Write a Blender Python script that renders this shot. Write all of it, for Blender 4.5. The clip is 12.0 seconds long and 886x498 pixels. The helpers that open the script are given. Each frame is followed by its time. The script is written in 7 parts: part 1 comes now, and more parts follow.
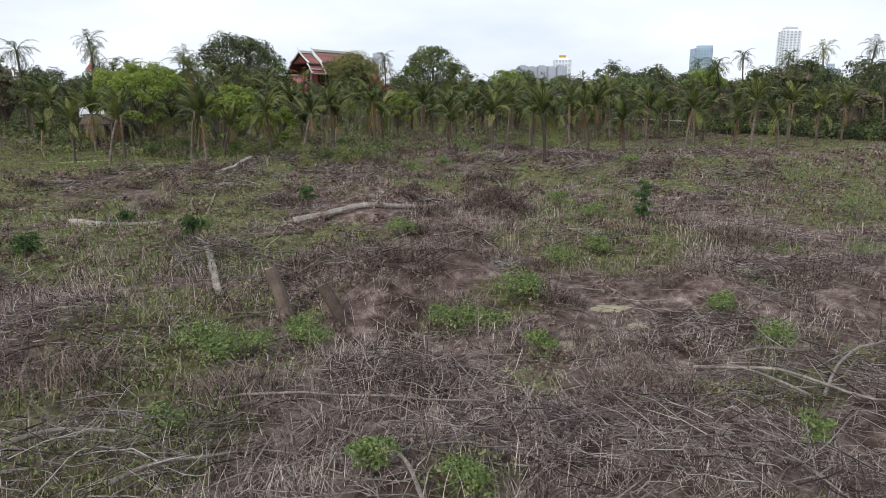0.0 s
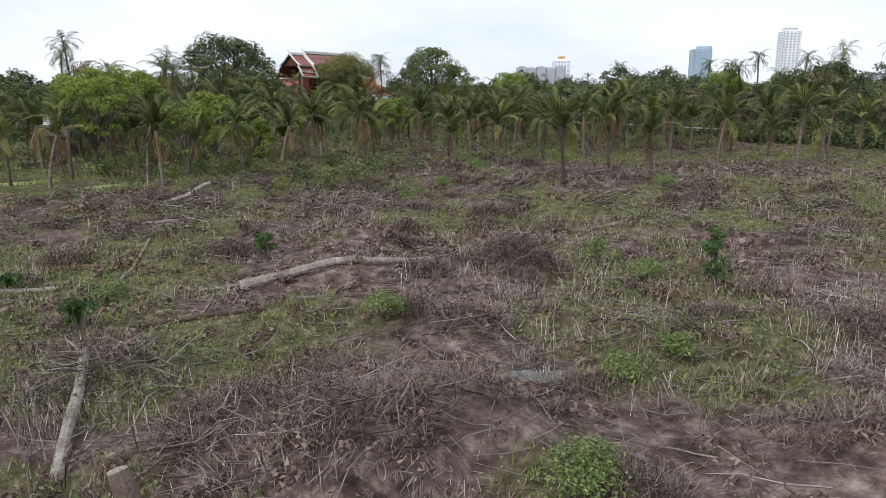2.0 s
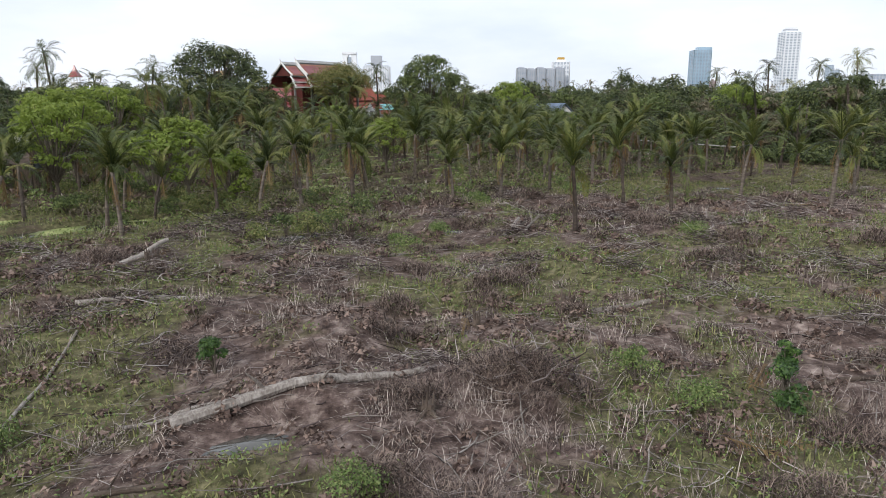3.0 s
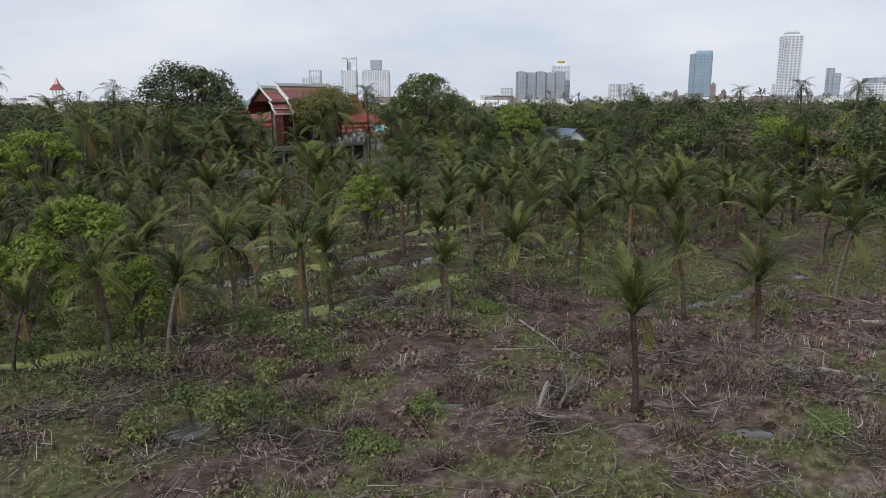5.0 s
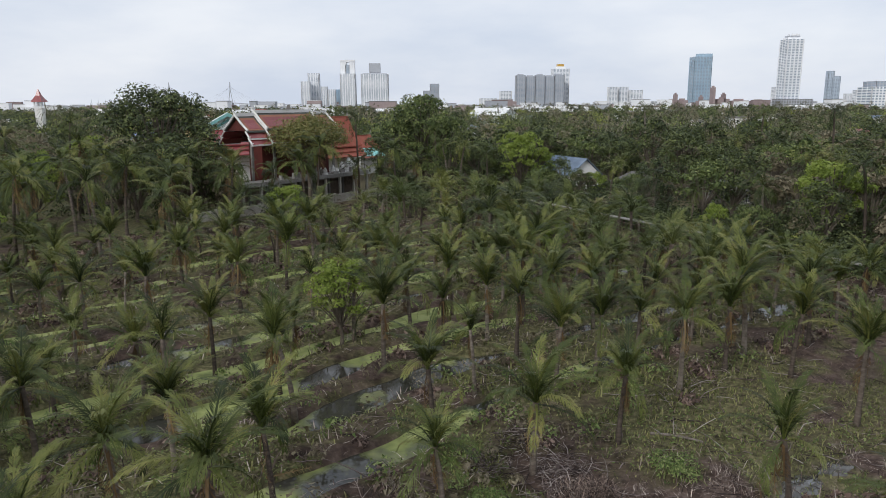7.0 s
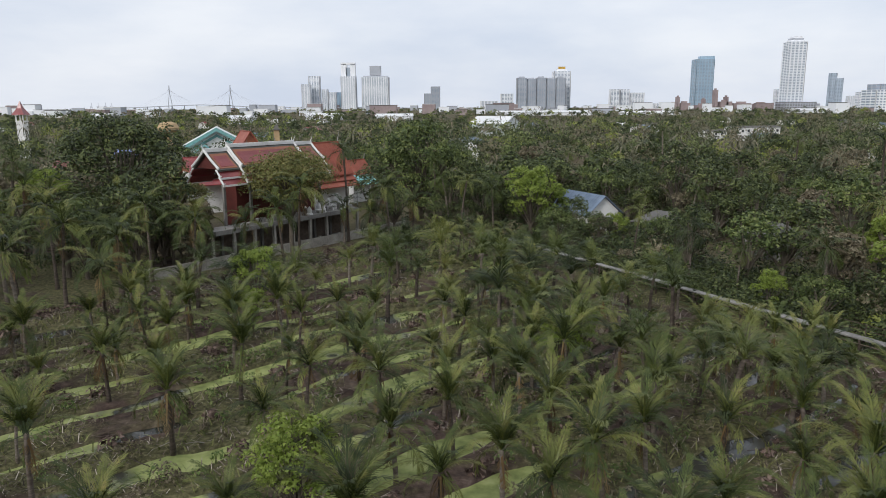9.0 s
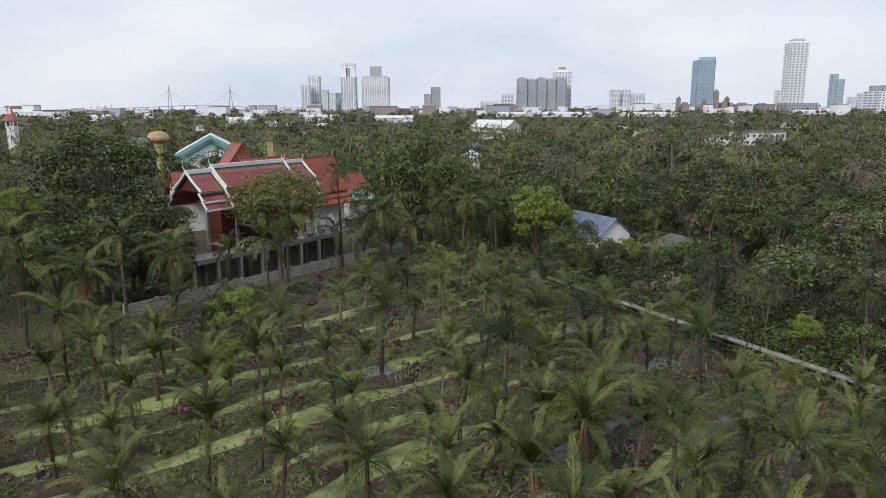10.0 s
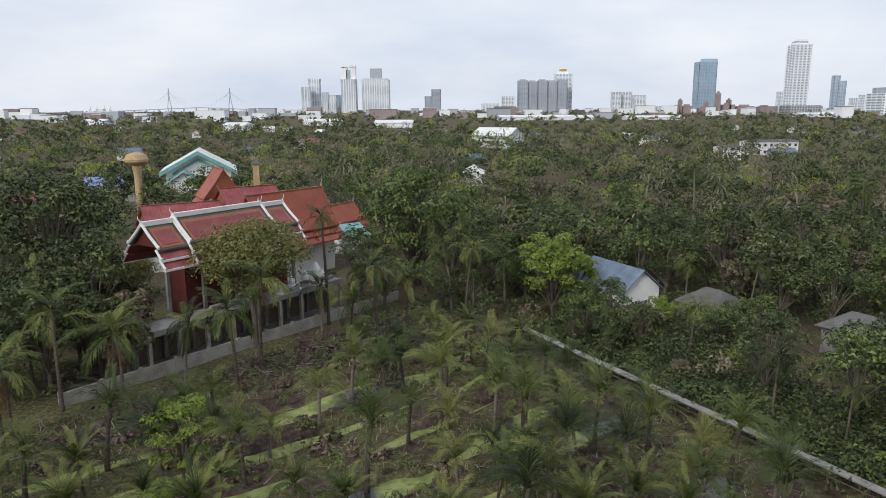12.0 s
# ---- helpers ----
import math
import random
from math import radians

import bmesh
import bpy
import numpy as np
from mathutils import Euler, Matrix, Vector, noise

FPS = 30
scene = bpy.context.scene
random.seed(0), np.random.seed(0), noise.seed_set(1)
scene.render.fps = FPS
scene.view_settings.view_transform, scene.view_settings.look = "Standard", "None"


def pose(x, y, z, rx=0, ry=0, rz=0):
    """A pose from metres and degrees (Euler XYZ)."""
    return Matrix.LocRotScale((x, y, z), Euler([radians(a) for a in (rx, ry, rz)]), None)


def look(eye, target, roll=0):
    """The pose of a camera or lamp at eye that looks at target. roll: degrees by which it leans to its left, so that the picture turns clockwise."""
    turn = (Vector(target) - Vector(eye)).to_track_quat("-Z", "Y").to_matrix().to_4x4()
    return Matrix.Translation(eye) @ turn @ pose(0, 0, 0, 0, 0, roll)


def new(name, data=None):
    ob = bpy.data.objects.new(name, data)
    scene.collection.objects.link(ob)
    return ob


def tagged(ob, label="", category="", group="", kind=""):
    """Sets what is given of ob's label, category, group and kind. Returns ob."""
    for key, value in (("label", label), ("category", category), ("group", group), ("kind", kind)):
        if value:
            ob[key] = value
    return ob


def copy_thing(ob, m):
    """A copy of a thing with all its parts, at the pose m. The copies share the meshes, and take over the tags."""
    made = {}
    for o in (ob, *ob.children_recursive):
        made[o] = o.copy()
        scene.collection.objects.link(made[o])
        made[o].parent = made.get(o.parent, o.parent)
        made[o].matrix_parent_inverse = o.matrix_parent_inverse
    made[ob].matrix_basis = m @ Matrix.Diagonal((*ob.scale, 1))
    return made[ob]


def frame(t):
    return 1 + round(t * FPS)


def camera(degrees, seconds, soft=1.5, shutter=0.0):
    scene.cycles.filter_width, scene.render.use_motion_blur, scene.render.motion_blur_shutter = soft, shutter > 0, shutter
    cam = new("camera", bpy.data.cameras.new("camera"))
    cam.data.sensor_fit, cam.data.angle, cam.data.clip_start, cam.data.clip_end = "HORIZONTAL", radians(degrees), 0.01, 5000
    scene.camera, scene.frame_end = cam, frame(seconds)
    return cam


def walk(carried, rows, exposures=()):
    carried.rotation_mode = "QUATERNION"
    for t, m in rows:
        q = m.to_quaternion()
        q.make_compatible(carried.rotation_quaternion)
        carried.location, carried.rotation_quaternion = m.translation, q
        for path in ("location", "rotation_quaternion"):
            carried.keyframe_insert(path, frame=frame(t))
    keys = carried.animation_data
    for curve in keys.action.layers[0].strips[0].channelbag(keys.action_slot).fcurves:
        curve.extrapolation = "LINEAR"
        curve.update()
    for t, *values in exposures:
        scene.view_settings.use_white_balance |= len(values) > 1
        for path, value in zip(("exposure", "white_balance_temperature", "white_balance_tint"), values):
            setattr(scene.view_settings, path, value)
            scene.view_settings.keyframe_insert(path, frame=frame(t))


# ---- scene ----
cam = camera(64.0, 12.0, soft=0.9)
# seconds, x, y, z, pitch, roll, yaw
ROWS = [
    (0, 0.000, 0.000, 4.500, -12.145, -0.136, 0.015),
    (0.5, -0.028, 1.485, 4.541, -12.140, -0.106, -0.007),
    (1, -0.039, 3.352, 4.560, -12.127, -0.094, -0.036),
    (1.5, -0.057, 5.382, 4.566, -12.091, -0.026, -0.043),
    (2, -0.048, 7.560, 5.010, -12.050, -0.029, -0.078),
    (2.5, 0.023, 10.066, 5.816, -12.028, 0.016, -0.122),
    (3, 0.106, 12.782, 6.703, -12.007, 0.000, -0.119),
    (5, 0.522, 26.320, 10.136, -11.745, 0.179, -0.118),
    (5.5, 0.632, 29.213, 10.948, -11.693, 0.250, -0.120),
    (6, 0.701, 32.187, 11.825, -11.647, 0.282, -0.145),
    (6.5, 0.774, 35.095, 12.724, -11.602, 0.234, -0.170),
    (7, 0.847, 38.022, 13.611, -11.565, 0.209, -0.203),
    (9, 1.064, 50.757, 17.159, -11.421, 0.270, -0.122),
    (9.5, 1.118, 53.846, 18.157, -11.434, 0.241, -0.101),
    (10, 1.121, 56.909, 19.066, -11.411, 0.207, -0.099),
    (10.5, 1.153, 59.958, 19.960, -11.392, 0.213, -0.086),
    (11, 1.162, 63.037, 20.797, -11.359, 0.237, -0.069),
    (11.5, 1.086, 66.058, 21.628, -11.341, 0.251, -0.093),
    (12, 1.097, 69.057, 22.462, -11.313, 0.290, -0.064),
]
EXPOSURES = [(0.0, 0.08), (3.0, 0.12), (5.0, -0.32), (7.0, -0.23), (9.5, -0.20), (12.0, -0.18)]
walk(cam, [(t, pose(x, y, z, 90 + p, r, w)) for t, x, y, z, p, r, w in ROWS], EXPOSURES)

# ---- overcast daylight ----
SUN_EL, SUN_AZ = radians(33), radians(-144)
world = bpy.data.worlds.new("overcast_sky")
scene.world = world
world.use_nodes = True
wn, wl = world.node_tree.nodes, world.node_tree.links
wn.clear()
w_out = wn.new("ShaderNodeOutputWorld")
w_bg = wn.new("ShaderNodeBackground")
w_sky = wn.new("ShaderNodeTexSky")
w_sky.sky_type = "NISHITA"
w_sky.sun_disc = False
w_sky.sun_elevation, w_sky.sun_rotation = SUN_EL, SUN_AZ
w_sky.dust_density, w_sky.air_density = 3.0, 1.0
w_co = wn.new("ShaderNodeTexCoord")
w_map = wn.new("ShaderNodeMapping")
w_map.inputs["Scale"].default_value = (1.0, 1.0, 3.2)
w_n1 = wn.new("ShaderNodeTexNoise")
w_n1.inputs["Scale"].default_value = 2.3
w_n1.inputs["Detail"].default_value = 7
w_n1.inputs["Roughness"].default_value = 0.52
w_ramp = wn.new("ShaderNodeValToRGB")
w_ramp.color_ramp.elements[0].position, w_ramp.color_ramp.elements[0].color = 0.36, (6.4, 7.1, 8.4, 1)
w_ramp.color_ramp.elements[1].position, w_ramp.color_ramp.elements[1].color = 0.62, (8.6, 8.95, 9.6, 1)
w_mix = wn.new("ShaderNodeMix")
w_mix.data_type = "RGBA"
w_mix.inputs["Factor"].default_value = 0.9
wl.new(w_co.outputs["Generated"], w_map.inputs["Vector"])
wl.new(w_map.outputs["Vector"], w_n1.inputs["Vector"])
wl.new(w_n1.outputs["Fac"], w_ramp.inputs["Fac"])
wl.new(w_sky.outputs["Color"], w_mix.inputs["A"])
wl.new(w_ramp.outputs["Color"], w_mix.inputs["B"])
wl.new(w_mix.outputs["Result"], w_bg.inputs["Color"])
w_bg.inputs["Strength"].default_value = 0.122
wl.new(w_bg.outputs["Background"], w_out.inputs["Surface"])

sun_data = bpy.data.lights.new("sun", "SUN")
sun_data.energy, sun_data.angle, sun_data.color = 2.1, radians(16), (1.0, 0.985, 0.965)
sun = new("sun", sun_data)
sun.matrix_world = look((-50, -70, 56), (0, 0, 0))

# ---- materials ----
def material(name, stops, scale=3.0, rough=0.8, metal=0.0, bump=0.3, bump_scale=None, detail=6.0, stretch=(1, 1, 1), fine=0.25, per_object=0.0,
             per_island=0.0, space="Object", trans=0.0, spec=0.3):
    """A surface whose colour runs through stops (position, colour) by a coarse noise, broken up by a fine one, with relief."""
    m = bpy.data.materials.new(name)
    m.use_nodes = True
    n, l = m.node_tree.nodes, m.node_tree.links
    b = n["Principled BSDF"]
    co = n.new("ShaderNodeTexCoord")
    mp = n.new("ShaderNodeMapping")
    mp.inputs["Scale"].default_value = stretch
    l.new(co.outputs[space], mp.inputs["Vector"])
    big = n.new("ShaderNodeTexNoise")
    big.inputs["Scale"].default_value, big.inputs["Detail"].default_value = scale, detail
    small = n.new("ShaderNodeTexNoise")
    small.inputs["Scale"].default_value, small.inputs["Detail"].default_value = scale * 9, 3
    l.new(mp.outputs["Vector"], big.inputs["Vector"])
    l.new(mp.outputs["Vector"], small.inputs["Vector"])
    mixv = n.new("ShaderNodeMix")
    mixv.inputs["Factor"].default_value = fine
    l.new(big.outputs["Fac"], mixv.inputs["A"])
    l.new(small.outputs["Fac"], mixv.inputs["B"])
    value = mixv.outputs["Result"]
    if per_object or per_island:
        info = n.new("ShaderNodeObjectInfo" if per_object else "ShaderNodeNewGeometry")
        mad = n.new("ShaderNodeMath")
        mad.operation = "MULTIPLY_ADD"
        l.new(info.outputs["Random" if per_object else "Random Per Island"], mad.inputs[0])
        mad.inputs[1].default_value = per_object or per_island
        off = n.new("ShaderNodeMath")
        off.operation = "ADD"
        off.inputs[1].default_value = -(per_object or per_island) / 2
        l.new(value, off.inputs[0])
        l.new(off.outputs[0], mad.inputs[2])
        value = mad.outputs[0]
    ramp = n.new("ShaderNodeValToRGB")
    els = ramp.color_ramp.elements
    while len(els) < len(stops):
        els.new(0.5)
    for e, (p, c) in zip(els, stops):
        e.position, e.color = p, (*c, 1)
    l.new(value, ramp.inputs["Fac"])
    l.new(ramp.outputs["Color"], b.inputs["Base Color"])
    b.inputs["Roughness"].default_value, b.inputs["Metallic"].default_value = rough, metal
    b.inputs["Specular IOR Level"].default_value = spec
    if bump:
        bn = n.new("ShaderNodeBump")
        bn.inputs["Strength"].default_value, bn.inputs["Distance"].default_value = bump, 0.05
        src = small
        if bump_scale:
            src = n.new("ShaderNodeTexNoise")
            src.inputs["Scale"].default_value, src.inputs["Detail"].default_value = bump_scale, 4
            l.new(mp.outputs["Vector"], src.inputs["Vector"])
        l.new(src.outputs["Fac"], bn.inputs["Height"])
        l.new(bn.outputs["Normal"], b.inputs["Normal"])
    if trans:
        out = n["Material Output"]
        tr = n.new("ShaderNodeBsdfTranslucent")
        l.new(ramp.outputs["Color"], tr.inputs["Color"])
        ms = n.new("ShaderNodeMixShader")
        ms.inputs["Fac"].default_value = trans
        l.new(b.outputs["BSDF"], ms.inputs[1])
        l.new(tr.outputs["BSDF"], ms.inputs[2])
        l.new(ms.outputs["Shader"], out.inputs["Surface"])
    return m


M_FROND = material("palm_frond_green", [(0.25, (0.019, 0.030, 0.008)), (0.50, (0.074, 0.098, 0.022)), (0.76, (0.195, 0.205, 0.056)), (0.98, (0.33, 0.25, 0.10))], 0.9, 0.5, bump=0, per_object=0.5, trans=0.22)
M_PALMFAR = material("grey_green_palm", [(0.25, (0.058, 0.060, 0.033)), (0.5, (0.118, 0.114, 0.066)), (0.8, (0.235, 0.205, 0.14))], 0.1, 0.6, bump=0, per_island=0.5, trans=0.2)
M_FROND_DRY = material("palm_frond_dry", [(0.3, (0.095, 0.058, 0.026)), (0.6, (0.20, 0.128, 0.056)), (0.85, (0.36, 0.26, 0.13))], 0.8, 0.75, bump=0, per_object=0.5, trans=0.2)
M_TRUNK = material("palm_trunk", [(0.3, (0.055, 0.042, 0.034)), (0.55, (0.125, 0.100, 0.080)), (0.8, (0.25, 0.215, 0.18))], 2.5, 0.9, bump=0.6, stretch=(1, 1, 3), per_object=0.4)
M_BARK = material("tree_bark", [(0.3, (0.07, 0.055, 0.042)), (0.7, (0.17, 0.145, 0.115))], 3, 0.9, bump=0.6, stretch=(2, 2, 0.5), per_object=0.2)
M_LEAF_DARK = material("leaf_dark", [(0.34, (0.014, 0.022, 0.008)), (0.5, (0.052, 0.072, 0.024)), (0.68, (0.155, 0.178, 0.06))], 0.55, 0.55, bump=0, per_island=0.26, trans=0.12, fine=0.3)
M_LEAF_MID = material("leaf_mid", [(0.34, (0.026, 0.042, 0.012)), (0.5, (0.082, 0.115, 0.033)), (0.68, (0.21, 0.24, 0.078))], 0.55, 0.55, bump=0, per_island=0.26, trans=0.16, fine=0.3)
M_LEAF_LIGHT = material("leaf_light", [(0.25, (0.105, 0.15, 0.024)), (0.5, (0.20, 0.265, 0.046)), (0.8, (0.34, 0.39, 0.10))], 0.6, 0.55, bump=0, per_island=0.3, trans=0.38, fine=0.3)
M_LEAF_DRY = material("leaf_greybrown", [(0.3, (0.070, 0.056, 0.034)), (0.52, (0.155, 0.130, 0.080)), (0.75, (0.28, 0.245, 0.165))], 0.35, 0.6, bump=0, per_island=0.4, trans=0.2)
M_WOODS = material("wood_crowns", [(0.34, (0.032, 0.048, 0.016)), (0.5, (0.095, 0.125, 0.040)), (0.68, (0.22, 0.245, 0.09))], 0.16, 0.6, bump=0, per_island=0.2, trans=0.12)
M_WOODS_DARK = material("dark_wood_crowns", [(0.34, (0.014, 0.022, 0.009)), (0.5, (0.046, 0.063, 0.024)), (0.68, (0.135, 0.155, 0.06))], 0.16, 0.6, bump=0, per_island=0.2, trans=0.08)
M_WOODS_LIGHT = material("light_wood_crowns", [(0.25, (0.15, 0.18, 0.036)), (0.5, (0.26, 0.30, 0.066)), (0.8, (0.40, 0.42, 0.13))], 0.16, 0.6, bump=0, per_island=0.25, trans=0.3)
M_WOODS_BROWN = material("brown_wood_crowns", [(0.25, (0.10, 0.085, 0.050)), (0.5, (0.19, 0.165, 0.10)), (0.8, (0.34, 0.30, 0.21))], 0.16, 0.6, bump=0, per_island=0.3, trans=0.15)
M_TWIG = material("dead_twigs", [(0.15, (0.028, 0.019, 0.018)), (0.45, (0.110, 0.080, 0.076)), (0.7, (0.22, 0.178, 0.168)), (0.95, (0.50, 0.45, 0.42))], 0.5, 0.9, bump=0, per_island=0.95)
M_STRAW = material("dry_straw", [(0.15, (0.032, 0.022, 0.019)), (0.45, (0.140, 0.101, 0.087)), (0.7, (0.27, 0.215, 0.185)), (0.95, (0.54, 0.475, 0.41))], 0.5, 0.9, bump=0, per_island=0.95)
M_LOG = material("weathered_log", [(0.25, (0.075, 0.060, 0.050)), (0.5, (0.22, 0.19, 0.165)), (0.75, (0.44, 0.40, 0.36))], 2.4, 0.85, bump=0.8, stretch=(1, 1, 0.25), per_object=0.3, fine=0.5)
M_LOG_DARK = material("dark_rotten_wood", [(0.3, (0.05, 0.036, 0.028)), (0.7, (0.15, 0.115, 0.09))], 2.5, 0.9, bump=0.7, per_object=0.3)
M_GRASS = material("grass_blades", [(0.2, (0.070, 0.090, 0.026)), (0.5, (0.165, 0.188, 0.058)), (0.8, (0.32, 0.30, 0.13))], 0.4, 0.6, bump=0, per_island=0.6, trans=0.3)
M_LITTER = material("dead_leaf_litter", [(0.2, (0.042, 0.026, 0.021)), (0.5, (0.125, 0.083, 0.066)), (0.8, (0.26, 0.19, 0.155))], 0.6, 0.9, bump=0, per_island=0.6)
M_WATER = material("murky_water", [(0.3, (0.055, 0.053, 0.046)), (0.7, (0.095, 0.090, 0.078))], 0.5, 0.06, bump=0.02, bump_scale=6, spec=1.0)
M_CONC = material("weathered_concrete", [(0.3, (0.15, 0.14, 0.13)), (0.55, (0.28, 0.268, 0.25)), (0.8, (0.42, 0.405, 0.38))], 0.6, 0.85, bump=0.25, per_object=0.1, fine=0.4)
M_CONC_DARK = material("stained_concrete", [(0.3, (0.10, 0.095, 0.085)), (0.6, (0.21, 0.20, 0.185)), (0.8, (0.33, 0.32, 0.3))], 0.8, 0.9, bump=0.3, per_object=0.1)
M_WHITE = material("white_plaster", [(0.25, (0.42, 0.41, 0.38)), (0.45, (0.66, 0.65, 0.625)), (0.8, (0.80, 0.795, 0.78))], 0.5, 0.8, bump=0.1, fine=0.35)
M_RED = material("glazed_red_roof_tiles", [(0.3, (0.15, 0.026, 0.026)), (0.55, (0.235, 0.046, 0.046)), (0.8, (0.34, 0.095, 0.085))], 0.7, 0.28, bump=0.25, per_object=0.15, spec=0.5)
M_ORANGE = material("orange_roof_tiles", [(0.3, (0.20, 0.050, 0.030)), (0.55, (0.29, 0.078, 0.046)), (0.8, (0.38, 0.125, 0.075))], 0.5, 0.5, bump=0.25, per_object=0.1)
M_GOLDTILE = material("ochre_roof_tiles", [(0.3, (0.20, 0.065, 0.030)), (0.7, (0.33, 0.12, 0.055))], 0.8, 0.35, bump=0.2, spec=0.5)
M_SLATE = material("grey_green_border_tiles", [(0.3, (0.045, 0.045, 0.038)), (0.7, (0.10, 0.096, 0.082))], 0.8, 0.45, bump=0.2, spec=0.4)
M_YARDWALL = material("pale_weathered_wall", [(0.3, (0.20, 0.185, 0.16)), (0.5, (0.36, 0.335, 0.295)), (0.8, (0.52, 0.49, 0.44))], 0.9, 0.85, bump=0.25, fine=0.4)
# Glass of the slim far towers, with haze mixed into its colour.
M_HAZEGLASS = material("haze_paled_glass", [(0.3, (0.40, 0.47, 0.55)), (0.7, (0.48, 0.55, 0.63))], 0.02, 0.4, bump=0)
M_SHAG = material("shaggy_dead_grass", [(0.2, (0.026, 0.017, 0.014)), (0.5, (0.115, 0.080, 0.066)), (0.8, (0.28, 0.215, 0.175))], 0.6, 0.9, bump=0, per_island=0.8)
M_GOLD = material("gold_paint", [(0.3, (0.45, 0.26, 0.05)), (0.7, (0.65, 0.42, 0.10))], 2, 0.4, 0.3, bump=0.1)
# Red timber, its colour darkened to include the shade under the hall's eaves.
M_MAROON = material("eave_shaded_red_timber", [(0.3, (0.055, 0.014, 0.012)), (0.7, (0.115, 0.028, 0.022))], 1, 0.7, bump=0.2)
M_TEAL = material("teal_paint", [(0.3, (0.12, 0.28, 0.27)), (0.7, (0.22, 0.42, 0.40))], 1, 0.6, bump=0.1)
M_TURQ = material("turquoise_awning", [(0.3, (0.18, 0.48, 0.46)), (0.7, (0.30, 0.62, 0.58))], 1, 0.6, bump=0.1)
M_BLUEROOF = material("grey_blue_sheet_roof", [(0.3, (0.10, 0.135, 0.19)), (0.6, (0.17, 0.22, 0.29)), (0.8, (0.24, 0.29, 0.35))], 0.7, 0.5, 0.2, bump=0.15, per_object=0.1)
M_BLUETARP = material("blue_tarp_roof", [(0.3, (0.12, 0.17, 0.38)), (0.7, (0.26, 0.33, 0.55))], 0.4, 0.5, bump=0.15)
M_GREYROOF = material("grey_asbestos_roof", [(0.3, (0.07, 0.065, 0.06)), (0.55, (0.13, 0.125, 0.118)), (0.8, (0.22, 0.21, 0.20))], 0.6, 0.85, bump=0.25, per_object=0.15, fine=0.4)
M_WHITEROOF = material("white_sheet_roof", [(0.3, (0.62, 0.63, 0.63)), (0.7, (0.80, 0.80, 0.79))], 0.1, 0.5, bump=0.05)
M_TAN = material("tan_concrete", [(0.3, (0.36, 0.25, 0.13)), (0.7, (0.52, 0.38, 0.22))], 0.8, 0.8, bump=0.1)
M_GLASSDARK = material("dark_window_glass", [(0.3, (0.03, 0.035, 0.04)), (0.7, (0.06, 0.07, 0.08))], 0.5, 0.15, bump=0, spec=0.5)
# Distant haze is put into the city colours: paler, greyer, low in contrast.
M_CITYWHITE = material("haze_paled_tower_concrete", [(0.3, (0.72, 0.74, 0.77)), (0.7, (0.82, 0.83, 0.85))], 0.02, 0.8, bump=0, per_object=0.2)
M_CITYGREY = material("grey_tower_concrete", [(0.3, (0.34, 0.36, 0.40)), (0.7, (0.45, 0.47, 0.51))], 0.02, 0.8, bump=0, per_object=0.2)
M_CITYGLASS = material("haze_paled_blue_curtain_wall", [(0.3, (0.27, 0.38, 0.48)), (0.7, (0.36, 0.48, 0.57))], 0.02, 0.3, bump=0)
M_CITYWIN = material("haze_paled_window_glass", [(0.3, (0.24, 0.29, 0.35)), (0.7, (0.38, 0.43, 0.49))], 0.02, 0.3, bump=0, per_object=0.2)
M_CITYRED = material("haze_greyed_rusty_plant_steel", [(0.3, (0.24, 0.185, 0.185)), (0.7, (0.36, 0.295, 0.285))], 0.03, 0.8, bump=0, per_object=0.25)
M_STEEL = material("grey_galvanised_steel", [(0.3, (0.30, 0.31, 0.32)), (0.7, (0.45, 0.46, 0.47))], 2, 0.5, 0.5, bump=0.05)
M_BUSH = material("glossy_bush_leaf", [(0.25, (0.025, 0.055, 0.014)), (0.55, (0.055, 0.105, 0.025)), (0.8, (0.12, 0.19, 0.045))], 1.2, 0.45, bump=0, per_island=0.5, trans=0.25)
M_SAND = material("pale_wet_sand", [(0.3, (0.20, 0.175, 0.12)), (0.7, (0.38, 0.34, 0.23))], 2.0, 0.8, bump=0.3)
M_TRIMROOF = material("pale_grey_green_roof", [(0.3, (0.50, 0.55, 0.54)), (0.7, (0.66, 0.70, 0.68))], 0.3, 0.55, bump=0.05)


M_WEED = material("weed_leaves", [(0.2, (0.070, 0.112, 0.030)), (0.5, (0.145, 0.205, 0.060)), (0.8, (0.28, 0.32, 0.12))], 0.5, 0.55, bump=0, per_island=0.6, trans=0.3)


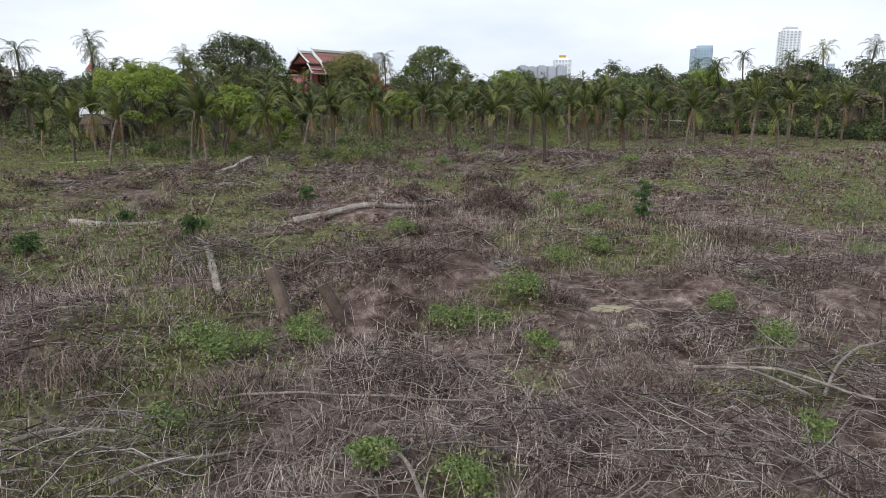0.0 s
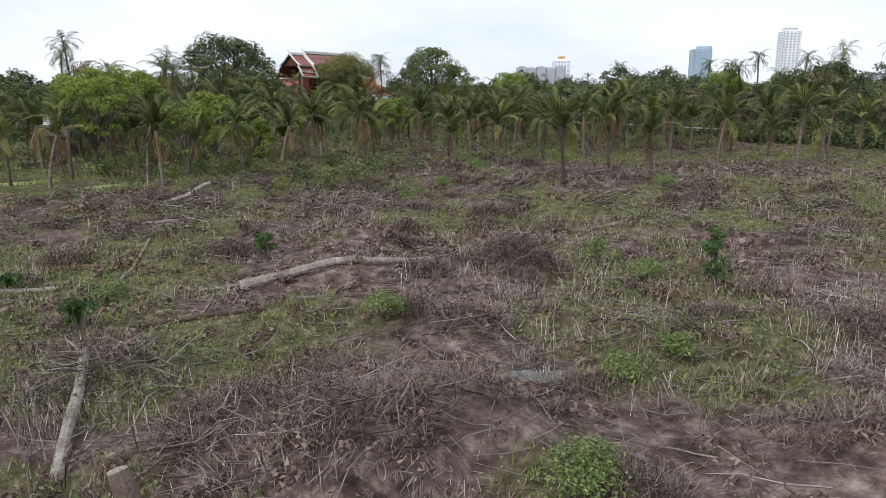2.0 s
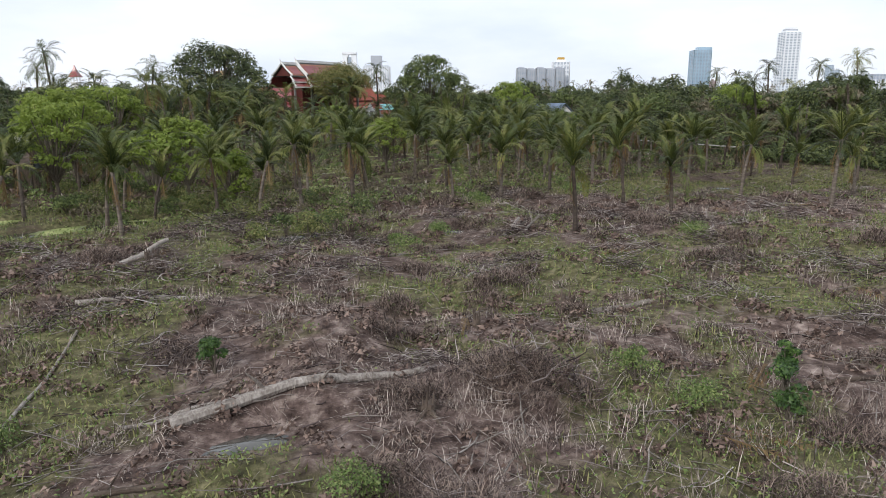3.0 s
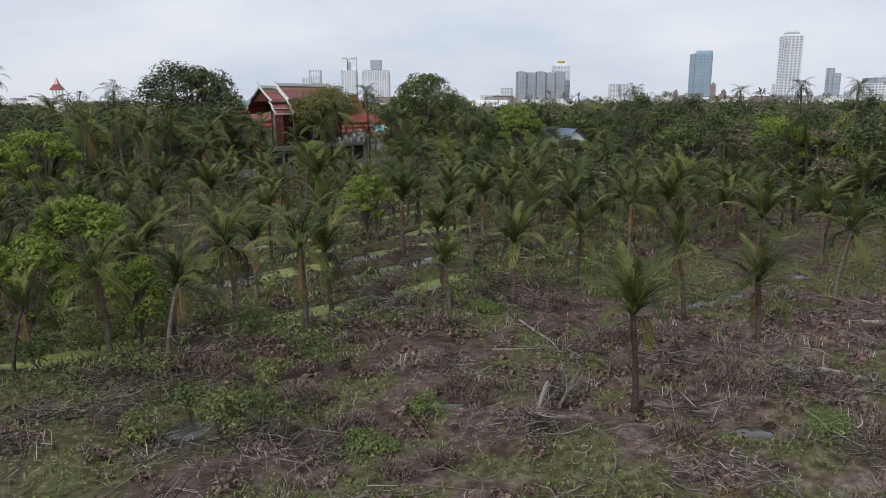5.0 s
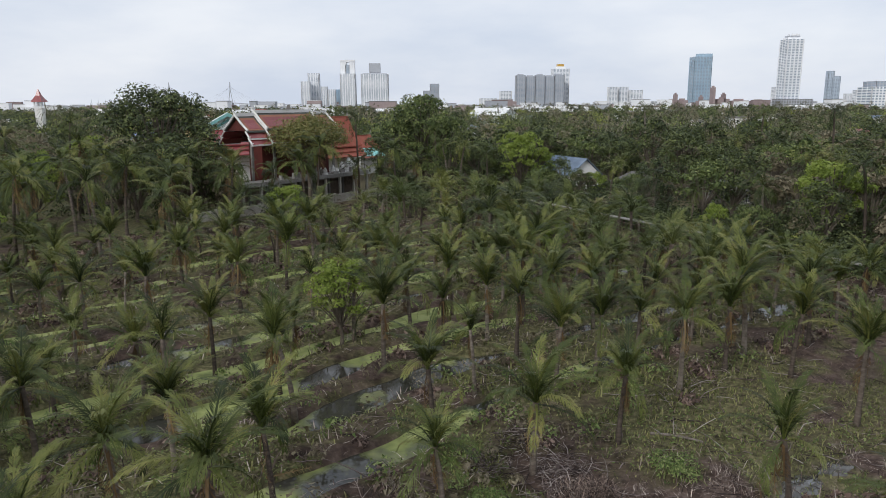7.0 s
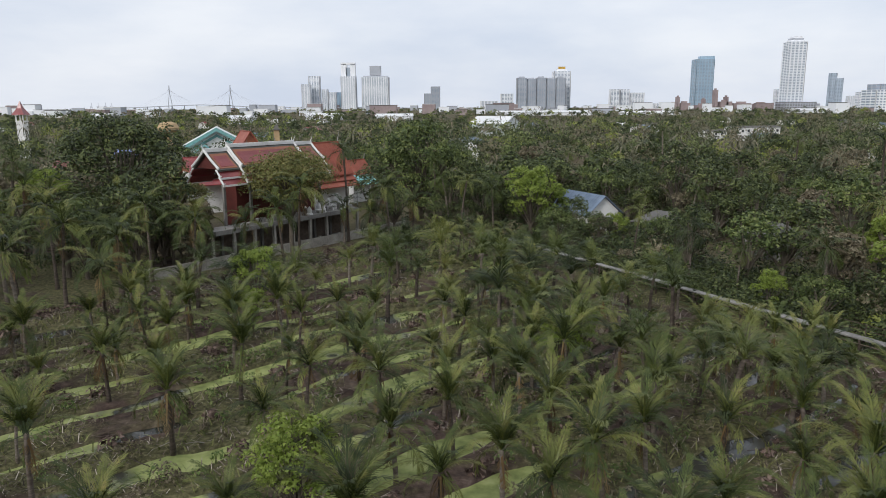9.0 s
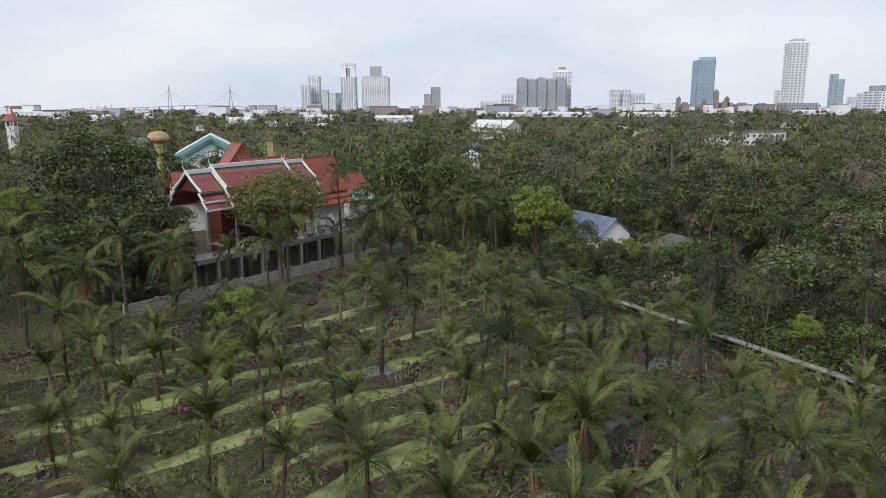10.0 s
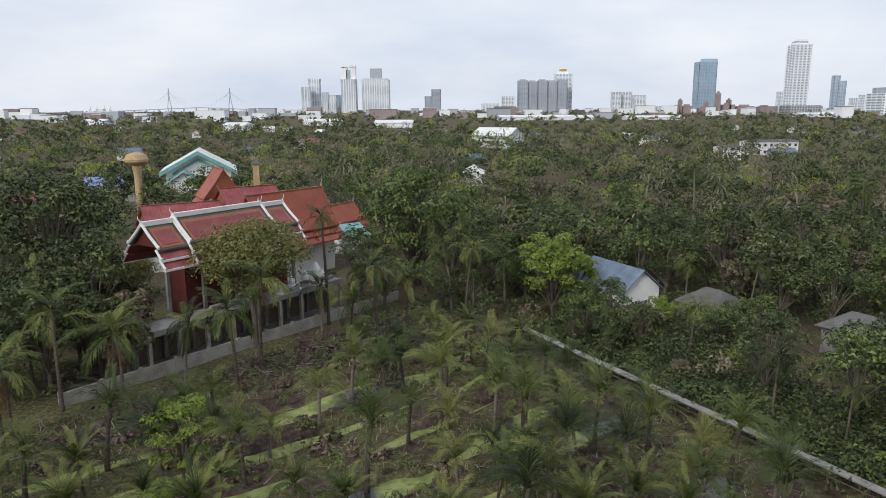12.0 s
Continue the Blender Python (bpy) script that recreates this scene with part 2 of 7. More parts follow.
def pond_material(edge=0.50):
    """Murky water, partly under a skin of duckweed."""
    m = bpy.data.materials.new("duckweed_pond")
    m.use_nodes = True
    n, l = m.node_tree.nodes, m.node_tree.links
    b = n["Principled BSDF"]
    co = n.new("ShaderNodeTexCoord")

    def noise_node(scale, detail):
        t = n.new("ShaderNodeTexNoise")
        t.inputs["Scale"].default_value, t.inputs["Detail"].default_value = scale, detail
        l.new(co.outputs["Object"], t.inputs["Vector"])
        return t.outputs["Fac"]

    def ramp(src, stops):
        r = n.new("ShaderNodeValToRGB")
        while len(r.color_ramp.elements) < len(stops):
            r.color_ramp.elements.new(0.5)
        for e, (p, c) in zip(r.color_ramp.elements, stops):
            e.position, e.color = p, (*c, 1)
        l.new(src, r.inputs["Fac"])
        return r.outputs["Color"]

    info = n.new("ShaderNodeObjectInfo")
    add = n.new("ShaderNodeMath")
    add.operation = "MULTIPLY_ADD"
    l.new(info.outputs["Random"], add.inputs[0])
    add.inputs[1].default_value = 0.16
    l.new(noise_node(0.16, 6), add.inputs[2])
    # duckweed thins out towards the walkway
    xyz = n.new("ShaderNodeSeparateXYZ")
    l.new(co.outputs["Object"], xyz.inputs[0])
    thin = n.new("ShaderNodeMapRange")
    thin.inputs["From Min"].default_value, thin.inputs["From Max"].default_value = 6.0, 24.0
    thin.inputs["To Min"].default_value, thin.inputs["To Max"].default_value = 0.0, -0.30
    l.new(xyz.outputs["X"], thin.inputs["Value"])
    total = n.new("ShaderNodeMath")
    total.operation = "ADD"
    l.new(add.outputs[0], total.inputs[0])
    l.new(thin.outputs["Result"], total.inputs[1])
    cover = ramp(total.outputs[0], [(edge, (0, 0, 0)), (edge + 0.06, (1, 1, 1))])
    weed = ramp(noise_node(1.2, 6), [(0.3, (0.14, 0.17, 0.050)), (0.5, (0.26, 0.295, 0.095)), (0.75, (0.38, 0.40, 0.165))])
    water = ramp(noise_node(0.5, 3), [(0.3, (0.030, 0.030, 0.024)), (0.7, (0.06, 0.057, 0.045))])
    x = n.new("ShaderNodeMix")
    x.data_type = "RGBA"
    l.new(cover, x.inputs["Factor"])
    l.new(water, x.inputs["A"])
    l.new(weed, x.inputs["B"])
    l.new(x.outputs["Result"], b.inputs["Base Color"])
    rough = ramp(cover, [(0.0, (0.08, 0.08, 0.08)), (1.0, (0.8, 0.8, 0.8))])
    l.new(rough, b.inputs["Roughness"])
    b.inputs["Specular IOR Level"].default_value = 0.4
    return m


M_POND = pond_material(0.50)


# ---- builders ----
class Solid:
    """Collects vertices and faces of one mesh."""

    def __init__(self):
        self.v, self.f, self.n = [], [], 0

    def add(self, verts, faces):
        self.v.append(np.asarray(verts, float).reshape(-1, 3))
        self.f.extend([tuple(i + self.n for i in f) for f in faces])
        self.n += len(self.v[-1])
        return self

    def box(self, cx, cy, z0, sx, sy, sz, turn=0.0, taper=1.0):
        c, s = math.cos(turn), math.sin(turn)
        pts = []
        for z, k in ((z0, 1.0), (z0 + sz, taper)):
            for dx, dy in ((-1, -1), (1, -1), (1, 1), (-1, 1)):
                x, y = dx * sx / 2 * k, dy * sy / 2 * k
                pts.append((cx + c * x - s * y, cy + s * x + c * y, z))
        return self.add(pts, [(3, 2, 1, 0), (4, 5, 6, 7), (0, 1, 5, 4), (1, 2, 6, 5), (2, 3, 7, 6), (3, 0, 4, 7)])

    def tube(self, pts, radii, sides=6, cap=True):
        pts = np.asarray(pts, float)
        rings = []
        for i, p in enumerate(pts):
            d = pts[min(i + 1, len(pts) - 1)] - pts[max(i - 1, 0)]
            d /= np.linalg.norm(d) + 1e-9
            a = np.cross(d, (0, 0, 1) if abs(d[2]) < 0.9 else (1, 0, 0))
            a /= np.linalg.norm(a)
            b = np.cross(d, a)
            for k in range(sides):
                w = 2 * math.pi * k / sides
                rings.append(p + radii[i] * (math.cos(w) * a + math.sin(w) * b))
        faces = []
        for i in range(len(pts) - 1):
            for k in range(sides):
                q = (k + 1) % sides
                faces.append((i * sides + k, i * sides + q, (i + 1) * sides + q, (i + 1) * sides + k))
        if cap:
            faces.append(tuple(range(sides - 1, -1, -1)))
            faces.append(tuple(range((len(pts) - 1) * sides, len(pts) * sides)))
        return self.add(rings, faces)

    def prism(self, outline, direction):
        """A flat outline pushed along direction."""
        o = np.asarray(outline, float)
        k = len(o)
        return self.add(np.vstack([o, o + np.asarray(direction, float)]),
                        [tuple(range(k - 1, -1, -1)), tuple(range(k, 2 * k))] + [(i, (i + 1) % k, k + (i + 1) % k, k + i) for i in range(k)])

    def mesh(self, name, mat, smooth=False):
        me = bpy.data.meshes.new(name)
        me.from_pydata(np.vstack(self.v).tolist(), [], self.f)
        me.materials.append(mat)
        if smooth:
            me.polygons.foreach_set("use_smooth", np.ones(len(me.polygons), bool))
        me.update()
        return me


def quads_mesh(name, verts, sizes, mat):
    """A mesh of separate faces: verts in face order, sizes gives each face's corners."""
    me = bpy.data.meshes.new(name)
    verts = np.asarray(verts, np.float32).reshape(-1, 3)
    sizes = np.asarray(sizes, np.int32)
    me.vertices.add(len(verts))
    me.vertices.foreach_set("co", verts.ravel())
    me.loops.add(len(verts))
    me.loops.foreach_set("vertex_index", np.arange(len(verts), dtype=np.int32))
    me.polygons.add(len(sizes))
    me.polygons.foreach_set("loop_start", np.concatenate([[0], np.cumsum(sizes)[:-1]]).astype(np.int32))
    me.update(calc_edges=True)
    me.materials.append(mat)
    return me


def part(name, solid, mat, parent, label="", smooth=False):
    """One mesh object under a thing or under a part."""
    me = solid.mesh(name, mat, smooth) if isinstance(solid, Solid) else solid
    ob = new(name, me)
    ob.parent = parent
    return tagged(ob, label)


def thing(name, m, label, category, group="", kind=""):
    ob = new(name)
    ob.empty_display_size = 0.2
    ob.matrix_basis = m
    return tagged(ob, label, category, group, kind)


rng = np.random.default_rng(7)


def lattice(x, y, seed):
    h = np.sin(x * 127.1 + y * 311.7 + seed * 74.7) * 43758.5453
    return h - np.floor(h)


def vnoise(x, y, cell, seed=0):
    """Smooth value noise, 0 to 1."""
    x, y = np.asarray(x, float) / cell, np.asarray(y, float) / cell
    i, j = np.floor(x), np.floor(y)
    u, v = x - i, y - j
    u, v = u * u * (3 - 2 * u), v * v * (3 - 2 * v)
    return (lattice(i, j, seed) * (1 - u) + lattice(i + 1, j, seed) * u) * (1 - v) + (lattice(i, j + 1, seed) * (1 - u) + lattice(i + 1, j + 1, seed) * u) * v

# ---- ground ----
# The orchard's ditches run along U; C measures across them.
UX, UY = 0.77, 0.64
DITCHES = [50.5 + 4.36 * k for k in range(12)]
PATH_A, PATH_B = (8.9, 135.0), (51.6, 57.4)


def across(x, y):
    return -UY * x + UX * y


def along(x, y):
    return UX * x + UY * y


def path_side(x, y):
    """Metres beyond the walkway (positive on the forest side)."""
    dx, dy = PATH_B[0] - PATH_A[0], PATH_B[1] - PATH_A[1]
    n = math.hypot(dx, dy)
    return ((x - PATH_A[0]) * -dy + (y - PATH_A[1]) * dx) / n


def beds(x, y):
    """Orchard floor up to the temple's wall."""
    return (across(x, y) > 45) & (across(x, y) < 122) & (path_side(x, y) < -1.2) & (np.asarray(y) < 151 + 1.25 * np.asarray(x)) & (np.asarray(y) < 146)


def ditch_depth(x, y):
    c = across(x, y) + 2.5 * (vnoise(x, y, 9.0, 3) - 0.5) + 0.6 * (vnoise(x, y, 2.2, 4) - 0.5)
    d = np.zeros_like(c)
    for k, c0 in enumerate(DITCHES):
        half = 0.50 - 0.35 * np.clip((x - 3) / 6, 0, 1) + 1.4 * (vnoise(along(x, y), c0 + 0 * x, 6.0, 20 + k) - 0.5)
        d = np.maximum(d, np.clip((half + 0.35 - np.abs(c - c0)) / 0.35, 0, 1))
    d = d * (path_side(x, y) < -3) * (np.asarray(x) > -60)
    return d * np.clip((116 - np.asarray(y) + 0.55 * np.asarray(x) + 20) / 6, 0, 1)


# heaps of earth and roots left by the clearing: x, y, radius, height; negative heights are pits added to hold dark
# shade under the brush
MOUNDS = [(-5.0, 9.9, 1.1, -0.75), (-6.6, 9.0, 0.9, -0.5), (3.9, 9.2, 0.8, -0.45), (6.4, 9.6, 0.9, -0.45), (-0.8, 22.2, 0.8, -0.3), (-0.6, 17.2, 1.9, 0.75), (-1.9, 16.2, 1.3, 0.5), (0.6, 18.0, 1.2, 0.45), (-3.2, 17.6, 1.3, 0.4), (2.2, 28.9, 1.3, 0.6), (3.2, 8.4, 1.6, 0.35), (-4.8, 8.6, 1.5, 0.4), (4.4, 22.6, 1.5, 0.4), (9.5, 23.5, 2.0, 0.45),
          (-6.4, 20.6, 1.6, 0.4), (6.6, 17.5, 1.4, 0.35), (0.2, 23.5, 1.5, 0.45), (-8.0, 14.0, 1.6, 0.4), (12.0, 18.0, 2.0, 0.45), (-3.0, 32.5, 1.8, 0.45), (5.0, 40.5, 1.9, 0.5), (-8.0, 34.0, 2.0, 0.45), (1.5, 38.0, 1.8, 0.4)]


# puddles and bare sand, which nothing covers: x, y, half length, half width, turn
PUDDLES = [(1.9, 21.0, 0.75, 0.45, 0), (-7.3, 47.5, 1.7, 0.8, 40), (0.6, 49.1, 0.8, 0.35, 10), (10.3, 47.0, 0.8, 0.5, 0), (14.0, 61.6, 1.5, 0.7, 40), (15.9, 62.9, 1.0, 0.6, 30), (-4.0, 26.5, 1.0, 0.4, 25), (21.8, 67.2, 1.2, 0.6, 40)]
SANDS = [(4.3, 14.8, 0.42, 0.26, 20), (2.5, 13.6, 0.38, 0.24, 60), (4.0, 16.2, 0.55, 0.3, 10)]


def uncovered(x, y):
    """False over puddles and bare sand."""
    x, y = np.asarray(x, float), np.asarray(y, float)
    ok = np.ones(x.shape, bool)
    for a, b, p, q, _ in PUDDLES + SANDS:
        ok &= (x - a) ** 2 / p ** 2 + (y - b) ** 2 / (q * 1.2) ** 2 > 1.0
    return ok


def hollow_at(x, y):
    """1 inside a puddle or sand patch, falling to 0 round it."""
    w = np.zeros(np.shape(x))
    for a, b, p, q, turn in PUDDLES + SANDS:
        c, s = math.cos(radians(turn)), math.sin(radians(turn))
        u, v = (x - a) * c + (y - b) * s, -(x - a) * s + (y - b) * c
        w = np.maximum(w, np.clip(2.0 - np.hypot(u / (p + 0.3), v / (q + 0.3)), 0, 1))
    return w


def ground_z(x, y):
    x, y = np.asarray(x, float), np.asarray(y, float)
    rise = np.clip((y - 24) / 20, 0, 1)
    dip = -0.32 * (1 - rise * rise * (3 - 2 * rise)) * np.clip((80 - np.abs(x)) / 30, 0, 1) * np.clip((y + 40) / 30, 0, 1)
    near = np.clip((170 - y) / 40, 0, 1) * np.clip((90 - np.abs(x)) / 30, 0, 1)
    z = 0.46 * (vnoise(x, y, 3.6, 1) - 0.5) + 0.28 * (vnoise(x, y, 1.5, 2) - 0.5) + 0.1 * (vnoise(x, y, 0.7, 5) - 0.5)
    for a, b, r, h in MOUNDS:
        q = np.hypot(x - a, y - b) / r
        z = z + h * np.exp(-q * q * 1.6)
    wet = hollow_at(x, y)
    z = z * (1 - wet) - 0.12 * wet
    d = ditch_depth(x, y)
    inside = np.clip((across(x, y) - 46) / 4, 0, 1)
    return dip + z * near * (1 - 0.62 * inside) * (1 - 0.75 * d) - 0.42 * d


WEEDS = [(-3.9, 12.8, 1.2), (1.5, 16.0, 1.4), (-1.7, 24.4, 1.5), (4.8, 27.4, 2.5), (-13.4, 28.5, 3.0), (-18.6, 48.2, 7.0), (-10.0, 45.0, 5.0), (7.5, 26.1, 2.0), (1.9, 12.8, 0.8), (15.9, 27.5, 3.0),
         (0.2, 14.2, 1.0), (6.1, 15.1, 0.8), (6.5, 13.2, 0.9), (5.4, 29.0, 2.4), (-9.3, 26.3, 2.0), (3.3, 20.4, 1.2), (-7.7, 38.6, 3.5), (6.1, 25.5, 1.6), (4.7, 21.2, 1.0), (2.4, 59.6, 3.0),
         (-0.1, 48.4, 1.5), (-6.4, 55.8, 3.0), (9.0, 62.7, 3.0), (-1.9, 46.1, 2.2), (12.2, 46.0, 2.6), (-12.0, 20.0, 2.0), (14.0, 36.0, 3.5), (0.0, 37.0, 2.0), (-4.0, 9.0, 0.9), (0.4, 8.0, 0.9)]


def weeds_at(x, y):
    """How much low green growth covers the ground, 0 to 1."""
    x, y = np.asarray(x, float), np.asarray(y, float)
    edge = 0.55 * (vnoise(x, y, 1.6, 61) - 0.5) + 0.35 * (vnoise(x, y, 0.6, 62) - 0.5)
    w = np.clip((vnoise(x, y, 5.5, 63) * 0.6 + vnoise(x, y, 2.1, 64) * 0.4 + edge * 0.8 - 0.43 + 0.09 * np.clip((y - 14) / 14, 0, 1) + 0.07 * np.clip((-x - 5) / 8, 0, 1) * np.clip((y - 20) / 10, 0, 1)) * 4.0, 0, 0.8)
    for a, b, r in WEEDS:
        w = np.maximum(w, np.clip(1.05 - np.hypot(x - a, y - b) / r + edge, 0, 1))
    inside = np.clip((across(x, y) - 46) / 4, 0, 1)
    w = np.where((y > 150) | (path_side(x, y) > 1.5), 0.3 + 0.3 * vnoise(x, y, 4.0, 66), w)
    return np.maximum(w, inside * np.clip(0.24 + 1.8 * (vnoise(x, y, 3.0, 65) - 0.5) + edge, 0, 1))


def graded(lo, hi, step, reach):
    a = list(np.arange(lo, hi + step / 2, step))
    up, dn, s = [hi], [lo], step
    while up[-1] < reach[1]:
        s *= 1.35
        up.append(up[-1] + s)
    s = step
    while dn[-1] > reach[0]:
        s *= 1.35
        dn.append(dn[-1] - s)
    return np.array(dn[:0:-1] + a + up[1:])


gx, gy = graded(-36, 36, 0.42, (-4500, 4500)), graded(4, 130, 0.42, (-900, 4900))
GX, GY = np.meshgrid(gx, gy)
GZ = ground_z(GX, GY)
g_me = bpy.data.meshes.new("ground")
nx, ny = len(gx), len(gy)
g_me.vertices.add(nx * ny)
g_me.vertices.foreach_set("co", np.stack([GX, GY, GZ], -1).astype(np.float32).ravel())
ii, jj = np.meshgrid(np.arange(nx - 1), np.arange(ny - 1))
first = (jj * nx + ii).ravel()
loops = np.stack([first, first + 1, first + nx + 1, first + nx], 1).astype(np.int32)
g_me.loops.add(loops.size)
g_me.loops.foreach_set("vertex_index", loops.ravel())
g_me.polygons.add(len(loops))
g_me.polygons.foreach_set("loop_start", np.arange(0, loops.size, 4, dtype=np.int32))
g_me.update(calc_edges=True)
g_me.polygons.foreach_set("use_smooth", np.ones(len(loops), bool))
ground = new("ground", g_me)
tagged(ground, "brown earth with dry litter and low green weeds", "ground", kind="structure")


def ground_material():
    m = bpy.data.materials.new("cleared_earth")
    m.use_nodes = True
    n, l = m.node_tree.nodes, m.node_tree.links
    b = n["Principled BSDF"]
    co = n.new("ShaderNodeTexCoord")

    def noise_node(scale, detail, rough=0.6):
        t = n.new("ShaderNodeTexNoise")
        t.inputs["Scale"].default_value, t.inputs["Detail"].default_value, t.inputs["Roughness"].default_value = scale, detail, rough
        l.new(co.outputs["Object"], t.inputs["Vector"])
        return t.outputs["Fac"]

    def ramp(src, stops):
        r = n.new("ShaderNodeValToRGB")
        while len(r.color_ramp.elements) < len(stops):
            r.color_ramp.elements.new(0.5)
        for e, (p, c) in zip(r.color_ramp.elements, stops):
            e.position, e.color = p, (*c, 1)
        l.new(src, r.inputs["Fac"])
        return r.outputs["Color"]

    def mix(fac, a, c):
        x = n.new("ShaderNodeMix")
        x.data_type = "RGBA"
        l.new(fac, x.inputs["Factor"])
        l.new(a, x.inputs["A"])
        l.new(c, x.inputs["B"])
        return x.outputs["Result"]

    # Noise patches that multiply the soil to about half its brightness.
    dark_patches = ramp(noise_node(0.75, 5, 0.6), [(0.36, (0.48, 0.45, 0.43)), (0.49, (1, 1, 1))])

    def multiplied(a, c):
        x = n.new("ShaderNodeMix")
        x.data_type, x.blend_type = "RGBA", "MULTIPLY"
        x.inputs["Factor"].default_value = 1.0
        l.new(a, x.inputs["A"])
        l.new(c, x.inputs["B"])
        return x.outputs["Result"]

    soil = ramp(noise_node(2.2, 8, 0.7), [(0.32, (0.034, 0.021, 0.017)), (0.5, (0.148, 0.105, 0.090)), (0.70, (0.40, 0.32, 0.275))])
    weeds = ramp(noise_node(3.0, 7, 0.7), [(0.34, (0.036, 0.036, 0.017)), (0.52, (0.125, 0.122, 0.055)), (0.70, (0.29, 0.26, 0.14))])
    grown = n.new("ShaderNodeAttribute")
    grown.attribute_name = "weeds"
    where = ramp(grown.outputs["Fac"], [(0.15, (0, 0, 0)), (0.8, (0.85, 0.85, 0.85))])
    # Mud colour, darkened further to stand for shade beneath palms and trees.
    shaded_mud = n.new("ShaderNodeAttribute")
    shaded_mud.attribute_name = "shaded_mud"
    mud = ramp(noise_node(1.4, 8, 0.7), [(0.32, (0.026, 0.018, 0.014)), (0.55, (0.095, 0.066, 0.052)), (0.75, (0.22, 0.165, 0.13))])
    l.new(mix(where, multiplied(mix(shaded_mud.outputs["Fac"], soil, mud), dark_patches), weeds), b.inputs["Base Color"])
    b.inputs["Roughness"].default_value = 0.95
    b.inputs["Specular IOR Level"].default_value = 0.15
    bump = n.new("ShaderNodeBump")
    bump.inputs["Strength"].default_value, bump.inputs["Distance"].default_value = 0.8, 0.12
    l.new(noise_node(4.5, 9, 0.75), bump.inputs["Height"])
    l.new(bump.outputs["Normal"], b.inputs["Normal"])
    return m


g_at = g_me.attributes.new("weeds", "FLOAT", "POINT")
g_at.data.foreach_set("value", weeds_at(GX, GY).astype(np.float32).ravel())
# Muddy soil of orchard and wood, which also carries the undergrowth's painted shade.
g_da = g_me.attributes.new("shaded_mud", "FLOAT", "POINT")
g_da.data.foreach_set("value", np.maximum(np.clip((across(GX, GY) - 24) / 22, 0, 1) * 0.85, path_side(GX, GY) > 1.5).astype(np.float32).ravel())
g_me.materials.append(ground_material())

# water in the ditches; the banks give it its outline
for k, c0 in enumerate(DITCHES):
    skin = Solid()
    s = -60.0
    while s < 130:
        step = 2.0
        mx, my = UX * (s + step / 2) - UY * c0, UY * (s + step / 2) + UX * c0
        if path_side(mx, my) < -3.4 and mx > -59 and my < 136 + 0.55 * mx:
            pts = [(UX * (s + a * step) - UY * (c0 + e * 2.15), UY * (s + a * step) + UX * (c0 + e * 2.15), -0.19) for a, e in ((0, -1), (1, -1), (1, 1), (0, 1))]
            skin.add(pts, [(0, 1, 2, 3)])
        s += step
    if skin.n:
        tagged(new("ditch_water", skin.mesh("ditch_water", M_POND)), "orchard ditch of still water under yellow-green duckweed", "ditch", "ditches of the orchard", "structure")

# ---- palms ----
def frond_mesh(name, length, rise, sag, leaflets, leaf, mat, seed, ragged=0.1):
    """A feather leaf that starts at the origin along +x, lifted by rise (radians) and bent down by sag along its length."""
    r = np.random.default_rng(seed)
    steps = 7
    pts, ang, p = [np.zeros(3)], rise, np.zeros(3)
    for i in range(steps):
        ang -= sag / steps * (0.4 + 1.2 * i / steps)
        p = p + length / steps * np.array((math.cos(ang), 0, math.sin(ang)))
        pts.append(p)
    pts = np.array(pts)
    verts, sizes = [], []
    up = np.array((0, 0, 1.0))
    for i in range(steps):
        w0, w1 = 0.05 * (1 - i / steps) + 0.012, 0.05 * (1 - (i + 1) / steps) + 0.012
        d = pts[i + 1] - pts[i]
        n = np.cross(d, (0, 1, 0))
        n /= np.linalg.norm(n)
        for s0, s1 in (((0, 1, 0), -n * 0.6), (-n * 0.6, (0, -1, 0)), ((0, -1, 0), (0, 1, 0))):
            s0, s1 = np.array(s0), np.array(s1)
            verts += [pts[i] + w0 * s0, pts[i + 1] + w1 * s0, pts[i + 1] + w1 * s1, pts[i] + w0 * s1]
            sizes.append(4)
    for k in range(leaflets):
        t = 0.14 + 0.86 * (k + 0.5) / leaflets
        q = t * steps
        i = min(int(q), steps - 1)
        base = pts[i] + (pts[i + 1] - pts[i]) * (q - i)
        d = (pts[i + 1] - pts[i]) / np.linalg.norm(pts[i + 1] - pts[i])
        n = np.cross((0, 1, 0), d)
        n = -n if n[2] < 0 else n
        size = leaf * (0.45 + 0.75 * math.sin(math.pi * min(1, 0.12 + t * 0.86)) ** 0.8) * (1 - 0.35 * t)
        for side in (-1, 1):
            if r.random() < ragged:
                continue
            out = np.array((0, side, 0)) * (0.68 + 0.25 * r.random()) + d * (0.62 + 0.45 * t + 0.3 * r.random()) + n * (0.20 + 0.2 * (r.random() - 0.5))
            out /= np.linalg.norm(out)
            ln = size * (0.8 + 0.4 * r.random())
            mid = base + out * ln * 0.55
            tip = base + out * ln * 0.94 - up * ln * (0.22 + 0.5 * r.random())
            wv = np.cross(out, n)
            wv = wv / np.linalg.norm(wv) * 0.020 * (leaf / 0.6)
            verts += [base, mid + wv, tip, mid - wv]
            sizes.append(4)
    return quads_mesh(name, verts, sizes, mat)


